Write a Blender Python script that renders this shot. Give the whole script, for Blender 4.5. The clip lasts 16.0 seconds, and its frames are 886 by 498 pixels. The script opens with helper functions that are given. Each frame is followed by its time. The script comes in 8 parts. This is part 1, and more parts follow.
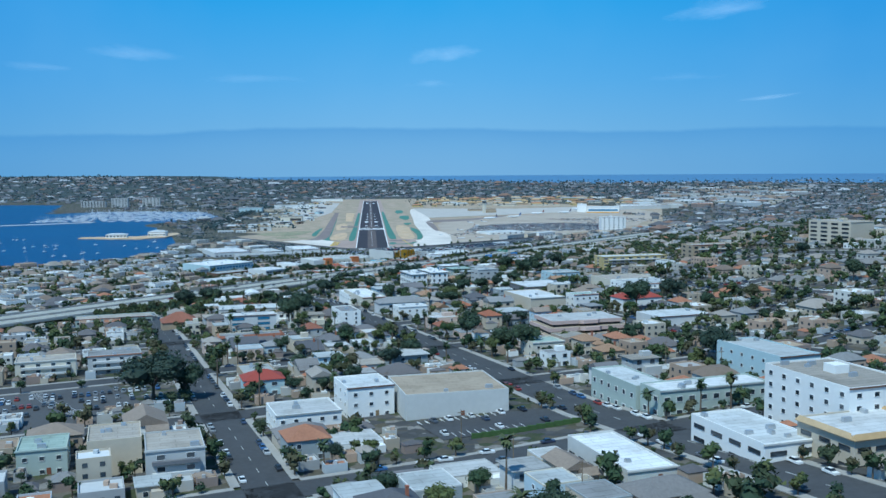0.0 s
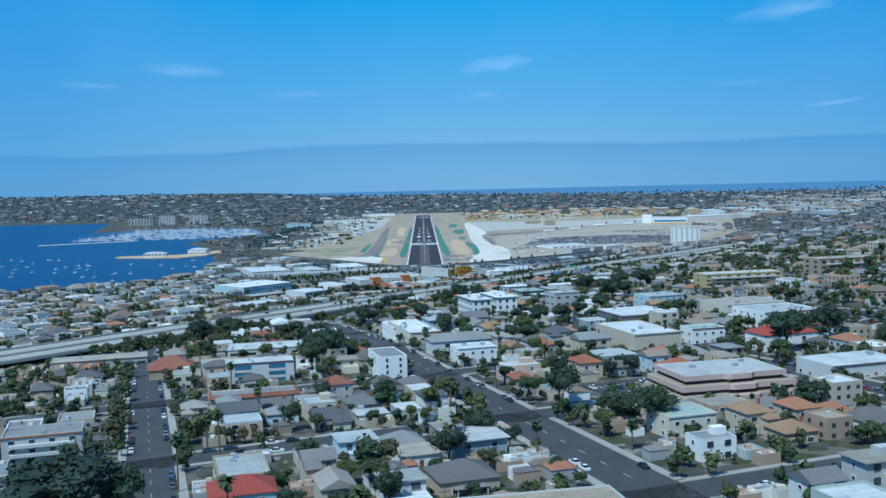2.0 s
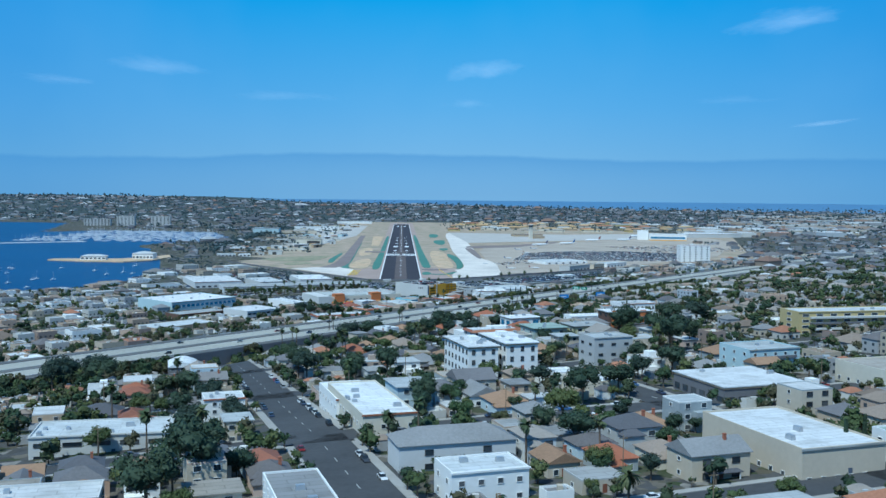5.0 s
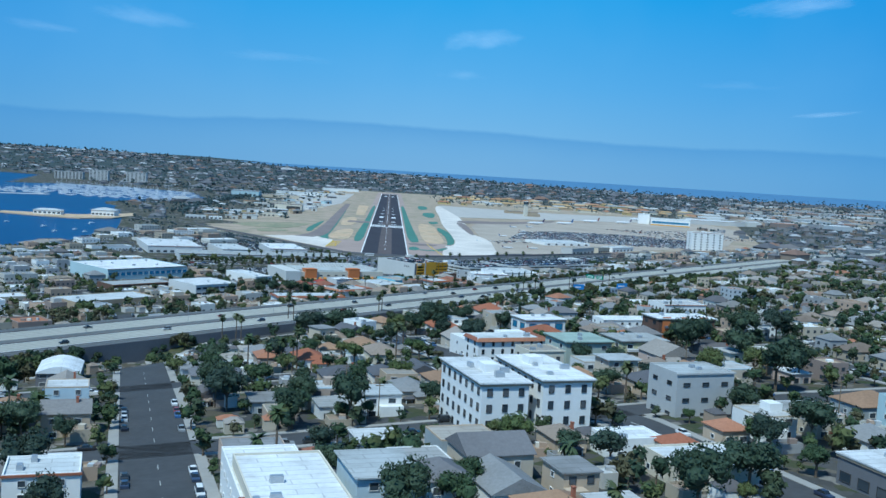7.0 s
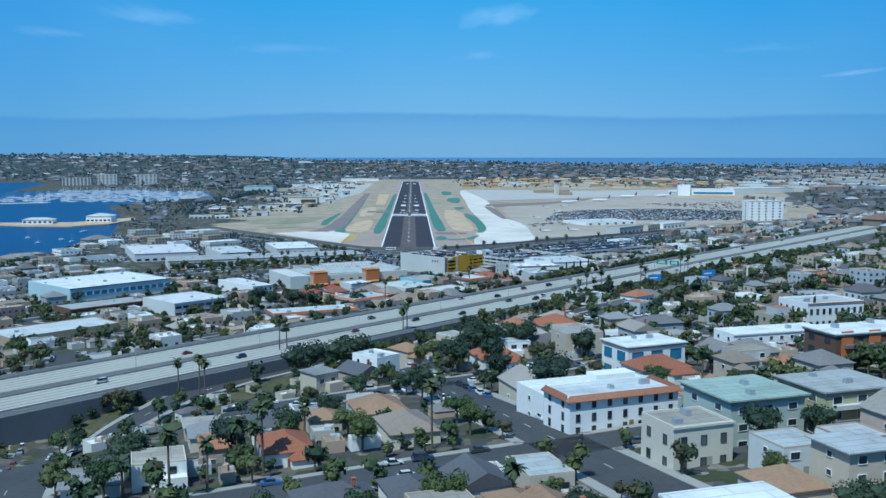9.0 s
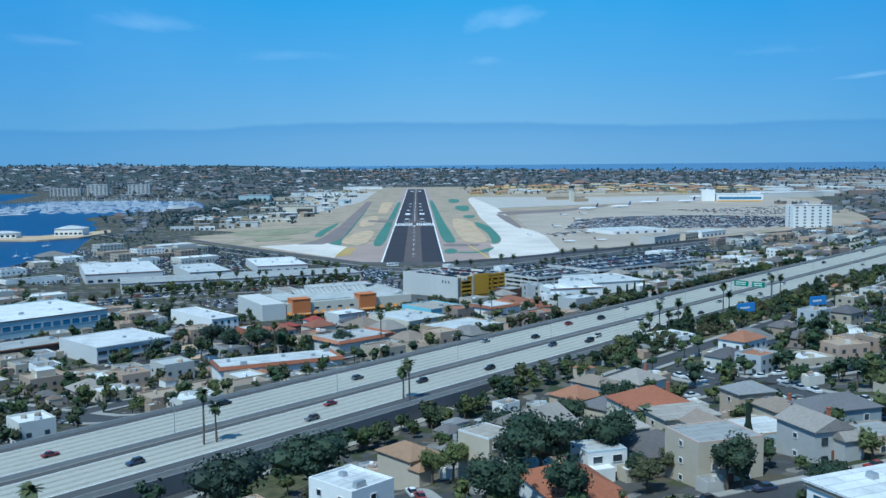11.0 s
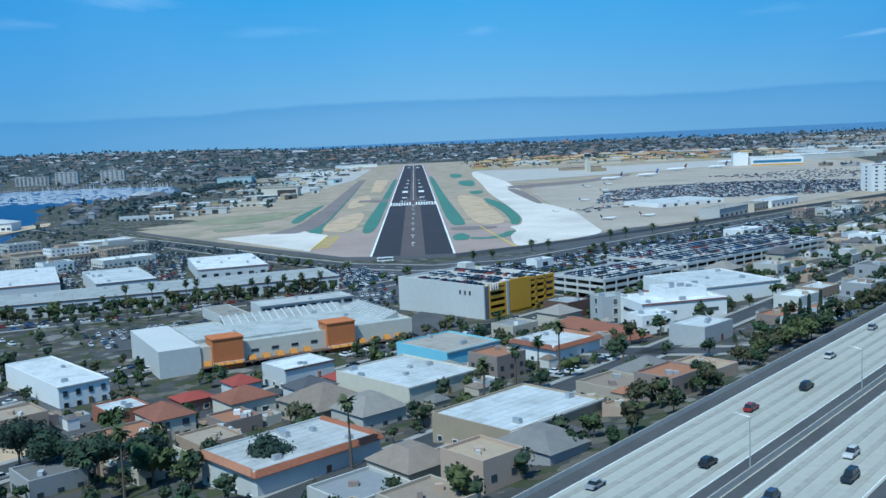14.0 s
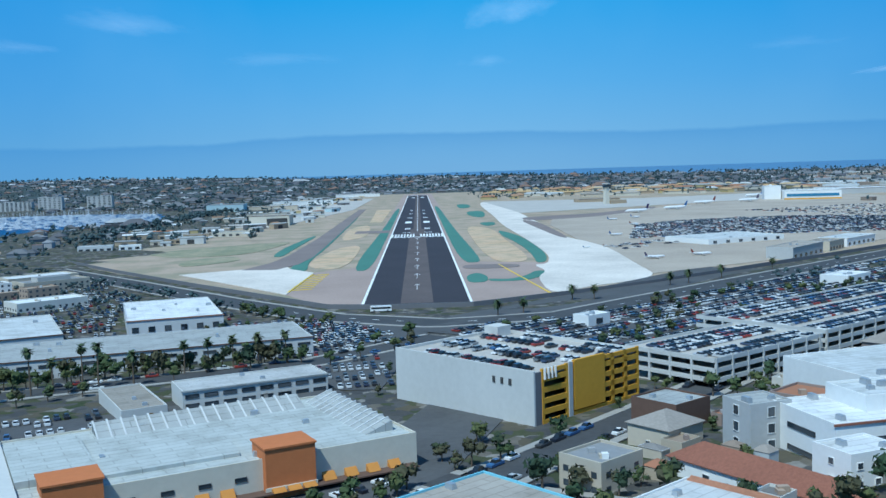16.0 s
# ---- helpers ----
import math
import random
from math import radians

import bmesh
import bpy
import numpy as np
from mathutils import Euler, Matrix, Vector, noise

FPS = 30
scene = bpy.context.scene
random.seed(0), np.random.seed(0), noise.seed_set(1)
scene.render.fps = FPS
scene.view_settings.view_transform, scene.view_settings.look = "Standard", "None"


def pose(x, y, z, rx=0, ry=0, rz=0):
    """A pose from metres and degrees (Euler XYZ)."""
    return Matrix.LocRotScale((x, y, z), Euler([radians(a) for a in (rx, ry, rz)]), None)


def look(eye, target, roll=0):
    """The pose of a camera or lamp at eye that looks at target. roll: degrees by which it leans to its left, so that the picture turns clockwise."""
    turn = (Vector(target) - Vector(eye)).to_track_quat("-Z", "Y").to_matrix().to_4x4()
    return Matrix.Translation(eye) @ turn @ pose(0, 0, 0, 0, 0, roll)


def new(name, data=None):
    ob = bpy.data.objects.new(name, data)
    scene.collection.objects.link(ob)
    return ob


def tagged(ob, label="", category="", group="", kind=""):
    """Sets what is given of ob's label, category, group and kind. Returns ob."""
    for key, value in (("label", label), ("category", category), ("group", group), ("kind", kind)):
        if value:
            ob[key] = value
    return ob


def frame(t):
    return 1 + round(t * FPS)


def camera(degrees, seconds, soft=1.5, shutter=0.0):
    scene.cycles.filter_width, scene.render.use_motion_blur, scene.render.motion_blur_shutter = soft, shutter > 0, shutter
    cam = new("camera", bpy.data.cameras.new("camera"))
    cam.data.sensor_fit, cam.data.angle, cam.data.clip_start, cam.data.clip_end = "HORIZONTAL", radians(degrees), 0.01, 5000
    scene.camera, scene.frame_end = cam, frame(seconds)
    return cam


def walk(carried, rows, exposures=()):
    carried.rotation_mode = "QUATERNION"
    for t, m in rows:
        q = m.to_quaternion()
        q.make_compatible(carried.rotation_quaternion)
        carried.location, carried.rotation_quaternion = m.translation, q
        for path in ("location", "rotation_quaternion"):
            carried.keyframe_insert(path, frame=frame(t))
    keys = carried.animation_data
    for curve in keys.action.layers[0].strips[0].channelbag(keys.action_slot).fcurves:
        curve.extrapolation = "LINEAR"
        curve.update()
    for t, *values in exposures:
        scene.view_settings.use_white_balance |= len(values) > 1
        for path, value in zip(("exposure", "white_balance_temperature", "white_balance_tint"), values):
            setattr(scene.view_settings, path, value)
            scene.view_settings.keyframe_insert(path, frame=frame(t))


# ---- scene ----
U = 0.5  # scene metres for one metre of the real town: keeps the aircraft inside the speed limit
cam = camera(49.48, 16.0, soft=1.5)
# seconds, yaw, pitch, lean of the aircraft's nose
ROWS = [
    (0, -4.36, -4.85, 0.42),
    (0.5, -2.24, -4.58, 0.51),
    (1, -0.96, -5.35, 0.91),
    (1.5, -1.13, -4.43, 1.36),
    (2, -1.17, -3.94, 1.35),
    (2.5, -1.60, -3.43, 0.71),
    (3, -2.02, -4.29, 0.19),
    (3.5, -1.70, -4.94, -0.07),
    (3.7, -2.16, -3.66, -0.63),
    (5.8, -2.59, -3.24, -0.43),
    (6, -2.59, -3.78, -0.63),
    (6.5, -3.65, -2.67, -2.15),
    (7, -3.33, -4.79, -3.56),
    (7.5, -2.92, -5.48, -3.67),
    (8, -2.98, -4.33, -2.98),
    (8.5, -2.80, -4.43, -1.91),
    (9, -1.84, -5.69, -0.01),
    (9.2, -1.89, -4.70, 0.31),
    (11.3, -1.43, -5.19, 0.49),
    (11.5, -1.48, -4.86, 0.17),
    (12, -1.47, -4.91, -0.61),
    (12.5, -1.46, -4.60, -0.12),
    (13, -1.55, -5.05, 0.80),
    (13.5, -1.45, -6.87, 1.65),
    (14, -1.45, -6.49, 2.56),
    (14.5, -2.07, -5.62, 2.78),
    (15, -1.57, -3.63, 2.19),
    (15.5, -1.42, -3.93, 1.42),
    (16, -1.36, -4.57, 1.77),
]


def eye(t):
    """The approach path: nearly straight, down a three-degree slope to the runway."""
    u = t / 8 - 1
    return Vector((3.862 + 5.344 * u + -4.789 * u * u + -1.697 * u ** 3,
                   -1132.536 + 613.875 * u + 3.705 * u * u + 1.059 * u ** 3,
                   109.077 + -36.763 * u + -0.221 * u * u + -0.974 * u ** 3)) * U


def aim(t, yaw, pitch, lean):
    y, p = radians(yaw), radians(pitch)
    return look(eye(t), eye(t) + Vector((-math.sin(y) * math.cos(p), math.cos(y) * math.cos(p), math.sin(p))), -lean)


walk(cam, [(t, aim(t, *r)) for t, *r in ROWS], [(0.0, 0.19, 5500, -7), (16.0, 0.19, 5500, -7)])

# ---- world, sun, exposure ----
SUN_FROM = Vector((-0.29, -0.45, 0.845)).normalized()  # towards the sun, in the town's axes
world = bpy.data.worlds.new("sky")
scene.world = world
world.use_nodes = True


class Nodes:
    """Short hand for building a node tree."""

    def __init__(self, tree):
        self.t = tree

    def add(self, kind):
        return self.t.nodes.new(kind)

    def put(self, socket, value):
        if isinstance(value, bpy.types.NodeSocket):
            self.t.links.new(value, socket)
        else:
            socket.default_value = value

    def math(self, op, a, b=0.0, c=0.0):
        n = self.add("ShaderNodeMath")
        n.operation = op
        for socket, value in zip(n.inputs, (a, b, c)):
            self.put(socket, value)
        return n.outputs[0]

    def mix(self, fac, a, b, blend="MIX"):
        n = self.add("ShaderNodeMix")
        n.data_type, n.blend_type = "RGBA", blend
        for socket, value in zip((n.inputs[0], n.inputs[6], n.inputs[7]), (fac, a, b)):
            self.put(socket, value)
        return n.outputs[2]

    def noise(self, vector, scale, detail=3.0, rough=0.55):
        n = self.add("ShaderNodeTexNoise")
        self.put(n.inputs["Vector"], vector)
        n.inputs["Scale"].default_value, n.inputs["Detail"].default_value, n.inputs["Roughness"].default_value = scale, detail, rough
        return n.outputs["Fac"]

    def ramp(self, fac, stops, step=False):
        n = self.add("ShaderNodeValToRGB")
        self.put(n.inputs[0], fac)
        r = n.color_ramp
        r.interpolation = "CONSTANT" if step else "LINEAR"
        while len(r.elements) < len(stops):
            r.elements.new(0.5)
        for e, (at, colour) in zip(r.elements, stops):
            e.position, e.color = at, (*colour, 1)
        return n.outputs[0]


def build_sky():
    w = Nodes(world.node_tree)
    world.node_tree.nodes.clear()
    sky = w.add("ShaderNodeTexSky")
    sky.sky_type, sky.sun_disc = "NISHITA", False
    sky.sun_elevation = math.asin(SUN_FROM.z)
    sky.sun_rotation = math.atan2(SUN_FROM.x, SUN_FROM.y)
    sky.air_density, sky.dust_density, sky.ozone_density = 1.0, 0.3, 3.0
    d = w.add("ShaderNodeTexCoord").outputs["Generated"]
    xyz = w.add("ShaderNodeSeparateXYZ")
    w.put(xyz.inputs[0], d)
    az = w.math("MULTIPLY", w.math("ARCTAN2", xyz.outputs[0], xyz.outputs[1]), 57.3)
    el = w.math("MULTIPLY", w.math("ARCSINE", xyz.outputs[2]), 57.3)
    # the low marine layer over the sea: a faint uneven upper edge, paler again below it
    wave = w.noise(d, 5.0, 6.0, 0.62)
    swell = w.noise(d, 1.7, 2.0, 0.5)
    top = w.math("ADD", w.math("MULTIPLY_ADD", wave, 0.9, 1.15), w.math("MULTIPLY_ADD", swell, 2.4, -0.55))
    under = w.math("SUBTRACT", top, el)
    edge = w.math("MINIMUM", w.math("MAXIMUM", w.math("MULTIPLY", under, 5.0), 0.0), 1.0)
    fall = w.math("POWER", 2.72, w.math("MULTIPLY", w.math("MAXIMUM", under, 0.0), -0.75))
    band = w.math("MULTIPLY", edge, fall)
    # towards the horizon the clear blue pales into sea haze; the upper sky stays as the sun makes it
    blue = w.mix(1.0, sky.outputs[0], (0.75, 1.1, 1.33, 1), "MULTIPLY")
    low = w.ramp(w.math("MULTIPLY", w.math("MAXIMUM", el, 0.0), 1 / 30.0), [(0.0, (0.2, 0.355, 0.58)), (0.07, (0.192, 0.37, 0.615)), (0.17, (0.13, 0.345, 0.64)), (0.38, (0.036, 0.3, 0.655)), (1.0, (0.012, 0.2, 0.53))])
    # vignette and windshield glare put into the sky: paler ahead, dimmer to the sides
    off = w.math("ABSOLUTE", w.math("MULTIPLY", w.math("SUBTRACT", az, 3.0), 1 / 24.0))
    clear = w.math("MINIMUM", w.math("POWER", off, 1.8), 1.0)
    low = w.mix(clear, low, w.mix(1.0, low, (0.62, 0.8, 0.92, 1), "MULTIPLY"))
    patch = w.noise(d, 3.0, 4.0, 0.6)
    low = w.mix(w.math("MULTIPLY", w.math("MAXIMUM", w.math("MULTIPLY_ADD", patch, 3.0, -1.3), 0.0), 0.12), low, (0.3, 0.48, 0.72, 1))
    low = w.mix(1.0, low, (1 / SKY_STRENGTH, 1 / SKY_STRENGTH, 1 / SKY_STRENGTH, 1), "MULTIPLY")
    fade = w.math("SUBTRACT", 1.0, w.math("MINIMUM", w.math("MULTIPLY", w.math("MAXIMUM", w.math("SUBTRACT", el, 14.0), 0.0), 1 / 22.0), 1.0))
    tone = w.mix(w.math("MULTIPLY", fade, 0.95), blue, low)
    k = 1 / SKY_STRENGTH
    tone = w.mix(w.math("MULTIPLY", band, 0.62), tone, (0.088 * k, 0.25 * k, 0.53 * k, 1))
    back = w.add("ShaderNodeBackground")
    w.put(back.inputs[0], tone)
    back.inputs[1].default_value = SKY_STRENGTH
    out = w.add("ShaderNodeOutputWorld")
    w.put(out.inputs[0], back.outputs[0])


SKY_STRENGTH = 0.1
build_sky()
sun = bpy.data.lights.new("sun", "SUN")
sun.energy, sun.angle, sun.color = 3.2, radians(0.6), (1.0, 0.97, 0.93)
new("sun", sun).matrix_world = look(SUN_FROM * 500, (0, 0, 0))


# ---- materials ----
def mat(name, colours, rough=0.85, metal=0.0, vary=0.18, grain=1.2, stain=0.06, bump=0.15, by="object", spec=0.3):
    """A surface: one colour, or a palette shared out by chance over objects or islands, with fine grain and broad stains."""
    m = bpy.data.materials.new(name)
    m.use_nodes = True
    n = Nodes(m.node_tree)
    bsdf = m.node_tree.nodes["Principled BSDF"]
    place = n.add("ShaderNodeNewGeometry")
    chance = place.outputs["Random Per Island"] if by == "island" else n.add("ShaderNodeObjectInfo").outputs["Random"]
    if len(colours) > 1:
        base = n.ramp(chance, [(i / len(colours), c) for i, c in enumerate(colours)], True)
    else:
        base = (*colours[0], 1)
    fine = n.noise(place.outputs["Position"], grain, 4.0, 0.6)
    broad = n.noise(place.outputs["Position"], stain, 3.0, 0.6)
    tone = n.math("ADD", n.math("MULTIPLY_ADD", fine, vary * 1.6, 1 - vary * 0.8), n.math("MULTIPLY_ADD", broad, vary * 2.0, -vary))
    shade = n.add("ShaderNodeHueSaturation")
    n.put(shade.inputs["Color"], base)
    n.put(shade.inputs["Value"], tone)
    n.put(bsdf.inputs["Base Color"], shade.outputs[0])
    bsdf.inputs["Roughness"].default_value, bsdf.inputs["Metallic"].default_value = rough, metal
    bsdf.inputs["Specular IOR Level"].default_value = spec
    if bump:
        b = n.add("ShaderNodeBump")
        b.inputs["Strength"].default_value, b.inputs["Distance"].default_value = bump, 0.15
        n.put(b.inputs["Height"], fine)
        n.put(bsdf.inputs["Normal"], b.outputs[0])
    return m


def roof_mat(name, colours):
    """Flat roofing laid in rolls with seams, patched and streaked with dust."""
    m = bpy.data.materials.new(name)
    m.use_nodes = True
    n = Nodes(m.node_tree)
    bsdf = m.node_tree.nodes["Principled BSDF"]
    spot = n.add("ShaderNodeTexCoord").outputs["Object"]
    p = n.add("ShaderNodeNewGeometry").outputs["Position"]
    info = n.add("ShaderNodeObjectInfo").outputs["Random"]
    base = n.ramp(info, [(i / len(colours), c) for i, c in enumerate(colours)], True) if len(colours) > 1 else (*colours[0], 1)
    rolls = n.add("ShaderNodeTexBrick")
    n.put(rolls.inputs["Vector"], spot)
    for k, v in (("Color1", (1, 1, 1, 1)), ("Color2", (0.86, 0.86, 0.85, 1)), ("Mortar", (0.62, 0.61, 0.6, 1)), ("Scale", 1.0), ("Mortar Size", 0.07), ("Brick Width", 4.2), ("Row Height", 1.3)):
        rolls.inputs[k].default_value = v
    base = n.mix(0.75, base, n.mix(1.0, base, rolls.outputs["Color"], "MULTIPLY"))
    worn = n.ramp(n.noise(p, 0.22, 5.0, 0.65), [(0.34, (0.76, 0.755, 0.74)), (0.5, (0.95, 0.95, 0.95)), (0.72, (1.05, 1.05, 1.05))])
    base = n.mix(1.0, base, worn, "MULTIPLY")
    base = n.mix(n.math("MULTIPLY", n.ramp(n.noise(p, 1.7, 4.0, 0.7), [(0.52, (0, 0, 0)), (0.72, (1, 1, 1))]), 0.22), base, (0.24, 0.22, 0.19, 1))
    n.put(bsdf.inputs["Base Color"], base)
    bsdf.inputs["Roughness"].default_value, bsdf.inputs["Specular IOR Level"].default_value = 0.85, 0.2
    return m


def wood_mat(name, colours):
    """Foliage of many joined trees: the colour changes from crown to crown, finely mottled."""
    m = bpy.data.materials.new(name)
    m.use_nodes = True
    n = Nodes(m.node_tree)
    bsdf = m.node_tree.nodes["Principled BSDF"]
    p = n.add("ShaderNodeNewGeometry").outputs["Position"]
    cell = n.add("ShaderNodeTexVoronoi")
    n.put(cell.inputs["Vector"], p)
    cell.inputs["Scale"].default_value = 0.22
    pick = n.add("ShaderNodeSeparateColor")
    n.put(pick.inputs[0], cell.outputs["Color"])
    base = n.ramp(pick.outputs[0], [(i / len(colours), c) for i, c in enumerate(colours)], True)
    shade = n.add("ShaderNodeHueSaturation")
    n.put(shade.inputs["Color"], base)
    n.put(shade.inputs["Value"], n.math("MULTIPLY_ADD", n.noise(p, 1.4, 4.0, 0.7), 1.1, 0.45))
    n.put(bsdf.inputs["Base Color"], shade.outputs[0])
    bsdf.inputs["Roughness"].default_value, bsdf.inputs["Specular IOR Level"].default_value = 0.8, 0.2
    return m


def ground_mat(name, stops, scale, second, amount, grain=0.8):
    """Ground of several colours that lie in patches."""
    m = bpy.data.materials.new(name)
    m.use_nodes = True
    n = Nodes(m.node_tree)
    bsdf = m.node_tree.nodes["Principled BSDF"]
    p = n.add("ShaderNodeNewGeometry").outputs["Position"]
    base = n.ramp(n.noise(p, scale, 5.0, 0.65), stops)
    base = n.mix(n.math("MULTIPLY", n.ramp(n.noise(p, scale * 3.7, 4.0, 0.6), [(0.45, (0, 0, 0)), (0.62, (1, 1, 1))]), amount), base, (*second, 1))
    fine = n.noise(p, grain, 4.0, 0.7)
    shade = n.add("ShaderNodeHueSaturation")
    n.put(shade.inputs["Color"], base)
    n.put(shade.inputs["Value"], n.math("MULTIPLY_ADD", fine, 0.5, 0.75))
    n.put(bsdf.inputs["Base Color"], shade.outputs[0])
    bsdf.inputs["Roughness"].default_value = 0.95
    bsdf.inputs["Specular IOR Level"].default_value = 0.1
    return m


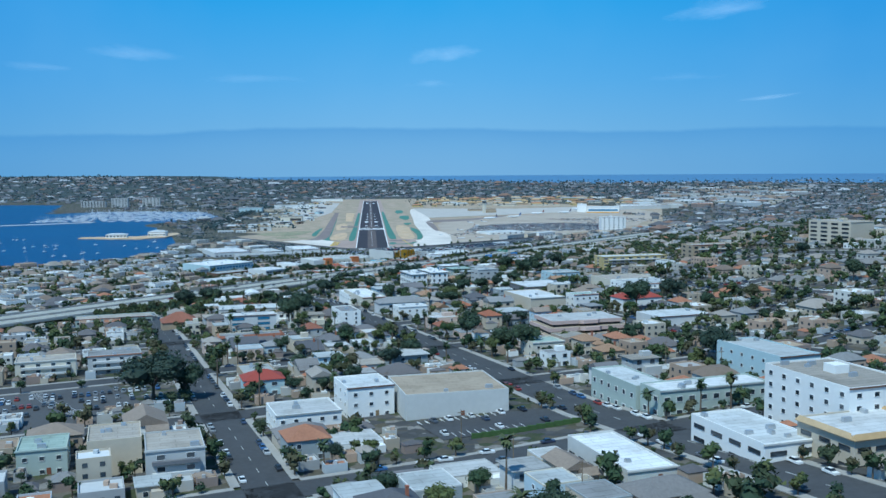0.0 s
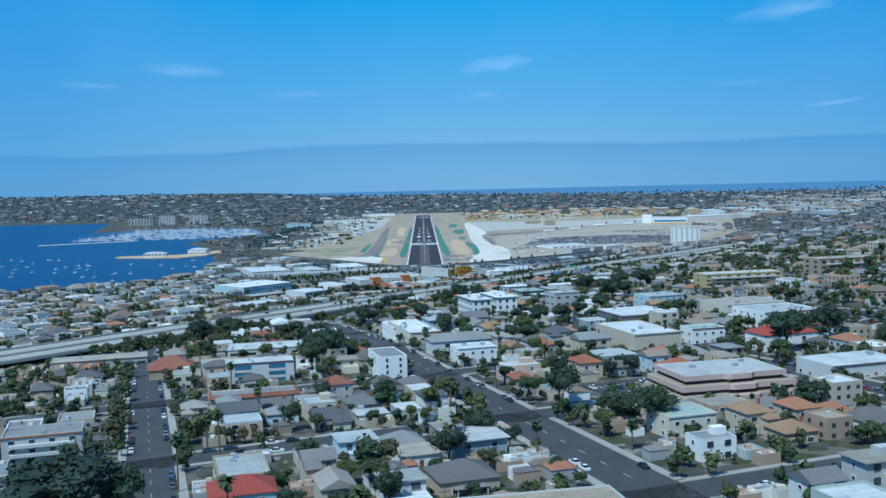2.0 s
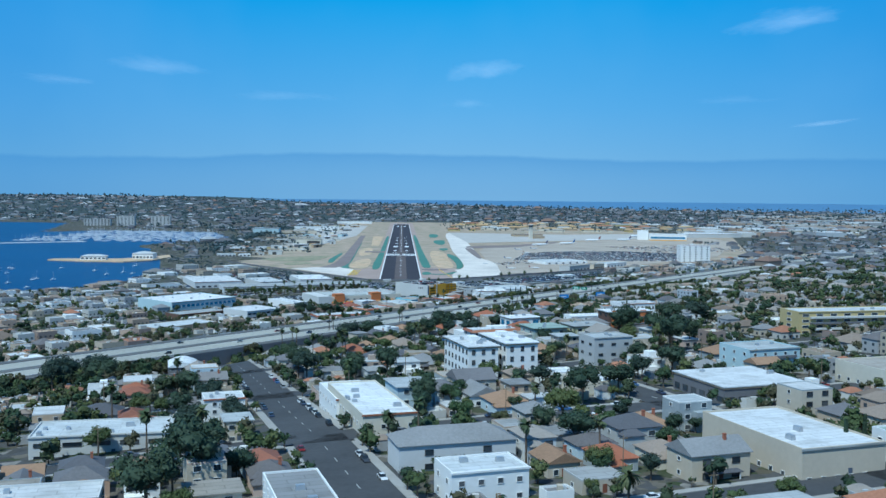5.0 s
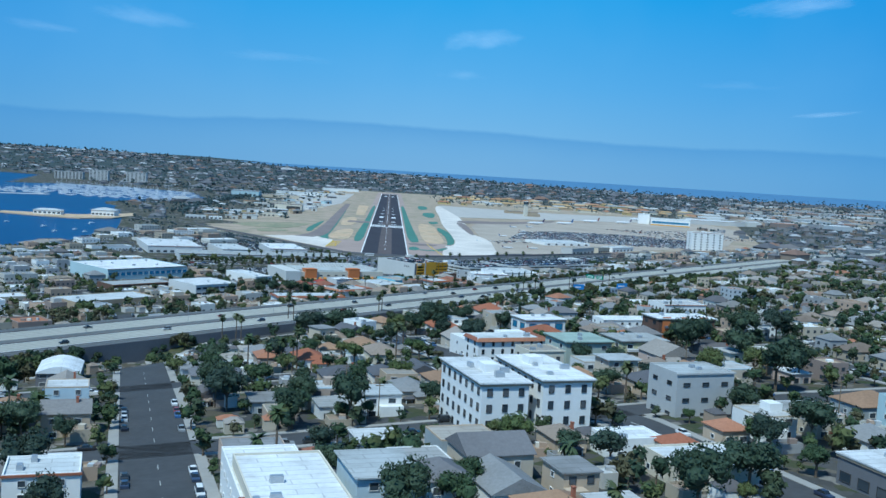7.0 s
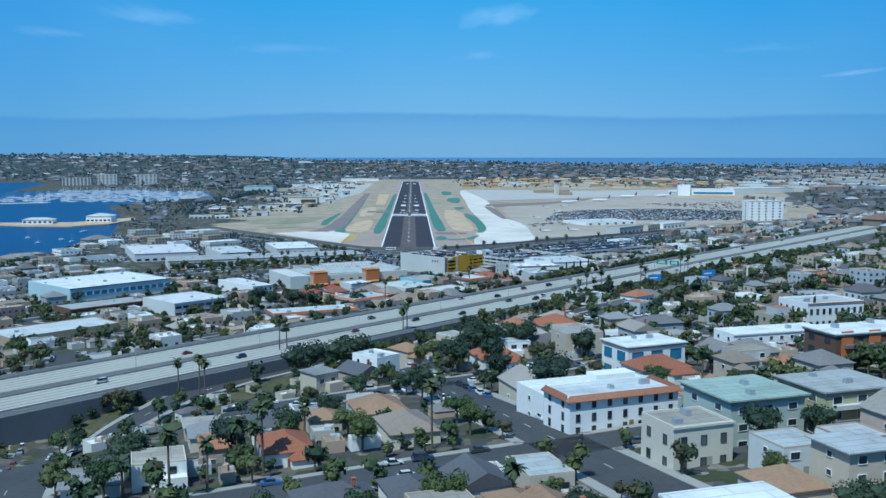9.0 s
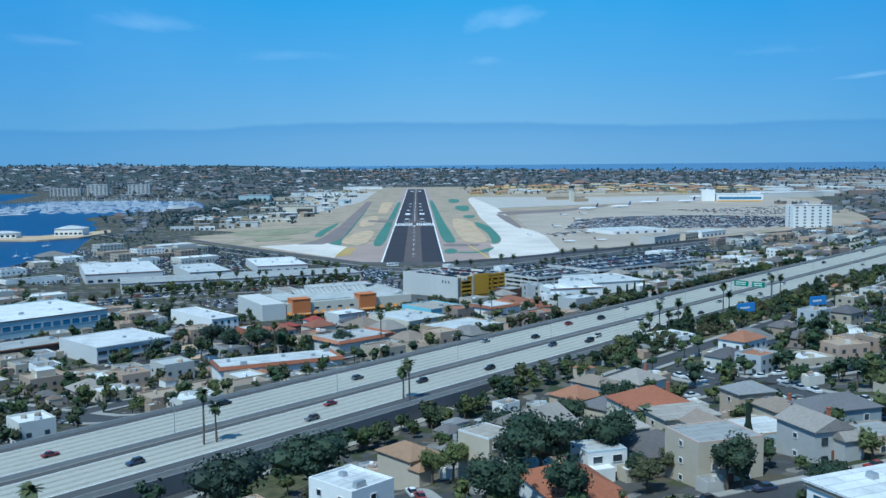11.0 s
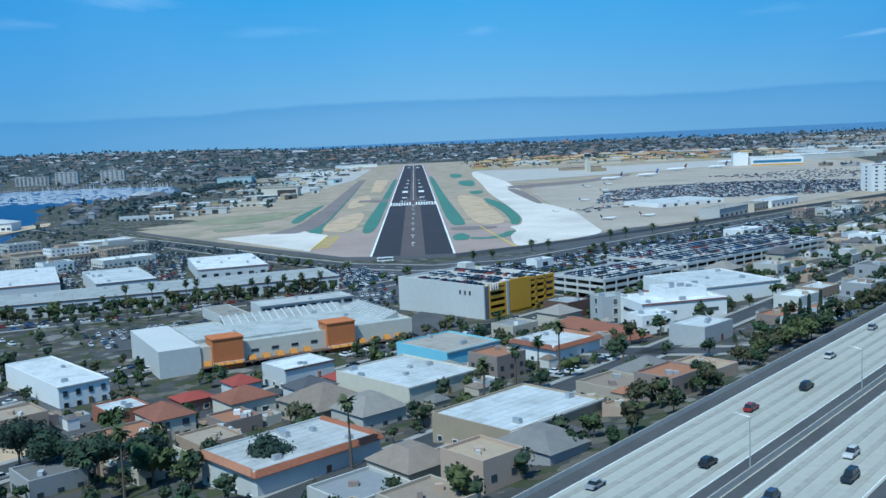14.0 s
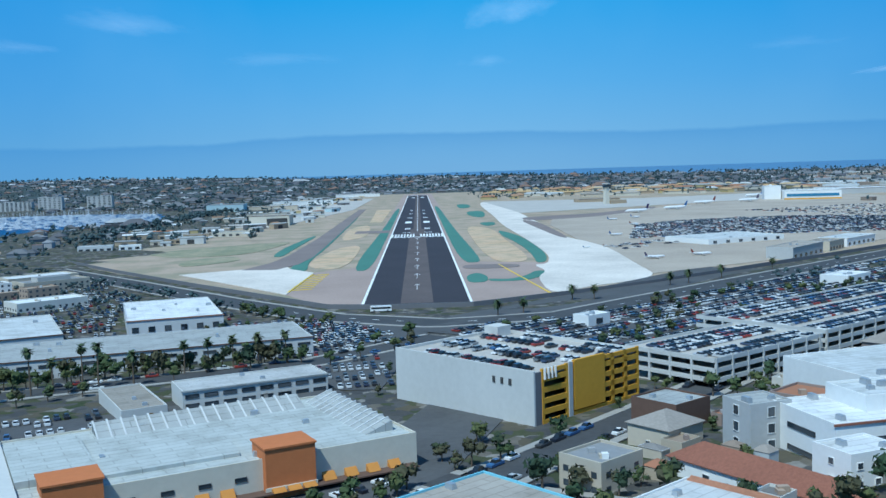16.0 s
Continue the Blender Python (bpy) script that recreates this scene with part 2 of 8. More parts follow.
WHITE, CREAM, BEIGE, TAN = (0.78, 0.775, 0.75), (0.62, 0.57, 0.47), (0.54, 0.47, 0.37), (0.38, 0.3, 0.21)
GREY, DARK, PALE_BLUE, BRICK = (0.45, 0.45, 0.44), (0.12, 0.12, 0.125), (0.5, 0.6, 0.66), (0.33, 0.13, 0.08)
M = {
    "white": mat("white stucco", [WHITE], vary=0.1, bump=0.1),
    "offwhite": mat("off-white stucco", [(0.56, 0.555, 0.53)], vary=0.12),
    "cream": mat("cream stucco", [CREAM], vary=0.12),
    "beige": mat("beige stucco", [BEIGE], vary=0.12),
    "tan": mat("tan stucco", [TAN], vary=0.15),
    "grey": mat("grey render", [GREY], vary=0.14),
    "lightgrey": mat("light grey render", [(0.58, 0.58, 0.57)], vary=0.12),
    "darkgrey": mat("dark grey cladding", [(0.16, 0.16, 0.17)], vary=0.15),
    "brick": mat("red brick", [BRICK], vary=0.25, grain=3.0),
    "brown": mat("brown cladding", [(0.13, 0.08, 0.06)], vary=0.2),
    "blue": mat("pale blue stucco", [(0.44, 0.56, 0.59)], vary=0.12),
    "sky_blue": mat("turquoise paint", [(0.25, 0.55, 0.66)], vary=0.12),
    "green": mat("grey-green stucco", [(0.4, 0.46, 0.42)], vary=0.12),
    "olive": mat("yellow-green stucco", [(0.45, 0.43, 0.27)], vary=0.12),
    "ochreroof": mat("sun-bleached ochre roof", [(0.42, 0.29, 0.15), (0.36, 0.22, 0.13), (0.46, 0.34, 0.2), (0.33, 0.17, 0.1)], vary=0.25),
    "teal": mat("teal canvas", [(0.05, 0.36, 0.34)], vary=0.15),
    "pink": mat("pinkish concrete", [(0.52, 0.39, 0.35)], vary=0.14),
    "ochre": mat("ochre stucco", [(0.5, 0.4, 0.2)], vary=0.14),
    "yellow": mat("mustard-yellow cladding", [(0.62, 0.32, 0.035)], vary=0.14),
    "orange": mat("orange-brown stucco", [(0.5, 0.17, 0.06)], vary=0.14),
    "awning": mat("orange canvas", [(0.5, 0.22, 0.05)], vary=0.15),
    "house": mat("house paint", [WHITE, CREAM, (0.64, 0.64, 0.63), BEIGE, (0.5, 0.44, 0.36), GREY, (0.48, 0.38, 0.28), PALE_BLUE, WHITE, (0.52, 0.45, 0.35), (0.4, 0.32, 0.26), (0.33, 0.36, 0.37), (0.55, 0.42, 0.35)], vary=0.14),
    "shingle": mat("roof shingle", [(0.2, 0.19, 0.185), (0.13, 0.12, 0.12), (0.26, 0.21, 0.17), (0.3, 0.27, 0.24), (0.24, 0.24, 0.24), (0.16, 0.155, 0.16), (0.3, 0.19, 0.12), (0.1, 0.1, 0.11)], vary=0.35, grain=2.5, bump=0.4),
    "tile": mat("terracotta tile", [(0.3, 0.115, 0.065), (0.34, 0.16, 0.095), (0.24, 0.10, 0.065)], vary=0.45, grain=3.0, bump=0.5),
    "redtile": mat("red roof tile", [(0.3, 0.065, 0.05)], vary=0.25, grain=3.0, bump=0.5),
    "flatroof": roof_mat("flat roof membrane", [(0.5, 0.5, 0.49), (0.36, 0.36, 0.35), (0.6, 0.6, 0.59), (0.27, 0.27, 0.27), (0.42, 0.38, 0.33), (0.45, 0.47, 0.47), (0.33, 0.3, 0.26)]),
    "whiteroof": roof_mat("white roof coating", [(0.66, 0.67, 0.67), (0.76, 0.77, 0.77), (0.58, 0.6, 0.6)]),
    "mallroof": roof_mat("weathered pale roof", [(0.5, 0.52, 0.5)]),
    "greyroof": roof_mat("grey roof felt", [(0.4, 0.41, 0.4)]),
    "greenroof": roof_mat("weathered copper-green roof", [(0.36, 0.45, 0.4)]),
    "tanroof": roof_mat("tan gravel roof", [(0.4, 0.33, 0.25)]),
    "glass": mat("window glass", [(0.035, 0.05, 0.065), (0.05, 0.065, 0.08), (0.02, 0.03, 0.04), (0.09, 0.1, 0.11)], rough=0.08, vary=0.1, bump=0, spec=0.6),
    "blueglass": mat("blue tinted glass", [(0.05, 0.2, 0.34)], rough=0.08, vary=0.15, bump=0, spec=0.7),
    "frame": mat("window frame paint", [(0.7, 0.7, 0.69)], vary=0.08, bump=0),
    "darkframe": mat("dark window frame", [(0.06, 0.06, 0.06)], vary=0.08, bump=0),
    "door": mat("painted door", [(0.2, 0.08, 0.05), (0.1, 0.12, 0.16), (0.35, 0.33, 0.3), (0.25, 0.18, 0.1)], vary=0.1, bump=0),
    "metal": mat("galvanised metal", [(0.5, 0.51, 0.52)], rough=0.45, metal=0.6, vary=0.15),
    "asphalt": mat("asphalt", [(0.066, 0.067, 0.07)], vary=0.3, stain=0.15, rough=0.9),
    "oldasphalt": mat("worn asphalt", [(0.088, 0.088, 0.09)], vary=0.3, stain=0.1, rough=0.9),
    "runway": mat("runway asphalt", [(0.045, 0.041, 0.048)], vary=0.3, stain=0.03, rough=0.9),
    "rubber": mat("tyre-worn runway middle", [(0.115, 0.093, 0.088)], vary=0.35, stain=0.05, rough=0.9),
    "taxi": mat("taxiway asphalt", [(0.22, 0.18, 0.165)], vary=0.25, stain=0.03, rough=0.9),
    "shoulder": mat("brown-grey shoulder asphalt", [(0.36, 0.275, 0.235)], vary=0.3, stain=0.03, rough=0.95),
    "concrete": mat("concrete", [(0.45, 0.42, 0.38)], vary=0.2, stain=0.05, rough=0.9),
    "apron": mat("pale apron concrete", [(0.64, 0.585, 0.52)], vary=0.4, stain=0.03, rough=0.9),
    "freeway": mat("freeway concrete", [(0.4, 0.39, 0.34)], vary=0.2, stain=0.03, rough=0.9),
    "wornpaint": mat("worn lane paint", [(0.4, 0.4, 0.38)], vary=0.2, bump=0),
    "lane": mat("oil-darkened lane concrete", [(0.345, 0.335, 0.292)], vary=0.4, stain=0.05, rough=0.9),
    "rampground": mat("worn ramp concrete", [(0.4, 0.34, 0.275)], vary=0.35, stain=0.02, rough=0.9),
    "pavement": mat("pavement concrete", [(0.33, 0.315, 0.29)], vary=0.2, stain=0.2, rough=0.9),
    "paint": mat("road paint", [(0.8, 0.8, 0.78)], vary=0.2, bump=0),
    "yellowpaint": mat("yellow road paint", [(0.7, 0.5, 0.08)], vary=0.2, bump=0),
    "greenpaint": mat("green-painted shoulder", [(0.085, 0.2, 0.155)], vary=0.25, stain=0.02, rough=0.9),
    "soil": ground_mat("dry airfield soil", [(0.3, (0.33, 0.265, 0.195)), (0.5, (0.42, 0.33, 0.255)), (0.7, (0.31, 0.265, 0.19))], 0.016, (0.22, 0.225, 0.15), 0.6),
    "sand": ground_mat("sandy infield", [(0.3, (0.54, 0.37, 0.23)), (0.7, (0.56, 0.43, 0.31))], 0.03, (0.33, 0.3, 0.2), 0.6),
    "drygrass": ground_mat("thin airfield grass", [(0.35, (0.23, 0.235, 0.15)), (0.65, (0.36, 0.315, 0.22))], 0.05, (0.18, 0.21, 0.145), 0.5),
    "grass": ground_mat("dry grass slope", [(0.35, (0.075, 0.085, 0.04)), (0.65, (0.13, 0.11, 0.07))], 0.2, (0.045, 0.06, 0.03), 0.7),
    "leaf": mat("broad leaf", [(0.05, 0.082, 0.03), (0.075, 0.1, 0.034), (0.042, 0.07, 0.032), (0.095, 0.115, 0.04), (0.07, 0.075, 0.036)], vary=0.4, grain=1.1, rough=0.7, bump=0),
    "leafdark": mat("dark leaf", [(0.034, 0.056, 0.033), (0.042, 0.064, 0.036), (0.03, 0.048, 0.034)], vary=0.4, grain=1.1, rough=0.7, bump=0),
    "leaves_far": wood_mat("far foliage", [(0.042, 0.068, 0.034), (0.062, 0.086, 0.036), (0.034, 0.055, 0.033), (0.09, 0.105, 0.042), (0.05, 0.066, 0.036), (0.075, 0.072, 0.04)]),
    # foliage for distant trees, its green shifted to blue to imitate haze
    "leaves_hazy": mat("haze-blue foliage", [(0.054, 0.084, 0.088)], vary=0.3, grain=0.12, stain=0.01, rough=0.8, bump=0),
    "palm": mat("palm frond", [(0.062, 0.088, 0.036), (0.085, 0.1, 0.042), (0.055, 0.078, 0.036)], vary=0.3, rough=0.6, bump=0),
    "skirt": mat("dead palm thatch", [(0.2, 0.15, 0.09)], vary=0.3, bump=0),
    "bark": mat("bark", [(0.14, 0.105, 0.075)], vary=0.3, bump=0.3),
    "car": mat("car paint", [(0.7, 0.7, 0.7), (0.02, 0.02, 0.022), (0.3, 0.31, 0.32), (0.035, 0.037, 0.04), (0.06, 0.065, 0.075), (0.25, 0.03, 0.025), (0.14, 0.145, 0.15), (0.05, 0.07, 0.12), (0.55, 0.55, 0.53), (0.025, 0.025, 0.027)], rough=0.25, vary=0.05, bump=0, spec=0.6),
    "car_far": mat("parked car paint", [(0.75, 0.75, 0.75), (0.03, 0.03, 0.033), (0.45, 0.46, 0.47), (0.8, 0.8, 0.79), (0.05, 0.07, 0.12), (0.02, 0.025, 0.04), (0.28, 0.04, 0.03), (0.1, 0.11, 0.13), (0.04, 0.05, 0.09), (0.7, 0.7, 0.7), (0.3, 0.31, 0.32), (0.06, 0.13, 0.28), (0.65, 0.65, 0.63), (0.78, 0.78, 0.78), (0.05, 0.05, 0.05)], rough=0.3, vary=0.05, bump=0, by="island", spec=0.6),
    "carglass": mat("car glass", [(0.02, 0.025, 0.03)], rough=0.08, vary=0.05, bump=0, spec=0.6),
    "tyre": mat("tyre rubber", [(0.02, 0.02, 0.02)], vary=0.1, bump=0),
    "house_far": mat("far house paint", [WHITE, (0.5, 0.44, 0.35), (0.5, 0.48, 0.44), (0.42, 0.36, 0.28), (0.62, 0.6, 0.55), (0.36, 0.36, 0.36), (0.38, 0.29, 0.22), (0.45, 0.48, 0.5), (0.28, 0.22, 0.19), (0.46, 0.34, 0.26)], vary=0.1, by="island", bump=0),
    "roof_far": mat("far roofs", [(0.2, 0.195, 0.19), (0.6, 0.61, 0.61), (0.26, 0.265, 0.27), (0.44, 0.45, 0.45), (0.28, 0.22, 0.17), (0.68, 0.69, 0.69), (0.16, 0.155, 0.15), (0.5, 0.51, 0.51), (0.36, 0.29, 0.22), (0.36, 0.35, 0.34), (0.34, 0.16, 0.09), (0.4, 0.31, 0.22), (0.3, 0.22, 0.16)], vary=0.2, by="island", bump=0),
    # distant house palettes, dimmed and cooled so the colour itself carries the haze
    "wall_hazy": mat("haze-dulled wall paint", [(0.26, 0.25, 0.25), (0.17, 0.165, 0.17), (0.36, 0.36, 0.37), (0.15, 0.135, 0.13), (0.22, 0.22, 0.23), (0.22, 0.18, 0.15), (0.18, 0.2, 0.22)], vary=0.1, by="island", bump=0),
    "roof_hazy": mat("haze-dulled roofs", [(0.15, 0.155, 0.165), (0.11, 0.11, 0.12), (0.24, 0.245, 0.255), (0.17, 0.16, 0.16), (0.14, 0.14, 0.15), (0.2, 0.13, 0.1), (0.2, 0.205, 0.215), (0.1, 0.105, 0.115), (0.38, 0.39, 0.4)], vary=0.2, by="island", bump=0),
    "pitch_far": mat("far pitched roofs", [(0.2, 0.19, 0.18), (0.14, 0.13, 0.13), (0.25, 0.2, 0.16), (0.29, 0.26, 0.23), (0.22, 0.22, 0.22), (0.11, 0.105, 0.11), (0.32, 0.15, 0.09), (0.18, 0.14, 0.11)], vary=0.3, by="island", bump=0),
    "hull": mat("white boat gelcoat", [(0.8, 0.8, 0.79)], rough=0.3, vary=0.05, bump=0),
    "aircraft": mat("white aircraft paint", [(0.8, 0.8, 0.8)], rough=0.3, vary=0.05, bump=0),
    "tail": mat("tail fin paint", [(0.05, 0.04, 0.1), (0.2, 0.05, 0.04), (0.03, 0.12, 0.3)], rough=0.3, vary=0.05, bump=0),
    "signgreen": mat("green highway sign", [(0.01, 0.2, 0.13)], vary=0.05, bump=0),
    "signblue": mat("blue billboard", [(0.06, 0.25, 0.6)], vary=0.2, bump=0),
    "wood": mat("weathered wood", [(0.2, 0.15, 0.1)], vary=0.3),
    "hedge": mat("clipped hedge", [(0.05, 0.09, 0.03)], vary=0.4, grain=2.0, bump=0.6),
    "sea_haze": mat("far sea", [(0.1, 0.2, 0.33)], rough=0.6, vary=0.1, bump=0),
}


def water_mat():
    m = bpy.data.materials.new("bay water")
    m.use_nodes = True
    n = Nodes(m.node_tree)
    bsdf = m.node_tree.nodes["Principled BSDF"]
    p = n.add("ShaderNodeNewGeometry").outputs["Position"]
    n.put(bsdf.inputs["Base Color"], n.ramp(n.noise(p, 0.006, 4.0), [(0.35, (0.006, 0.036, 0.115)), (0.7, (0.009, 0.05, 0.145))]))
    bsdf.inputs["Roughness"].default_value, bsdf.inputs["Specular IOR Level"].default_value = 0.35, 0.3
    b = n.add("ShaderNodeBump")
    b.inputs["Strength"].default_value, b.inputs["Distance"].default_value = 0.6, 0.6
    n.put(b.inputs["Height"], n.noise(p, 0.35, 5.0, 0.6))
    n.put(bsdf.inputs["Normal"], b.outputs[0])
    return m


M["water"] = water_mat()


def town_mat():
    """Yards, drives and lots: a patchwork at the size of house plots, under dust and dry weeds."""
    m = bpy.data.materials.new("town ground")
    m.use_nodes = True
    n = Nodes(m.node_tree)
    bsdf = m.node_tree.nodes["Principled BSDF"]
    p = n.add("ShaderNodeNewGeometry").outputs["Position"]
    plots = n.add("ShaderNodeTexVoronoi")
    plots.distance = "MANHATTAN"
    n.put(plots.inputs["Vector"], p)
    plots.inputs["Scale"].default_value = 0.42
    pick = n.add("ShaderNodeSeparateColor")
    n.put(pick.inputs[0], plots.outputs["Color"])
    base = n.ramp(pick.outputs[0], [(0.0, (0.065, 0.066, 0.07)), (0.2, (0.15, 0.135, 0.115)), (0.34, (0.045, 0.06, 0.028)), (0.48, (0.1, 0.088, 0.064)), (0.6, (0.25, 0.235, 0.215)), (0.68, (0.06, 0.07, 0.034)), (0.82, (0.085, 0.086, 0.09))], True)
    base = n.mix(n.math("MULTIPLY", n.ramp(n.noise(p, 0.5, 5.0, 0.65), [(0.35, (0, 0, 0)), (0.7, (1, 1, 1))]), 0.6), base, (0.085, 0.08, 0.064, 1))
    # beyond the airfield, scrub and garden green between houses, blued to imitate haze
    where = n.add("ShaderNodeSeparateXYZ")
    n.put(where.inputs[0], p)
    wild_haze = n.math("MINIMUM", n.math("MAXIMUM", n.math("MULTIPLY_ADD", where.outputs[1], 1 / 300, -4.2), 0.0), 1.0)
    base = n.mix(n.math("MULTIPLY", wild_haze, 0.85), base, n.ramp(n.noise(p, 0.012, 5.0, 0.7), [(0.35, (0.045, 0.066, 0.072)), (0.6, (0.066, 0.082, 0.08)), (0.75, (0.13, 0.125, 0.11))]))
    shade = n.add("ShaderNodeHueSaturation")
    n.put(shade.inputs["Color"], base)
    n.put(shade.inputs["Value"], n.math("MULTIPLY_ADD", n.noise(p, 1.6, 4.0, 0.7), 0.6, 0.7))
    n.put(bsdf.inputs["Base Color"], shade.outputs[0])
    bsdf.inputs["Roughness"].default_value, bsdf.inputs["Specular IOR Level"].default_value = 0.95, 0.1
    return m


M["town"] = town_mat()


# ---- shapes, in metres of the real town ----
class Shape:
    """Collects faces of one mesh."""

    def __init__(self):
        self.v, self.f, self.m = [], [], []

    def face(self, points, m=0):
        n = len(self.v)
        self.v.extend(points)
        self.f.append(tuple(range(n, n + len(points))))
        self.m.append(m)

    def solid(self, ring, top, m=0, mtop=None, bottom=True):
        """A closed body between a lower and an upper ring of points that share their corners."""
        n, k = len(self.v), len(ring)
        self.v.extend(ring)
        self.v.extend(top)
        for i in range(k):
            j = (i + 1) % k
            self.f.append((n + i, n + j, n + k + j, n + k + i))
            self.m.append(m)
        self.f.append(tuple(n + k + i for i in range(k)))
        self.m.append(m if mtop is None else mtop)
        if bottom:
            self.f.append(tuple(n + i for i in reversed(range(k))))
            self.m.append(m)
        return self

    def box(self, x0, x1, y0, y1, z0, z1, m=0, mtop=None, bevel=0.0):
        low = [(x0, y0, z0), (x1, y0, z0), (x1, y1, z0), (x0, y1, z0)]
        b = bevel
        return self.solid(low, [(x0 + b, y0 + b, z1), (x1 - b, y0 + b, z1), (x1 - b, y1 - b, z1), (x0 + b, y1 - b, z1)], m, mtop)

    def prism(self, points, z0, z1, m=0, mtop=None):
        return self.solid([(x, y, z0) for x, y in points], [(x, y, z1) for x, y in points], m, mtop)

    def hip(self, x0, x1, y0, y1, z0, rise, m=0, gable=False):
        """A pitched roof with a ridge along its longer side, on a thin eave board."""
        self.box(x0, x1, y0, y1, z0, z0 + 0.18, m)
        z0 += 0.18
        wide = x1 - x0 >= y1 - y0
        half = (y1 - y0 if wide else x1 - x0) / 2
        run = 0.0 if gable else half
        if wide:
            r0, r1 = (x0 + run, (y0 + y1) / 2, z0 + rise), (x1 - run, (y0 + y1) / 2, z0 + rise)
        else:
            r0, r1 = ((x0 + x1) / 2, y0 + run, z0 + rise), ((x0 + x1) / 2, y1 - run, z0 + rise)
        a, b, c, d = (x0, y0, z0), (x1, y0, z0), (x1, y1, z0), (x0, y1, z0)
        n = len(self.v)
        self.v.extend((a, b, c, d, r0, r1))
        quads = ((0, 1, 5, 4), (1, 2, 5), (2, 3, 4, 5), (3, 0, 4)) if wide else ((0, 1, 4), (1, 2, 5, 4), (2, 3, 5), (3, 0, 4, 5))
        for q in quads:
            self.f.append(tuple(n + i for i in q))
            self.m.append(m)
        return self

    def tube(self, p, q, r0, r1, sides=6, m=0):
        p, q = Vector(p), Vector(q)
        turn = (q - p).to_track_quat("Z", "Y").to_matrix()
        ring = [Vector((math.cos(a), math.sin(a), 0)) for a in (2 * math.pi * i / sides for i in range(sides))]
        return self.solid([tuple(p + turn @ c * r0) for c in ring], [tuple(q + turn @ c * r1) for c in ring], m)

    def mesh(self, name, materials):
        me = bpy.data.meshes.new(name)
        me.from_pydata([(x * U, y * U, z * U) for x, y, z in self.v], [], self.f)
        for m in materials:
            me.materials.append(M[m])
        if len(materials) > 1:
            me.polygons.foreach_set("material_index", self.m)
        return me


def part(name, shape, materials, parent=None, label="", at=None):
    """One mesh object, under a thing or on its own."""
    data = shape.mesh(name, materials) if isinstance(shape, Shape) else shape
    ob = new(name, data)
    if parent is not None:
        ob.parent = parent
    if at is not None:
        ob.matrix_local = at
    if label:
        ob["label"] = label
    return ob


def at(x, y, z, turn=0.0):
    return pose(x * U, y * U, z * U, 0, 0, turn)


def thing(name, label, category, x, y, z, turn=0.0, group=""):
    ob = new(name)
    ob.empty_display_size = 0.5
    ob.matrix_world = at(x, y, z, turn)
    return tagged(ob, label, category, group)


def structure(name, shape, materials, label=""):
    ob = new(name, shape.mesh(name, materials))
    return tagged(ob, label, kind="structure")


def stuff(name, shape, materials, label, category):
    ob = new(name, shape.mesh(name, materials))
    return tagged(ob, label, category, kind="stuff")


# ---- the lie of the land ----
# s: metres from the freeway's seaward edge, uphill; r: metres along the freeway
HEIGHT_S = (-400, -300, -200, -130, -70, -30, -2, 54, 80, 150, 210, 280, 340, 420, 530, 640, 900, 1400)
HEIGHT_Z = (0, 1.2, 3.5, 5, 10, 14.5, 20, 20.5, 22, 30, 37, 43, 49, 52, 57, 62, 88, 112)
STREETS = tuple(-448 + 124 * k for k in range(-2, 14))
AVENUES = tuple(-1425 + 100 * k for k in range(-1, 22))


def to_sr(x, y):
    return 0.741 * x - 0.671 * (y + 538.5), 0.671 * x + 0.741 * (y + 538.5)


def from_sr(s, r):
    return 0.7416 * s + 0.6716 * r, -538.5 - 0.6716 * s + 0.7416 * r


def to_en(x, y):
    """The upper town's grid: e along its streets, n along its avenues."""
    return -0.28 * x + 0.96 * y, 0.96 * x + 0.28 * y


def from_en(e, n):
    return 0.96 * n - 0.28 * e, 0.28 * n + 0.96 * e


BAY = ((-2400, 2700), (-1330, 2500), (-1180, 1900), (-1090, 1500), (-985, 1760), (-780, 1760), (-580, 1640), (-480, 1300), (-540, 1030), (-640, 940), (-560, 760), (-470, 500), (-380, 130), (-420, -150), (-560, -260), (-900, -420), (-2600, -500))


def bay_depth(x, y):
    """Signed distance to the shore, positive in the water."""
    inside, best = False, 1e9
    for (ax, ay), (bx, by) in zip(BAY, BAY[1:] + BAY[:1]):
        if (ay > y) != (by > y) and x < (bx - ax) * (y - ay) / (by - ay) + ax:
            inside = not inside
        dx, dy = bx - ax, by - ay
        k = min(1, max(0, ((x - ax) * dx + (y - ay) * dy) / (dx * dx + dy * dy)))
        best = min(best, math.hypot(x - ax - k * dx, y - ay - k * dy))
    return best if inside else -best


def smooth(a, b, v):
    k = min(1, max(0, (v - a) / (b - a)))
    return k * k * (3 - 2 * k)


FENCE = ((-360, 420), (-240, 248), (-150, 128), (-48, -2), (-20, -10), (30, -11), (83, 20), (140, 57), (379, 250), (520, 360), (900, 660))
FENCE_X, FENCE_Y = [p[0] for p in FENCE], [p[1] for p in FENCE]


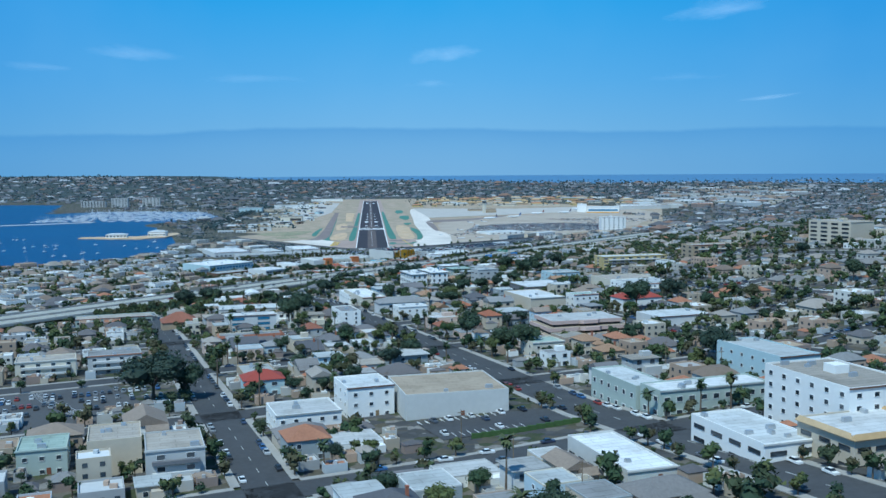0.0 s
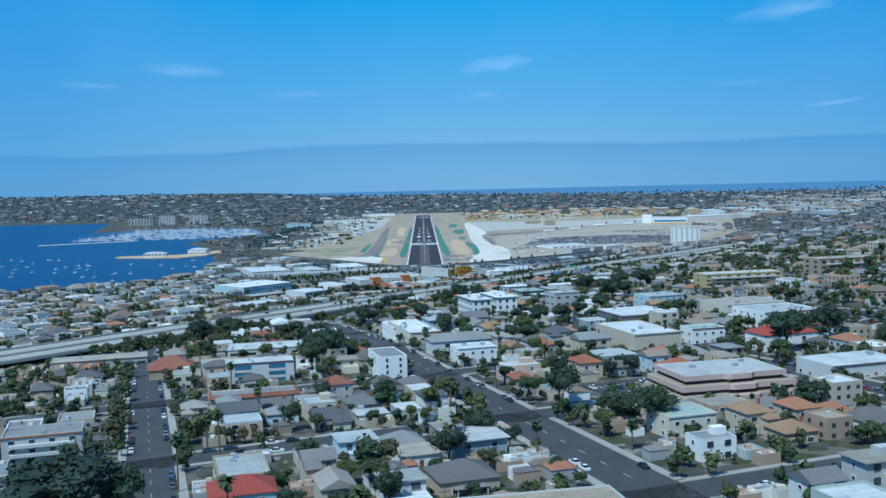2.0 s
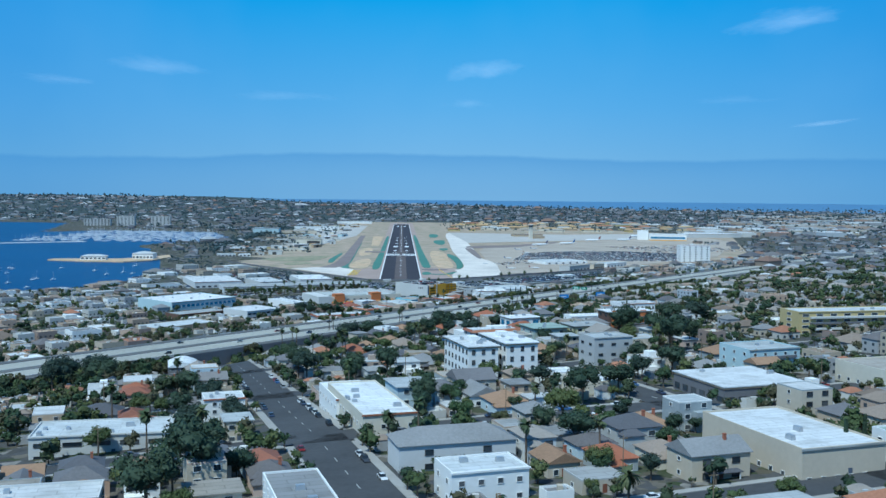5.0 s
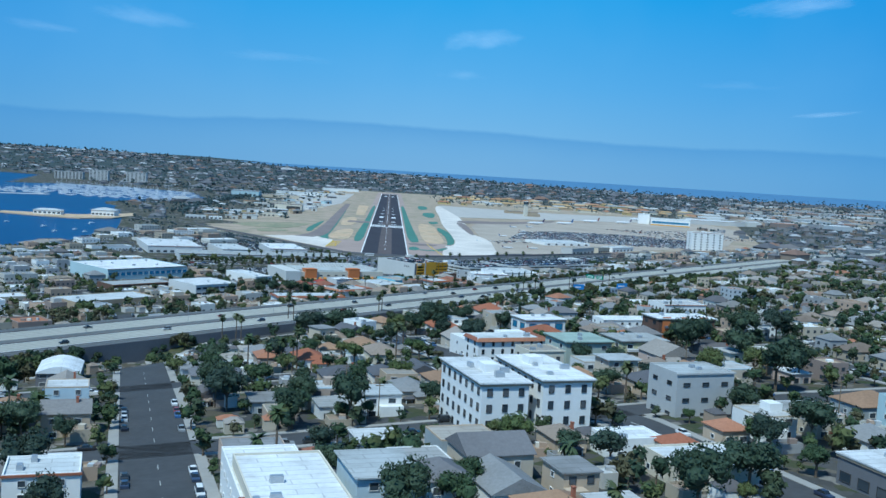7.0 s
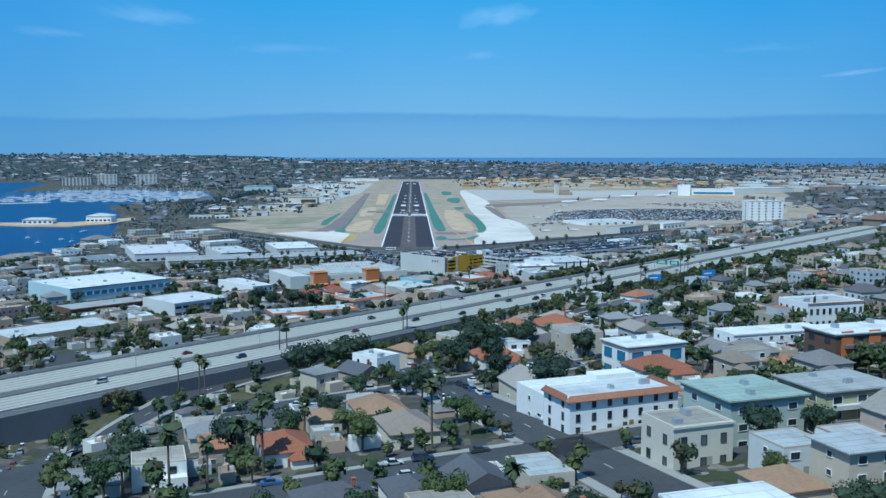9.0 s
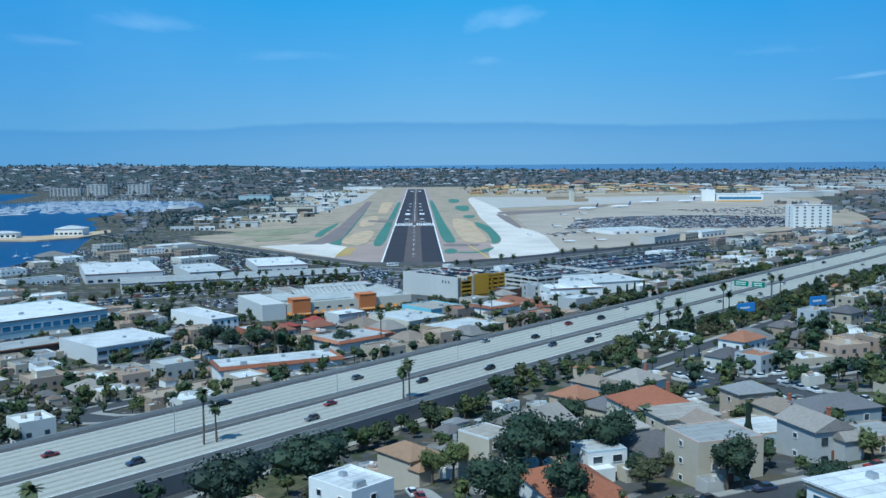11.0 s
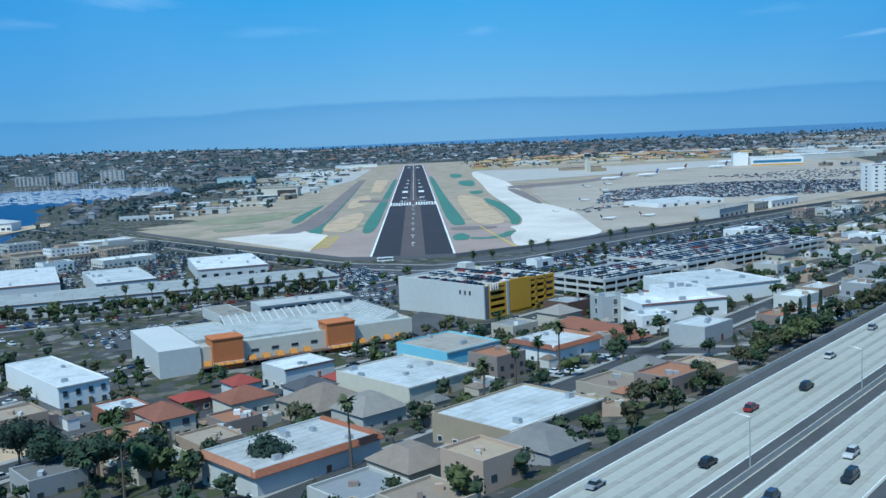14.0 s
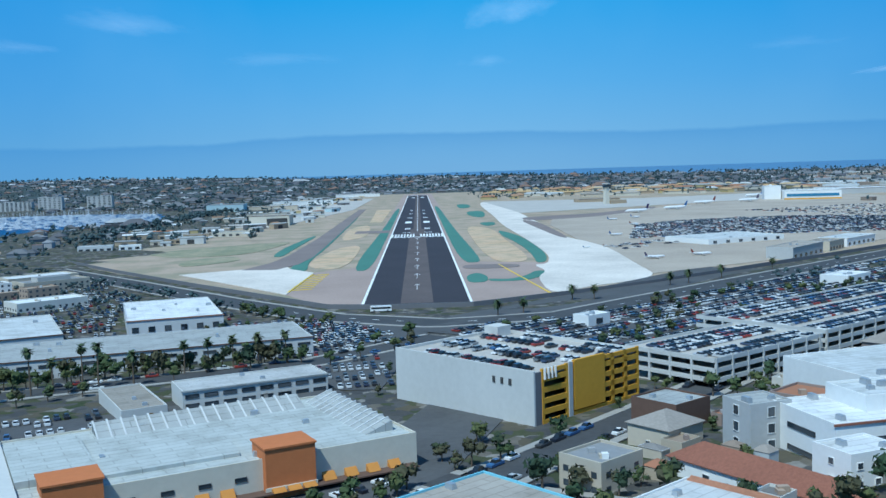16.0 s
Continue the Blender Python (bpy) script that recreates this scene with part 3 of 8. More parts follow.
def height(x, y):
    s, r = to_sr(x, y)
    z = float(np.interp(s, HEIGHT_S, HEIGHT_Z))
    if -600 < x < 1000 and y > -60:  # the airfield is level
        z *= 1 - smooth(-34, -6, y - float(np.interp(x, FENCE_X, FENCE_Y)))
    # the hill that rises inland of the upper town
    z += 24 * smooth(180, 420, x) * smooth(330, 480, s)
    # the cutting in which the ramp and the street run below the freeway
    low = smooth(40, 56, s) * (1 - smooth(95, 120, s)) * (1 - smooth(-60, 20, r))
    z -= 4.5 * low
    e, n = to_en(x, y)
    z -= 6.0 * math.exp(-((n + 322) / 16) ** 2) * (1 - smooth(60, 130, s)) * smooth(-70, -20, s)
    # hills beyond the runway: high towards the ocean side of the bay, low to the north
    if y > 2600:
        z += smooth(2900, 5200, y) * (38 - 26 * smooth(-200, 1800, x) + 42 * smooth(-300, -2200, x) + 9 * noise.noise((x * 0.0016, y * 0.0016, 0)) + 5 * noise.noise((x * 0.006, y * 0.006, 3)))
    return z


def build_ground():
    def steps(*runs):
        out = []
        for a, b, step in runs:
            out.extend(np.arange(a, b, step))
        return out
    ss = sorted(set([round(float(v), 1) for v in steps((-9500, -4000, 250), (-4000, -2000, 100), (-2000, -430, 30), (-430, 700, 12), (700, 1500, 50), (1500, 5001, 250))] + [float(v) for v in HEIGHT_S]))
    rr = steps((-3000, -900, 120), (-900, 500, 16), (500, 3000, 70), (3000, 8501, 220))
    verts, faces = [], []
    for s in ss:
        for r in rr:
            x, y = from_sr(s, r)
            z = height(x, y)
            if -3000 < x < -300 and -700 < y < 3000:
                d = bay_depth(x, y)
                z = z * smooth(0, -60, d) - 2.5 if d > -60 else z
                z -= 5 * smooth(-25, 40, d) - 2.4 * smooth(0, -60, d)
            verts.append((x, y, z))
    k = len(rr)
    for i in range(len(ss) - 1):
        for j in range(k - 1):
            a = i * k + j
            faces.append((a, a + k, a + k + 1, a + 1))
    sh = Shape()
    sh.v, sh.f, sh.m = verts, faces, [0] * len(faces)
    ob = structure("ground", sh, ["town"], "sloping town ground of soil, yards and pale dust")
    ob.data.polygons.foreach_set("use_smooth", [True] * len(faces))
    water = Shape().prism([(-9000, -2500), (-300, -2500), (-300, 2950), (-9000, 2950)], -6, -3.2)
    structure("water", water, ["water"], "deep blue rippled water of the harbour bay")
    # the ocean and its haze line beyond the hills
    sea = Shape()
    arc = [(9300 * math.sin(a), -1700 + 9300 * math.cos(a)) for a in (radians(-60 + 4 * i) for i in range(31))]
    inner = [(7600 * math.sin(a), -1700 + 7600 * math.cos(a)) for a in (radians(-60 + 4 * i) for i in range(31))]
    for i in range(30):
        sea.face([(*inner[i], 14), (*inner[i + 1], 14), (*arc[i + 1], SEA_LINE), (*arc[i], SEA_LINE)])
    structure("backdrop", sea, ["sea_haze"], "hazy blue ocean out to the horizon")


SEA_LINE = 66
build_ground()


def ribbon(path, width, lift, spread=0.0, step=6.0, thick=0.3, level=None, sh=None):
    """A strip that lies on the land along a path."""
    points = []
    for (ax, ay), (bx, by) in zip(path, path[1:]):
        n = max(1, int(math.hypot(bx - ax, by - ay) / step))
        points.extend((ax + (bx - ax) * i / n, ay + (by - ay) * i / n) for i in range(n))
    points.append(path[-1])
    sh, rows = sh or Shape(), []
    for i, (x, y) in enumerate(points):
        px, py = points[max(0, i - 1)]
        qx, qy = points[min(len(points) - 1, i + 1)]
        d = math.hypot(qx - px, qy - py)
        nx, ny = (qy - py) / d, -(qx - px) / d
        row = []
        for k in (-0.5, -0.17, 0.17, 0.5):
            u, v = x + nx * (width * k + spread), y + ny * (width * k + spread)
            row.append((u, v, (height(u, v) if level is None else level) + lift))
        rows.append(row)
    base = len(sh.v)
    for row in rows:
        sh.v.append((row[0][0], row[0][1], row[0][2] - thick))
        sh.v.extend(row)
        sh.v.append((row[3][0], row[3][1], row[3][2] - thick))
    for i in range(len(rows) - 1):
        for j in range(5):
            a = base + i * 6 + j
            sh.f.append((a, a + 6, a + 7, a + 1))
            sh.m.append(0)
    return sh


# ---- high thin clouds ----
def cloud_mat(strength, seed):
    m = bpy.data.materials.new("thin cloud")
    m.use_nodes = True
    n = Nodes(m.node_tree)
    m.node_tree.nodes.remove(m.node_tree.nodes["Principled BSDF"])
    spot = n.add("ShaderNodeTexCoord").outputs["Generated"]
    xyz = n.add("ShaderNodeSeparateXYZ")
    n.put(xyz.inputs[0], spot)
    a, b = n.math("MULTIPLY_ADD", xyz.outputs[0], 2.0, -1.0), n.math("MULTIPLY_ADD", xyz.outputs[1], 2.0, -1.0)
    away = n.math("SQRT", n.math("ADD", n.math("POWER", n.math("ABSOLUTE", a), 2.0), n.math("POWER", n.math("ABSOLUTE", b), 2.0)))
    shift = n.add("ShaderNodeMapping")
    n.put(shift.inputs["Vector"], spot)
    shift.inputs["Location"].default_value = (seed, seed * 0.7, 0)
    shift.inputs["Scale"].default_value = (1.0, 0.45, 1.0)
    wisp = n.noise(shift.outputs[0], 3.2, 7.0, 0.62)
    body = n.math("SUBTRACT", n.math("MULTIPLY_ADD", wisp, 1.9, -0.2), n.math("MULTIPLY", away, 1.05))
    bsdf = n.add("ShaderNodeBsdfTranslucent")
    bsdf.inputs[0].default_value = (0.95, 0.93, 0.92, 1)
    clear, both = n.add("ShaderNodeBsdfTransparent"), n.add("ShaderNodeMixShader")
    n.put(both.inputs[0], n.math("MULTIPLY", n.math("MINIMUM", n.math("MAXIMUM", body, 0.0), 1.0), strength))
    n.put(both.inputs[1], clear.outputs[0])
    n.put(both.inputs[2], bsdf.outputs[0])
    n.put(m.node_tree.nodes["Material Output"].inputs[0], both.outputs[0])
    return m


def build_clouds():
    """Patches of thin cloud that hang over the far side of the airfield."""
    for i, (x, y, z, w, d, k) in enumerate(((470, 4100, 826, 330, 700, 0.85), (-1440, 4500, 870, 420, 560, 0.5), (1690, 2870, 900, 330, 460, 0.8), (3500, 6600, 740, 170, 800, 0.8),
                                            (500, 6390, 850, 260, 500, 0.3), (-900, 5950, 850, 560, 500, 0.3), (-2250, 5070, 850, 300, 420, 0.35), (2510, 5850, 850, 380, 450, 0.25))):
        M["cloud"] = cloud_mat(k * 0.25, i * 1.7)
        sh = Shape()
        ring = [(math.cos(a) * w, math.sin(a) * d) for a in (math.pi * j / 12 for j in range(24))]
        sh.face([(a, b, 0) for a, b in ring])
        ob = structure("cloud", sh, ["cloud"], "thin wispy white cloud")
        ob.matrix_world = at(x, y, z)


build_clouds()


# ---- the airfield ----
def paint(name, polygons, level, material, label):
    sh = Shape()
    for p in polygons:
        sh.prism(p, -0.4, level)
    return structure(name, sh, [material], label)


def rect(x0, x1, y0, y1):
    return [(x0, y0), (x1, y0), (x1, y1), (x0, y1)]



def curve(ring):
    """The ring with its corners rounded off."""
    for k in range(2):
        out = []
        for (ax, ay), (bx, by) in zip(ring, ring[1:] + ring[:1]):
            out += [(ax * 0.78 + bx * 0.22, ay * 0.78 + by * 0.22), (ax * 0.22 + bx * 0.78, ay * 0.22 + by * 0.78)]
        ring = out
    return ring


def build_airfield():
    paint("airfield_ground", [[(-240, 246), (-48, 0), (30, -9), (83, 22), (140, 60), (379, 252), (700, 520), (1000, 1500), (700, 2100), (200, 2800), (-200, 2800), (-330, 1700), (-420, 900), (-362, 424)]], 0.1, "soil", "dry brown airfield soil inside the fence")
    paint("runway_surround", [[(-80, 66), (-48, 2), (30, -7), (75, 22), (98, 150), (104, 212), (46, 240), (46, 2720), (-46, 2720), (-46, 220), (-76, 192)]], 0.2, "shoulder", "brown-grey paved shoulder round the runway")
    paint("runway", [rect(-30.5, 30.5, 0, 2530)], 0.3, "runway", "dark asphalt runway with white edge lines")
    paint("runway_wear", [rect(-9, 9, 8, 700), rect(-5, 5, 700, 2500)], 0.36, "rubber", "paler worn strip along the runway middle")
    paint("green_margin", [curve([(-50, 197), (-34, 192), (-34, 568), (-34, 1423), (-42, 1433), (-44, 682)]), curve([(50, 230), (34, 235), (34, 760), (34, 1500), (43, 1500), (46, 690), (51, 300)]),
                           curve([(-98, 214), (-99, 260), (-100, 434), (-102, 1100), (-98, 1100), (-91, 560), (-89, 416), (-90, 281), (-82, 201)]), curve([(-131, 350), (-133, 448), (-124, 620), (-118, 620), (-121, 429), (-120, 340)]),
                           curve([(33, 135), (42, 157), (48, 129), (45, 97), (33, 95)]), curve([(46, 116), (61, 107), (75, 130), (82, 155), (91, 153), (83, 118), (70, 99), (48, 98)]),
                           curve([(95, 628), (104, 580), (111, 498), (110, 346), (107, 275), (99, 218), (91, 212), (95, 264), (98, 351), (96, 463), (92, 526)]),
                           curve([(84, 1589), (111, 1562), (104, 1366), (79, 1328)]), curve([(86, 1187), (116, 1200), (109, 1013), (96, 945), (81, 1033)]), curve([(83, 804), (106, 820), (104, 747), (88, 717)])], 0.44, "greenpaint", "green-painted pavement margins beside the runway")
    paint("infield", [curve([(-86, 232), (-88, 305), (-78, 424), (-54, 457), (-54, 206)]), curve([(-84, 510), (-90, 766), (-66, 848), (-56, 581)]), curve([(60, 746), (92, 677), (90, 465), (92, 292), (85, 222), (56, 232)]), [(-70, 900), (-52, 900), (-52, 1400), (-80, 1400)]], 0.4, "sand", "pale sandy dirt between the taxiways")
    paint("grass_patch", [curve([(-203, 296), (-201, 348), (-164, 362), (-151, 318), (-188, 271)]), curve([(-271, 435), (-200, 500), (-147, 532), (-134, 526), (-156, 378), (-227, 368)])], 0.42, "drygrass", "thin dry grass on the airfield soil")
    paint("taxiway", [[(-136, 226), (-121, 286), (-116, 350), (-113, 560), (-118, 1440), (-104, 1440), (-93, 560), (-91, 330), (-96, 262), (-108, 222)], rect(-76, -34, 640, 690), curve([(34, 214), (77, 208), (75, 182), (34, 180)]), curve([(145, 843), (164, 799), (156, 459), (147, 466), (144, 697)]), curve([(154, 923), (281, 968), (420, 1171), (392, 1061), (262, 866), (149, 808)])], 0.52, "taxi", "worn dark asphalt taxiway")
    paint("apron", [[(-178, 207), (-105, 252), (-97, 223), (-76, 191), (-79, 64)],
                    curve([(76, 25), (106, 58), (129, 72), (156, 102), (159, 170), (169, 322), (164, 407), (153, 478), (160, 682), (165, 912), (172, 1240), (170, 1577), (144, 1690), (128, 1440), (121, 1046), (110, 717), (112, 498), (110, 316), (107, 260), (98, 200), (86, 196), (91, 153), (79, 113)])], 0.5, "apron", "bright white concrete apron")
    paint("far_apron", [[(170, 1060), (600, 1300), (900, 1500), (900, 1750), (500, 1600), (150, 1700)]], 0.54, "concrete", "far pale concrete apron")
    paint("ramp", [[(150, 110), (250, 170), (420, 330), (640, 560), (900, 1180), (900, 1480), (600, 1290), (200, 900), (168, 700)]], 0.46, "rampground", "worn pale concrete ramp for parked aircraft")
    paint("cargo_apron", [[(-330, 900), (-200, 860), (-130, 1440), (-128, 2300), (-240, 2300), (-330, 1640)]], 0.46, "concrete", "pale concrete apron beside the hangars")
    marks = [rect(-30.5, -29.0, 0, 2530), rect(29.0, 30.5, 0, 2530), rect(-29, 29, 549, 552), rect(-29, 29, 2524, 2530)]
    for i in range(8):
        for side in (-1, 1):
            x = side * (4.2 + 3.4 * i)
            marks.append(rect(x - 0.95, x + 0.95, 556, 602))
    for y in range(90, 540, 62):  # arrows of the displaced threshold
        marks.append(rect(-0.2, 0.2, y - 22, y + 4))
        marks.append([(-2, y), (-1.5, y), (0, y + 7), (0, y + 8.5)])
        marks.append([(1.5, y), (2, y), (0, y + 8.5), (0, y + 7)])
    for x in (-24, -16, -8, 0, 8, 16, 24):
        marks.append([(x - 2.6, 540), (x - 2, 540), (x, 546), (x, 548)])
        marks.append([(x + 2, 540), (x + 2.6, 540), (x, 548), (x, 546)])
    for side in (-1, 1):
        x = side * 13
        marks.append(rect(x - 4.6, x + 4.6, 850, 896))
        for k, y in enumerate((700, 1000, 1150, 1300)):
            for j in range(3 - k // 2):
                marks.append(rect(x + side * (2.4 * j - 3) - 0.9, x + side * (2.4 * j - 3) + 0.9, y, y + 23))
        marks.extend((rect(x - 4, x - 3, 628, 640), rect(x - 2, x - 1, 628, 640), rect(x + 1, x + 2, 628, 640), rect(x + 3, x + 4, 628, 640)))
        marks.append(rect(x - 4.6, x + 4.6, 2230, 2276))
    for y in range(660, 2500, 61):
        marks.append(rect(-0.45, 0.45, y, y + 37))
    paint("runway_marking", marks, 0.47, "paint", "white painted runway lines, bars and arrows")
    yellow = []
    for i in range(9):
        y = 84 + 11 * i
        yellow.append([(-79 + 0.3 * i, y), (-66 + 0.3 * i, y + 4), (-66 + 0.3 * i, y + 5.5), (-79 + 0.3 * i, y + 1.5)])
    yellow += [[(-80, 74), (-78.8, 74), (-74.8, 180), (-76, 180)], [(76, 30), (77, 30), (62, 210), (61, 210)]]
    paint("taxi_marking", yellow, 0.56, "yellowpaint", "yellow painted hatching on the apron edge")
    wall = Shape()
    for (ax, ay), (bx, by) in zip(FENCE, FENCE[1:]):
        d = math.hypot(bx - ax, by - ay)
        nx, ny = (by - ay) / d * 0.2, -(bx - ax) / d * 0.2
        wall.prism([(ax + nx, ay + ny), (bx + nx, by + ny), (bx - nx, by - ny), (ax - nx, ay - ny)], -0.5, 2.6)
    structure("airfield_wall", wall, ["darkgrey"], "low dark blast wall along the airfield edge")


build_airfield()


# ---- the freeway ----
def strip(s0, s1, r0, r1, z0, z1, sh=None):
    sh = sh or Shape()
    return sh.prism([from_sr(s0, r0), from_sr(s1, r0), from_sr(s1, r1), from_sr(s0, r1)], z0, z1)


DECK = 21.6
R0, R1 = -700, 1500


def build_freeway():
    deck = Shape()
    strip(0, 52, R0, R1, DECK - 1.4, DECK, deck)
    structure("freeway_deck", deck, ["freeway"], "broad pale concrete freeway deck with eight lanes")
    for i, s in enumerate((5.6, 9.2, 12.8, 16.4, 20.0, 31.6, 35.2, 38.8, 42.4)):
        structure(f"lane_wear_{i + 1}", strip(s - 0.7, s + 0.5, R0, R1, DECK - 0.2, DECK + 0.05), ["lane"], "oil-darkened wheel track on the concrete lane")
    edge = Shape()
    for a, b in ((0.4, 3.4), (22.4, 25.4), (26.6, 29.2), (45.2, 51.4)):
        strip(a, b, R0, R1, DECK - 0.2, DECK + 0.06, edge)
    structure("road_shoulder", edge, ["oldasphalt"], "dark asphalt freeway shoulders")
    lines = Shape()
    for s in (3.7, 22.1, 29.6, 44.6):
        strip(s, s + 0.16, R0, R1, DECK - 0.1, DECK + 0.09, lines)
    structure("edge_marking", lines, ["paint"], "white freeway edge lines")
    for name, s, h, w in (("barrier_seaward", 0, 1.1, 0.45), ("barrier_median", 25.8, 1.2, 0.5), ("barrier_uphill", 51.6, 1.0, 0.4)):
        b = Shape()
        for r in range(R0, R1, 100):
            a0, a1 = from_sr(s, r), from_sr(s, r + 100)
            c0, c1 = from_sr(s + w, r + 100), from_sr(s + w, r)
            b.solid([(*a0, DECK - 0.6), (*a1, DECK - 0.6), (*c0, DECK - 0.6), (*c1, DECK - 0.6)],
                    [(*from_sr(s + w * 0.3, r), DECK + h), (*from_sr(s + w * 0.3, r + 100), DECK + h), (*from_sr(s + w * 0.7, r + 100), DECK + h), (*from_sr(s + w * 0.7, r), DECK + h)])
        structure(name, b, ["concrete"], "grey concrete freeway barrier")
    wall = Shape()
    strip(52.1, 52.9, -420, 60, 8, DECK - 0.1, wall)
    structure("retaining_wall", wall, ["darkgrey"], "dark concrete retaining wall below the freeway")
    wall = Shape()
    strip(-0.8, -0.1, -420, 500, 8, DECK - 0.2, wall)
    structure("retaining_wall_seaward", wall, ["grey"], "grey concrete retaining wall on the seaward side")


build_freeway()


# ---- streets ----
LANES = {}


def note_lanes():
    for path, width in ROADS:
        for (ax, ay), (bx, by) in zip(path, path[1:]):
            n = int(math.hypot(bx - ax, by - ay) / 20) + 1
            squares = set()
            for i in range(n + 1):
                x, y = ax + (bx - ax) * i / n, ay + (by - ay) * i / n
                squares.update((int(x // 40) + p, int(y // 40) + q) for p in (-1, 0, 1) for q in (-1, 0, 1))
            for q in squares:
                LANES.setdefault(q, []).append((ax, ay, bx - ax, by - ay, width / 2 + 2.6))


def crossings(x, y, room=-2.6):
    """How many stretches of roadway a place lies on."""
    count = 0
    for ax, ay, dx, dy, half in LANES.get((int(x // 40), int(y // 40)), ()):
        k = min(1, max(0, ((x - ax) * dx + (y - ay) * dy) / (dx * dx + dy * dy)))
        count += (x - ax - k * dx) ** 2 + (y - ay - k * dy) ** 2 < (half + room) ** 2
    return count


def near_road(x, y, room):
    return crossings(x, y, room) > 0


def open_runs(path, aside):
    """A line beside a road, broken where other roads cross it."""
    points = []
    for i, ((ax, ay), (bx, by)) in enumerate(zip(path, path[1:])):
        d = math.hypot(bx - ax, by - ay)
        nx, ny = (by - ay) / d, -(bx - ax) / d
        m = max(1, int(d / 3))
        points.extend((ax + (bx - ax) * j / m + nx * aside, ay + (by - ay) * j / m + ny * aside) for j in range(m + 1))
    run = []
    for p in points:
        if crossings(*p, -2.7) == 0:
            run.append(p)
        else:
            if len(run) > 1:
                yield run
            run = []
    if len(run) > 1:
        yield run


def road(name, path, width, label="asphalt street with concrete pavements on both sides"):
    structure(name, ribbon(path, width, 0.3), ["asphalt"], label)
    for k in (-1, 1):
        kerb = Shape()
        for run in open_runs(path, k * (width / 2 + 1.3)):
            ribbon(run, 2.6, 0.45, sh=kerb)
        if kerb.f:
            structure(name + "_pavement" + ("_a" if k < 0 else "_b"), kerb, ["pavement"], "pale concrete pavement with a kerb")
    dash = Shape()
    for (ax, ay), (bx, by) in zip(path, path[1:]):
        d = math.hypot(bx - ax, by - ay)
        ux, uy = (bx - ax) / d, (by - ay) / d
        for i in range(int(d / 14)):
            x, y = ax + ux * i * 14, ay + uy * i * 14
            if crossings(x + ux * 2, y + uy * 2) > 1:
                continue
            p = [(x - uy * 0.09, y + ux * 0.09), (x + ux * 4 - uy * 0.09, y + uy * 4 + ux * 0.09), (x + ux * 4 + uy * 0.09, y + uy * 4 - ux * 0.09), (x + uy * 0.09, y - ux * 0.09)]
            dash.solid([(u, v, height(u, v)) for u, v in p], [(u, v, height(u, v) + 0.42) for u, v in p])
    if dash.f and name.startswith(("street", "harbour", "ramp")):
        structure(name + "_line", dash, ["wornpaint" if name[0] == "s" else "paint"], "broken white centre line")


def clipped(points, inside):
    """The runs of points for which inside holds."""
    run = []
    for p in points:
        if inside(*p):
            run.append(p)
        elif len(run) > 1:
            yield [run[0], run[-1]]
            run = []
        else:
            run = []
    if len(run) > 1:
        yield [run[0], run[-1]]


def seen_side(x, y):
    """Inside the wedge of land that the flight looks over."""
    return abs(x) < 0.62 * (y + 1790) + 40 and y > -1600


ROADS = []


def main_street(e):
    return -318.5 - 0.0194 * (-750 - e)


def build_streets():
    roads = []
    for i, n in enumerate(STREETS):
        for run in clipped([from_en(e, main_street(e) if n == -324 else n) for e in range(-1600, 500, 10)], lambda x, y: seen_side(x, y) and to_sr(x, y)[0] > 100 and abs(x) < 700):
            wide = 17 if n == -324 else 14
            roads.append((f"street_{i + 1}", run, wide))
    for i, e in enumerate(AVENUES):
        for run in clipped([from_en(e, n) for n in range(-900, 1200, 10)], lambda x, y: seen_side(x, y) and to_sr(x, y)[0] > 112 and abs(x) < 700):
            roads.append((f"avenue_{i + 1}", run, 14))
    others = [("frontage_road", [from_sr(84, 10), from_sr(84, 900)], 10), ("ramp_road", [(-96, -830), (-93, -786), (-88, -752), (-80, -714), (-62, -683), (-36, -652), (10, -598)], 11),
              ("cross_road", [(-92, -830), (-130, -700), (-160, -600)], 13),
              ("lower_street_1", [from_sr(-52, -330), from_sr(-52, 900)], 11), ("lower_street_2", [from_sr(-140, -40), from_sr(-140, 900)], 12),
              ("lower_street_3", [from_sr(-215, -330), from_sr(-215, 110)], 12), ("harbour_highway", [(-420, 430), (-195, 150), (-110, 40), (-45, -36), (10, -72), (70, -66), (184, 35), (333, 164), (640, 420)], 22), ("station_road", [(-260, -240), (-140, -195), (-38, -158), (10, -110)], 14)]
    for i, r in enumerate((-300, -205, -110, -20, 172, 305, 420, 560, 700)):
        others.append((f"cross_street_{i + 1}", [from_sr(-225 if r < 150 else -150, r), from_sr(-6, r)], 10))
    roads += others
    ROADS.extend((path, width) for name, path, width in roads)
    note_lanes()
    for name, path, width in roads:
        road(name, path, width)


build_streets()


# ---- buildings ----
WINDOW_MESHES = {}


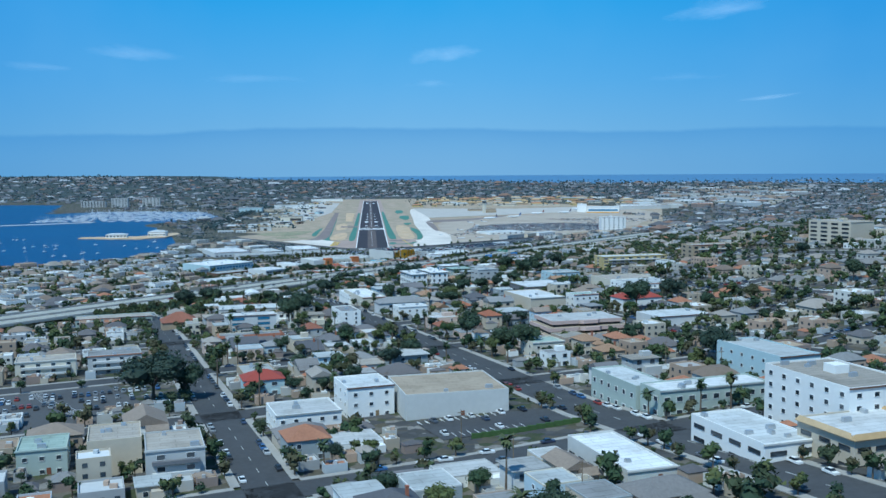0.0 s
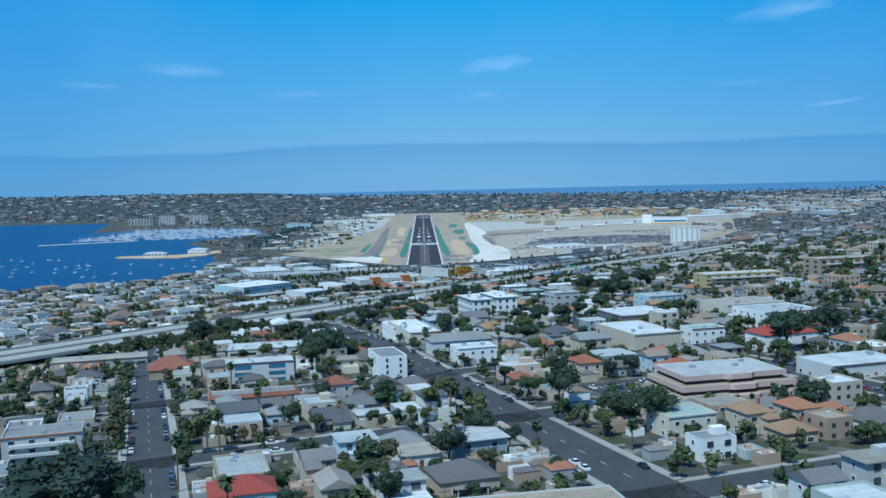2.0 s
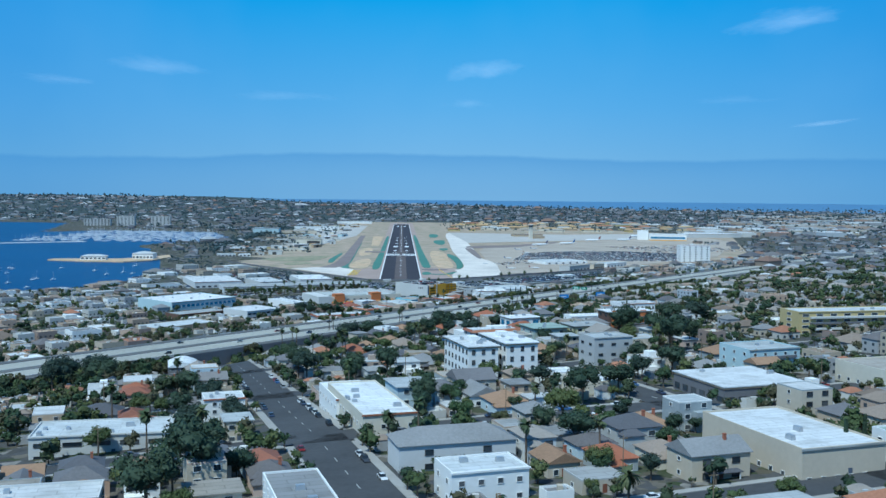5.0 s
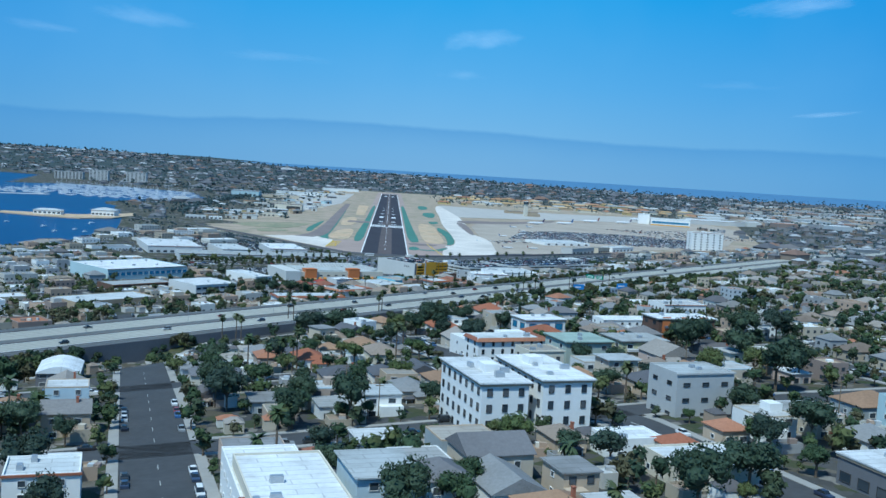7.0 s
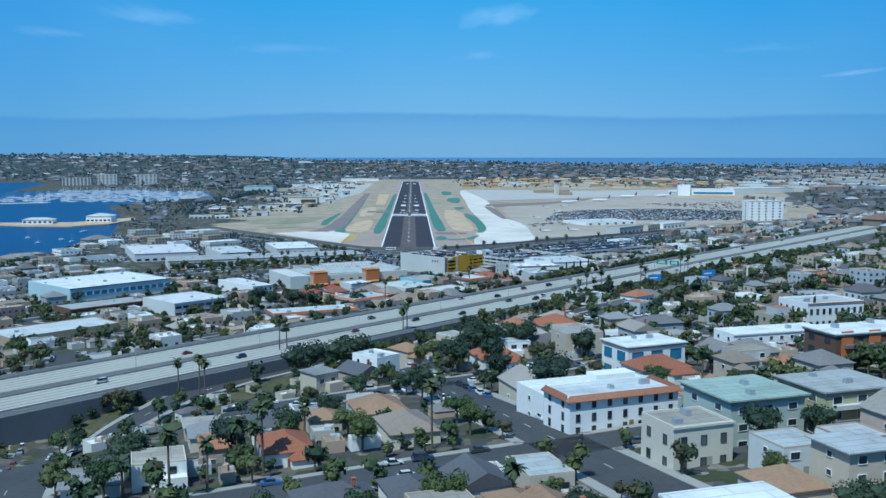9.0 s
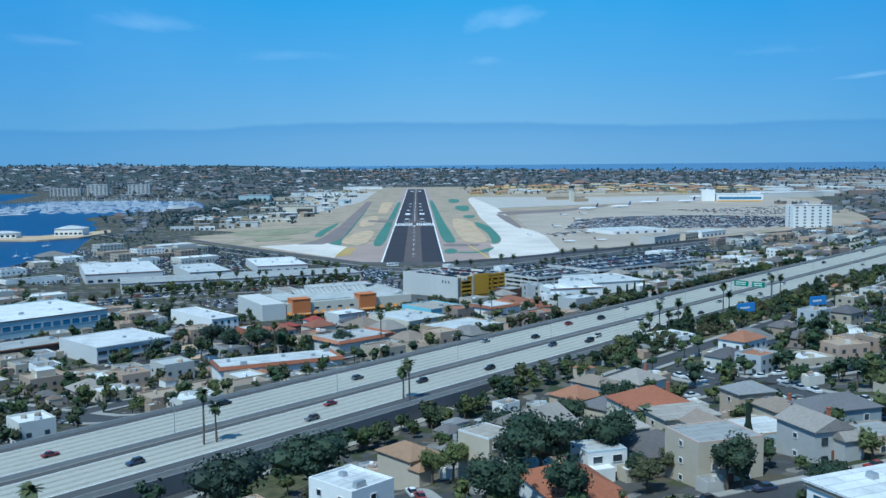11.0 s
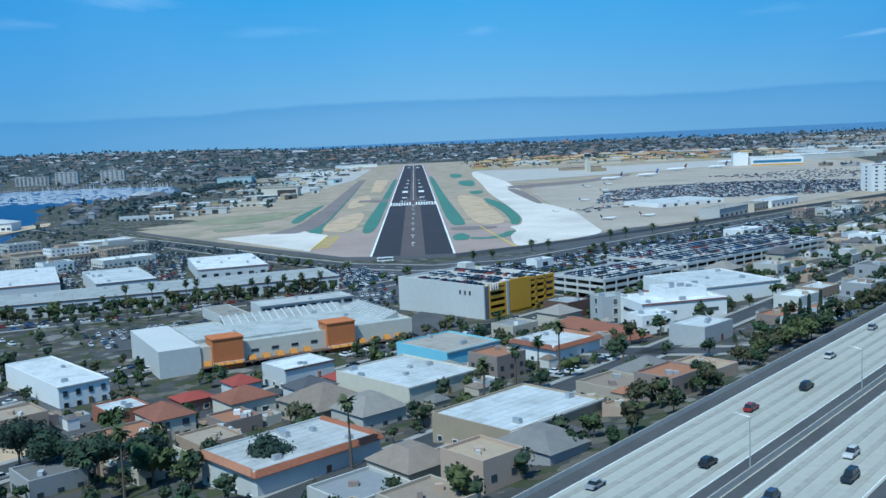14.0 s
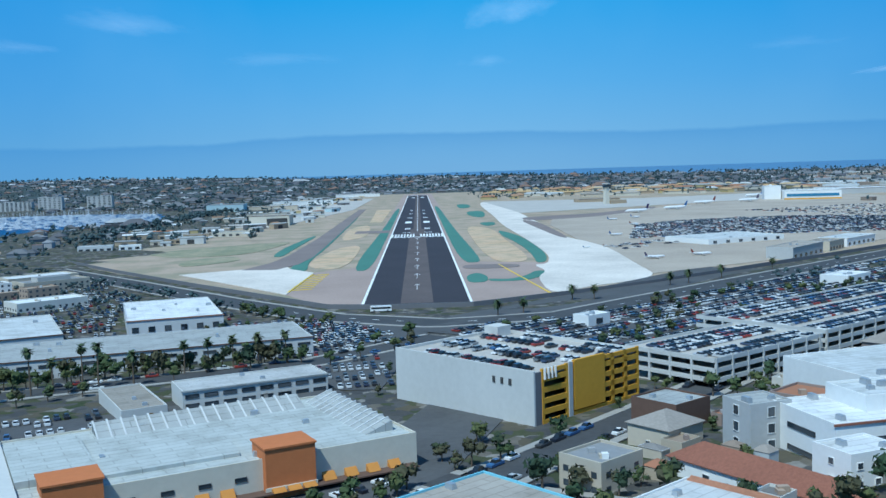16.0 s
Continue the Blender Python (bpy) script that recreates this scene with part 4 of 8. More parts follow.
def window_mesh(w, h, frame_paint, pane):
    """A window that stands a hand's width proud of its wall: frame bars round a recessed pane. It faces -y."""
    key = (round(w, 1), round(h, 1), frame_paint, pane)
    if key not in WINDOW_MESHES:
        sh, t = Shape(), min(0.09, w * 0.06)
        for x, y, z in ((w / 2, 0.1, 0), (w / 2, -0.16, 0), (w / 2 - t, -0.16, t), (w / 2 - t, -0.05, t)):
            sh.v.extend(((-x, y, z), (x, y, z), (x, y, h - z), (-x, y, h - z)))
        for k in (0, 4, 8):
            for i in range(4):
                j = (i + 1) % 4
                sh.f.append((k + i, k + j, k + 4 + j, k + 4 + i))
                sh.m.append(0)
        sh.f.append((12, 13, 14, 15))
        sh.m.append(1)
        WINDOW_MESHES[key] = sh.mesh("window", [frame_paint, pane])
    return WINDOW_MESHES[key]


DOOR_MESHES = {}


def door_mesh(w=1.2, h=2.2):
    if (w, h) not in DOOR_MESHES:
        sh = Shape().solid([(-w / 2, 0.1, 0), (w / 2, 0.1, 0), (w / 2, 0.1, h), (-w / 2, 0.1, h)], [(-w / 2, -0.1, 0), (w / 2, -0.1, 0), (w / 2, -0.1, h), (-w / 2, -0.1, h)])
        DOOR_MESHES[(w, h)] = sh.mesh("door", ["door"])
    return DOOR_MESHES[(w, h)]


UNIT_MESHES = {}


def unit_mesh(i):
    if i not in UNIT_MESHES:
        sh = Shape().box(0, 1.6 + i * 0.5, 0, 1.3, 0, 0.9 + 0.2 * i, bevel=0.12)
        UNIT_MESHES[i] = sh.mesh("roof_unit", ["metal"])
    return UNIT_MESHES[i]


PLOTS = {}


def corners(x, y, turn, w, d):
    c, s = math.cos(radians(turn)), math.sin(radians(turn))
    return [(x + c * u - s * v, y + s * u + c * v) for u, v in ((0, 0), (w, 0), (w, d), (0, d))]


def claim(x, y, turn, w, d, room=2.0):
    """Notes ground that is built on, in squares of 40 m."""
    ring = corners(x, y, turn, w, d)
    xs, ys = [p[0] for p in ring], [p[1] for p in ring]
    for i in range(int((min(xs) - 10) // 40), int((max(xs) + 10) // 40) + 1):
        for j in range(int((min(ys) - 10) // 40), int((max(ys) + 10) // 40) + 1):
            PLOTS.setdefault((i, j), []).append((x, y, math.cos(radians(turn)), math.sin(radians(turn)), w, d, room))


def taken(x, y, r=0.0):
    for fx, fy, c, s, w, d, room in PLOTS.get((int(x // 40), int(y // 40)), ()):
        u, v = (x - fx) * c + (y - fy) * s, -(x - fx) * s + (y - fy) * c
        if -room - r < u < w + room + r and -room - r < v < d + room + r:
            return True
    return False


def put_windows(ob, x0, y0, turn, length, top, floors, gap, w, h, frame_paint, pane, margin=1.2, ground_floor=1.0):
    """Rows of windows along one wall; the wall starts at (x0, y0) and runs to the right as one faces it."""
    storey = top / floors
    count = max(1, int((length - 2 * margin) / gap))
    data = window_mesh(w, min(h, storey * 0.62), frame_paint, pane)
    c, s = math.cos(radians(turn)), math.sin(radians(turn))
    for f in range(floors):
        for i in range(count):
            u = length * (i + 0.5) / count
            part("window", data, None, ob, at=at(x0 + c * u, y0 + s * u, f * storey + min(ground_floor, storey * 0.3), turn))


def flat_building(label, x, y, turn, w, d, h, wall="white", roof="flatroof", floors=2, gap=3.6, win=(1.5, 1.4), paint_="frame", pane="glass", sides="flr", units=3, parapet=0.7, name="building", door=True, category="building", balconies=False, edge="", panels="", eaves=0.0):
    """A flat-roofed building; (x, y) is its corner nearest the flight, w runs to the right, d away."""
    claim(x, y, turn, w, d)
    base = min(height(*p) for p in corners(x, y, turn, w, d))
    z = height(x, y)
    h += z - base if z - base < 4 else 2
    ob = thing(name, label, category, x, y, base, turn)
    rng = random.Random(int(x * 7 + y * 13))
    part("wall", Shape().box(0, w, 0, d, -2.5, h - parapet), [wall], ob)
    part("roof", Shape().box(0.3, w - 0.3, 0.3, d - 0.3, h - parapet, h - parapet + 0.25), [roof], ob)
    if eaves:
        part("eave", Shape().box(-eaves, w + eaves, -eaves, d + eaves, h - parapet + 0.25, h - parapet + 0.6), [roof], ob, "pale flat roof that juts over the walls")
        part("fascia", Shape().box(-eaves * 0.6, w + eaves * 0.6, -eaves * 0.6, d + eaves * 0.6, h - parapet - 0.35, h - parapet + 0.24), ["tan"], ob)
    else:
        rim = Shape()
        for a, b, c, e in ((0, w, 0, 0.3), (0, w, d - 0.3, d), (0, 0.3, 0.3, d - 0.3), (w - 0.3, w, 0.3, d - 0.3)):
            rim.box(a, b, c, e, h - parapet, h)
        part("parapet", rim, [wall], ob)
    top = h - parapet
    if floors:
        if floors > 2:
            gap *= 1.2
        if "f" in sides:
            put_windows(ob, 0, 0, 0, w, top, floors, gap, *win, paint_, pane)
        if "l" in sides and x > -60:
            put_windows(ob, 0, d, -90, d, top, floors, gap * 1.15, *win, paint_, pane)
        if "r" in sides and x < 30:
            put_windows(ob, w, 0, 90, d, top, floors, gap * 1.3, *win, paint_, pane)
        if "b" in sides:
            put_windows(ob, w, d, 180, w, top, floors, gap * 1.4, *win, paint_, pane)
    if w > 13 and h > 6 and floors and not eaves:
        part("cornice", Shape().box(-0.35, w + 0.35, -0.35, 0.0, h - 0.55, h - 0.1), [rng.choice((wall, "offwhite", "brown", "tile", "greyroof"))], ob)
    if h > 17 and units:
        u, v = rng.uniform(0.2, 0.5) * w, rng.uniform(0.35, 0.6) * d
        part("stair_house", Shape().box(u, u + min(5, w * 0.3), v, v + min(5, d * 0.3), h - parapet + 0.2, h + 2.0, bevel=0.04), [wall], ob)
    if edge:  # a sloping tiled strip hangs over the wall heads
        for a, b, c, e in ((-0.9, w + 0.9, -0.9, 0.9), (-0.9, 0.9, 0.9, d), (w - 0.9, w + 0.9, 0.9, d)):
            part("tiled_edge", Shape().hip(a, b, c, e, h - 1.0, 1.3, 0), [edge], ob, "sloping terracotta tiled edge")
    for i in range(3 if panels else 0):
        part("facade_panel", Shape().box(w * (0.06 + 0.33 * i), w * (0.2 + 0.33 * i), -0.25, 0.0, 0.5, h + 0.4), [panels], ob, "orange-brown facade panel")
    if balconies:
        for f in range(1, floors):
            part("balcony", Shape().box(w * 0.1, w * 0.9, -1.3, 0, f * top / floors - 0.1, f * top / floors + 0.9), [rng.choice(("offwhite", "darkgrey", "lightgrey"))], ob, "shallow front balcony with a solid rail")
    if door:
        part("door", door_mesh(), None, ob, at=at(w * 0.5 + gap * 0.5 if w > 8 else w * 0.3, 0, max(0, z - base)))
    for i in range((units * 3 + 2) // 4):
        part("roof_unit", unit_mesh(rng.randrange(3)), None, ob, at=at(1 + rng.random() * max(0.1, w - 4), 1 + rng.random() * max(0.1, d - 4), h - parapet + (0.6 if eaves else 0.25), rng.choice((0, 90))))
    return ob, h


def house(label, x, y, turn, w, d, h, wall="house", roof="shingle", kind="hip", rise=None, floors=1, group="", windows=True, porch=False):
    """A small pitched-roof or flat-roofed house; (x, y) is its near corner."""
    claim(x, y, turn, w, d, 1.0)
    base = min(height(*p) for p in corners(x, y, turn, w, d))
    ob = thing("house", label, "house", x, y, base, turn, group)
    h += min(3.0, height(x, y) - base)
    rng = random.Random(int(x * 11 + y * 17))
    if kind == "flat":
        body = Shape().box(0, w, 0, d, -2, h - 0.4)
        if w < 20 and rng.random() < 0.5:  # a lower front room
            u0, u1 = (0, w * 0.55) if rng.random() < 0.5 else (w * 0.4, w)
            body.box(u0, u1, -2.6, -0.01, -2, h - (3.0 if h > 6 else 1.0))
        if h > 6 and rng.random() < 0.2:  # a stair head on the roof
            body.box(w * 0.55, w * 0.9, d * 0.4, d * 0.75, h - 0.4, h + 1.9)
        part("wall", body, [wall], ob)
        sh = Shape().box(0.25, w - 0.25, 0.25, d - 0.25, h - 0.4, h - 0.2)
        part("roof", sh, [roof], ob)
        if rng.random() < 0.4:  # a thin roof slab that juts out
            o = rng.uniform(0.4, 0.9)
            part("eave", Shape().box(-o, w + o, -o, d + o, h - 0.2, h + 0.05), [roof], ob)
        else:
            rim = Shape()
            for a, b, c, e in ((0, w, 0, 0.25), (0, w, d - 0.25, d), (0, 0.25, 0.25, d - 0.25), (w - 0.25, w, 0.25, d - 0.25)):
                rim.box(a, b, c, e, h - 0.4, h)
            part("parapet", rim, [wall], ob)
    else:
        body = Shape().box(0, w, 0, d, -2, h)
        rise = rise or min(w, d) * 0.26
        cover = Shape()
        if rng.random() < 0.5 and w < 20:  # a lower wing towards the street
            u0, u1 = (0, w * 0.45) if rng.random() < 0.5 else (w * 0.5, w)
            body.box(u0, u1, -3.2, -0.01, -2, h * 0.8)
            cover.hip(u0 - 0.4, u1 + 0.4, -3.7, 0.6, h * 0.8, 1.5, 0, kind == "gable")
        if kind == "gable":
            if w >= d:
                body.solid([(0, 0, h), (0, d, h), (0, d / 2, h)], [(0.001, 0, h), (0.001, d, h), (0.001, d / 2, h + rise)])
            for k in (0, 1):
                if w >= d:
                    body.face([(k * w, 0, h), (k * w, d, h), (k * w, d / 2, h + rise * 0.94)])
                else:
                    body.face([(0, k * d, h), (w, k * d, h), (w / 2, k * d, h + rise * 0.94)])
        part("wall", body, [wall], ob)
        part("roof", cover.hip(-0.5, w + 0.5, -0.5, d + 0.5, h - 0.05, rise, 0, kind == "gable"), [roof], ob)
        if rng.random() < 0.35:
            part("chimney", Shape().box(0, 0.7, 0, 0.7, 0, rise + 1.0).box(-0.08, 0.78, -0.08, 0.78, rise + 1.0, rise + 1.2), ["brick"], ob, at=at(w * 0.7, d * 0.35, h - 0.2))
    if windows:
        g_ = 3.2 if floors == 1 else 3.0
        put_windows(ob, 0, 0, 0, w, h, floors, max(g_, w / 2.7), rng.choice((1.5, 1.9, 2.3)), 1.6, rng.choice(("frame", "frame", "darkframe")), "glass", 0.4, 0.9)
        if x > 30:
            put_windows(ob, 0, d, -90, d, h, floors, max(g_, d / 1.9), 1.4, 1.2, "frame", "glass", 0.4)
        elif x < -40:
            put_windows(ob, w, 0, 90, d, h, floors, max(g_, d / 1.9), 1.4, 1.2, "frame", "glass", 0.4)
        part("door", door_mesh(), None, ob, at=at(w * 0.5, 0, max(0, height(x, y) - base) + 0.05))
    if porch:
        part("porch_roof", Shape().hip(w * 0.2, w * 0.8, -2.2, 0.2, 2.6, 0.7), [roof], ob)
        for u in (0.25, 0.75):
            part("porch_post", Shape().box(w * u - 0.12, w * u + 0.12, -2.0, -1.76, -1, 2.6), ["frame"], ob)
    return ob


def band(ob, name, x0, x1, y0, y1, z0, z1, material, label=""):
    return part(name, Shape().box(x0, x1, y0, y1, z0, z1), [material], ob, label)


CAR_MESHES = {}


def car_parts(i):
    """Body, glass and wheel meshes of a saloon, an estate or a van."""
    if i not in CAR_MESHES:
        length, high, cab0, cab1 = ((4.5, 1.42, -1.35, 0.75), (4.7, 1.7, -2.0, 0.8), (5.1, 1.95, -2.35, 1.1))[i]
        hl, belt = length / 2, high * 0.58
        body = Shape()
        ring = [(-hl, -0.85, 0.35), (hl, -0.85, 0.35), (hl, 0.85, 0.35), (-hl, 0.85, 0.35)]
        mid = [(-hl + 0.1, -0.88, belt), (hl - 0.25, -0.86, belt - 0.1), (hl - 0.25, 0.86, belt - 0.1), (-hl + 0.1, 0.88, belt)]
        body.solid(ring, mid)
        body.solid([(cab0 + 0.35, -0.62, high - 0.06), (cab1 - 0.45, -0.62, high - 0.06), (cab1 - 0.45, 0.62, high - 0.06), (cab0 + 0.35, 0.62, high - 0.06)],
                   [(cab0 + 0.42, -0.56, high), (cab1 - 0.55, -0.56, high), (cab1 - 0.55, 0.56, high), (cab0 + 0.42, 0.56, high)])
        glass = Shape().solid([(cab0, -0.8, belt - 0.02), (cab1 + 0.2, -0.8, belt - 0.08), (cab1 + 0.2, 0.8, belt - 0.08), (cab0, 0.8, belt - 0.02)],
                              [(cab0 + 0.33, -0.64, high - 0.05), (cab1 - 0.43, -0.64, high - 0.05), (cab1 - 0.43, 0.64, high - 0.05), (cab0 + 0.33, 0.64, high - 0.05)])
        wheel = Shape().tube((0, -0.12, 0), (0, 0.12, 0), 0.34, 0.34, 8)
        CAR_MESHES[i] = body.mesh("body", ["car"]), glass.mesh("glass", ["carglass"]), wheel.mesh("wheel", ["tyre"]), hl
    return CAR_MESHES[i]


CARS = []


def car(x, y, turn, z, label, group):
    i = random.choice((0, 0, 1, 1, 2))
    body, glass, wheel, hl = car_parts(i)
    ob = thing("car", label, "car", x, y, z, turn, group)
    part("body", body, None, ob)
    part("window_glass", glass, None, ob)
    for u in (-hl * 0.6, hl * 0.6):
        for v in (-0.76, 0.76):
            part("wheel", wheel, None, ob, at=at(u, v, 0.34))
    return ob


def car_island(sh, x, y, turn, z, big=1.0):
    """One parked car of a full car park: body and cabin in one piece."""
    c, s = math.cos(radians(turn)), math.sin(radians(turn))

    def p(u, v, w):
        return (x + c * u - s * v, y + s * u + c * v, z + w)
    n = len(sh.v)
    hl = 2.2 * big
    for u, v, w in ((-hl, -0.85, 0.25), (hl, -0.85, 0.25), (hl, 0.85, 0.25), (-hl, 0.85, 0.25), (-hl, -0.85, 0.85), (hl, -0.85, 0.8), (hl, 0.85, 0.8), (-hl, 0.85, 0.85),
                    (-1.5, -0.78, 0.9), (1.0, -0.78, 0.9), (1.0, 0.78, 0.9), (-1.5, 0.78, 0.9), (-1.0, -0.6, 1.45 * big), (0.4, -0.6, 1.45 * big), (0.4, 0.6, 1.45 * big), (-1.0, 0.6, 1.45 * big)):
        sh.v.append(p(u, v, w))
    for q, m in (((0, 1, 5, 4), 0), ((1, 2, 6, 5), 0), ((2, 3, 7, 6), 0), ((3, 0, 4, 7), 0), ((4, 5, 9, 8), 0), ((5, 6, 10, 9), 0), ((6, 7, 11, 10), 0), ((7, 4, 8, 11), 0),
                 ((8, 9, 13, 12), 1), ((9, 10, 14, 13), 1), ((10, 11, 15, 14), 1), ((11, 8, 12, 15), 1), ((12, 13, 14, 15), 0)):
        sh.f.append(tuple(n + i for i in q))
        sh.m.append(m)


# -- the parking garage and the shops below the freeway --
def parking_garage():
    x, y, turn, w, d, h = 31, -269, 41, 45, 56, 14.5
    claim(x, y, turn, w, d)
    base = 4.2
    ob = thing("parking_garage", "white and mustard-yellow multi-storey car park", "parking garage", x, y, base, turn)
    part("side_wall", Shape().box(0, 0.6, 0, d, -3, h + 0.2), ["offwhite"], ob, "tall blank white side wall")
    part("back_wall", Shape().box(0.6, w, d - 0.6, d, -3, h), ["offwhite"], ob)
    part("end_wall", Shape().box(w - 0.6, w, 0.6, d - 0.6, -3, h), ["offwhite"], ob)
    for f in range(5):
        part("floor_slab", Shape().box(0.6, w - 0.6, 0.6, d - 0.6, f * 2.9 - 0.4, f * 2.9), ["concrete"], ob)
    part("roof_deck", Shape().box(0.6, w - 0.6, 0.6, d - 0.6, h - 1.4, h - 0.9), ["concrete"], ob, "pale concrete parking roof")
    part("stair_panel", Shape().box(0.6, 3.0, 0, 0.5, -3, h - 0.3), ["darkgrey"], ob)
    part("pillar", Shape().box(13.5, 15, -0.5, 0.6, -3, h + 0.6), ["grey"], ob, "slim grey pillar between the yellow panels")
    for x0, x1, opens in ((3.0, 13.5, 1), (15, w, 2)):
        part("mullion", Shape().box(x0, x0 + 0.8, -0.2, 0.5, -3, h + 0.4), ["yellow"], ob)
        part("mullion", Shape().box(x1 - 0.8, x1, -0.2, 0.5, -3, h + 0.4), ["yellow"], ob)
        for f in range(5):
            part("spandrel", Shape().box(x0 + 0.8, x1 - 0.8, -0.2, 0.5, f * 2.9 - 0.2, f * 2.9 + 1.25), ["yellow"], ob, "mustard-yellow facade panel")
        if opens == 2:
            part("panel", Shape().box(x0 + 0.8, x0 + 14, -0.4, 0.5, 1.6, h + 0.8), ["yellow"], ob, "curved mustard-yellow facade panel")
            for u in (x0 + 17, x0 + 23):
                part("mullion", Shape().box(u, u + 1.4, -0.2, 0.5, -3, h + 0.2), ["yellow"], ob)
        part("parapet", Shape().box(x0 + 0.8, x1 - 0.8, -0.2, 0.5, h - 0.9, h + 0.2), ["yellow"], ob)
    for i in range(4):
        part("fin", Shape().box(3.6 + i * 1.4, 3.9 + i * 1.4, -0.9, -0.2, h - 2.4, h + 0.6), ["frame"], ob, "white metal fin")
    for i in range(3):
        part("vent", Shape().box(-0.15, 0.05, 8 + i * 3, 9.0 + i * 3, h - 4.6, h - 2.8), ["darkframe"], ob, "small dark wall slot")
    part("stair_house", Shape().box(w - 9, w - 3, d - 8, d - 2, h - 0.9, h + 2.4), ["offwhite"], ob)
    c, s = math.cos(radians(turn)), math.sin(radians(turn))
    rows = [(4.2, 90 - 90), (16, 0), (21, 180), (33, 0), (40, 180)]
    for u, flip in rows:
        for v in np.arange(3.5, d - 4, 2.75):
            if random.random() < 0.8 and not (u > 33 and v > d - 12):
                CARS.append((x + c * u - s * v, y + s * u + c * v, turn + flip, base + h - 0.9, "parked car on the open roof of the car park", "cars on the car park roof"))


def parking_deck(x, y, turn, w, d, h, label):
    claim(x, y, turn, w, d)
    base = height(x, y) - 0.4
    ob = thing("parking_deck", label, "parking deck", x, y, base, turn)
    levels = 3
    for f in range(levels + 1):
        z = h * f / levels
        part("floor_slab", Shape().box(0, w, 0, d, z - 0.5, z), ["concrete"], ob)
        if f:
            for nm, a, b, c, e in (("front_rail", 0, w, -0.3, 0), ("side_rail", -0.3, 0, 0, d), ("side_rail", w, w + 0.3, 0, d), ("back_rail", 0, w, d, d + 0.3)):
                part(nm, Shape().box(a, b, c, e, z - 0.5, z + 0.9), ["offwhite"], ob)
    for i in range(int(w / 8) + 1):
        u = min(w - 0.5, i * 8.0)
        part("post", Shape().box(u, u + 0.7, -0.45, 0.3, -2, h + 0.9), ["offwhite"], ob)
    for i in range(1, int(d / 8) + 1):
        v = min(d - 0.5, i * 8.0)
        part("post", Shape().box(-0.45, 0.3, v, v + 0.7, -2, h + 0.9), ["offwhite"], ob)
    part("inner_wall", Shape().box(6, w - 6, d * 0.45, d * 0.5, -1, h - 0.6), ["grey"], ob)
    c, s = math.cos(radians(turn)), math.sin(radians(turn))
    for u in np.arange(3, w - 2, 2.7):
        for k, v in enumerate(np.arange(2.6, d - 2, 5.0)):
            if k % 4 != 2 and random.random() < 0.92:
                CARS.append((x + c * u - s * v, y + s * u + c * v, turn + 90, base + h, "parked car on the open parking deck", "cars on the parking deck"))
    return ob


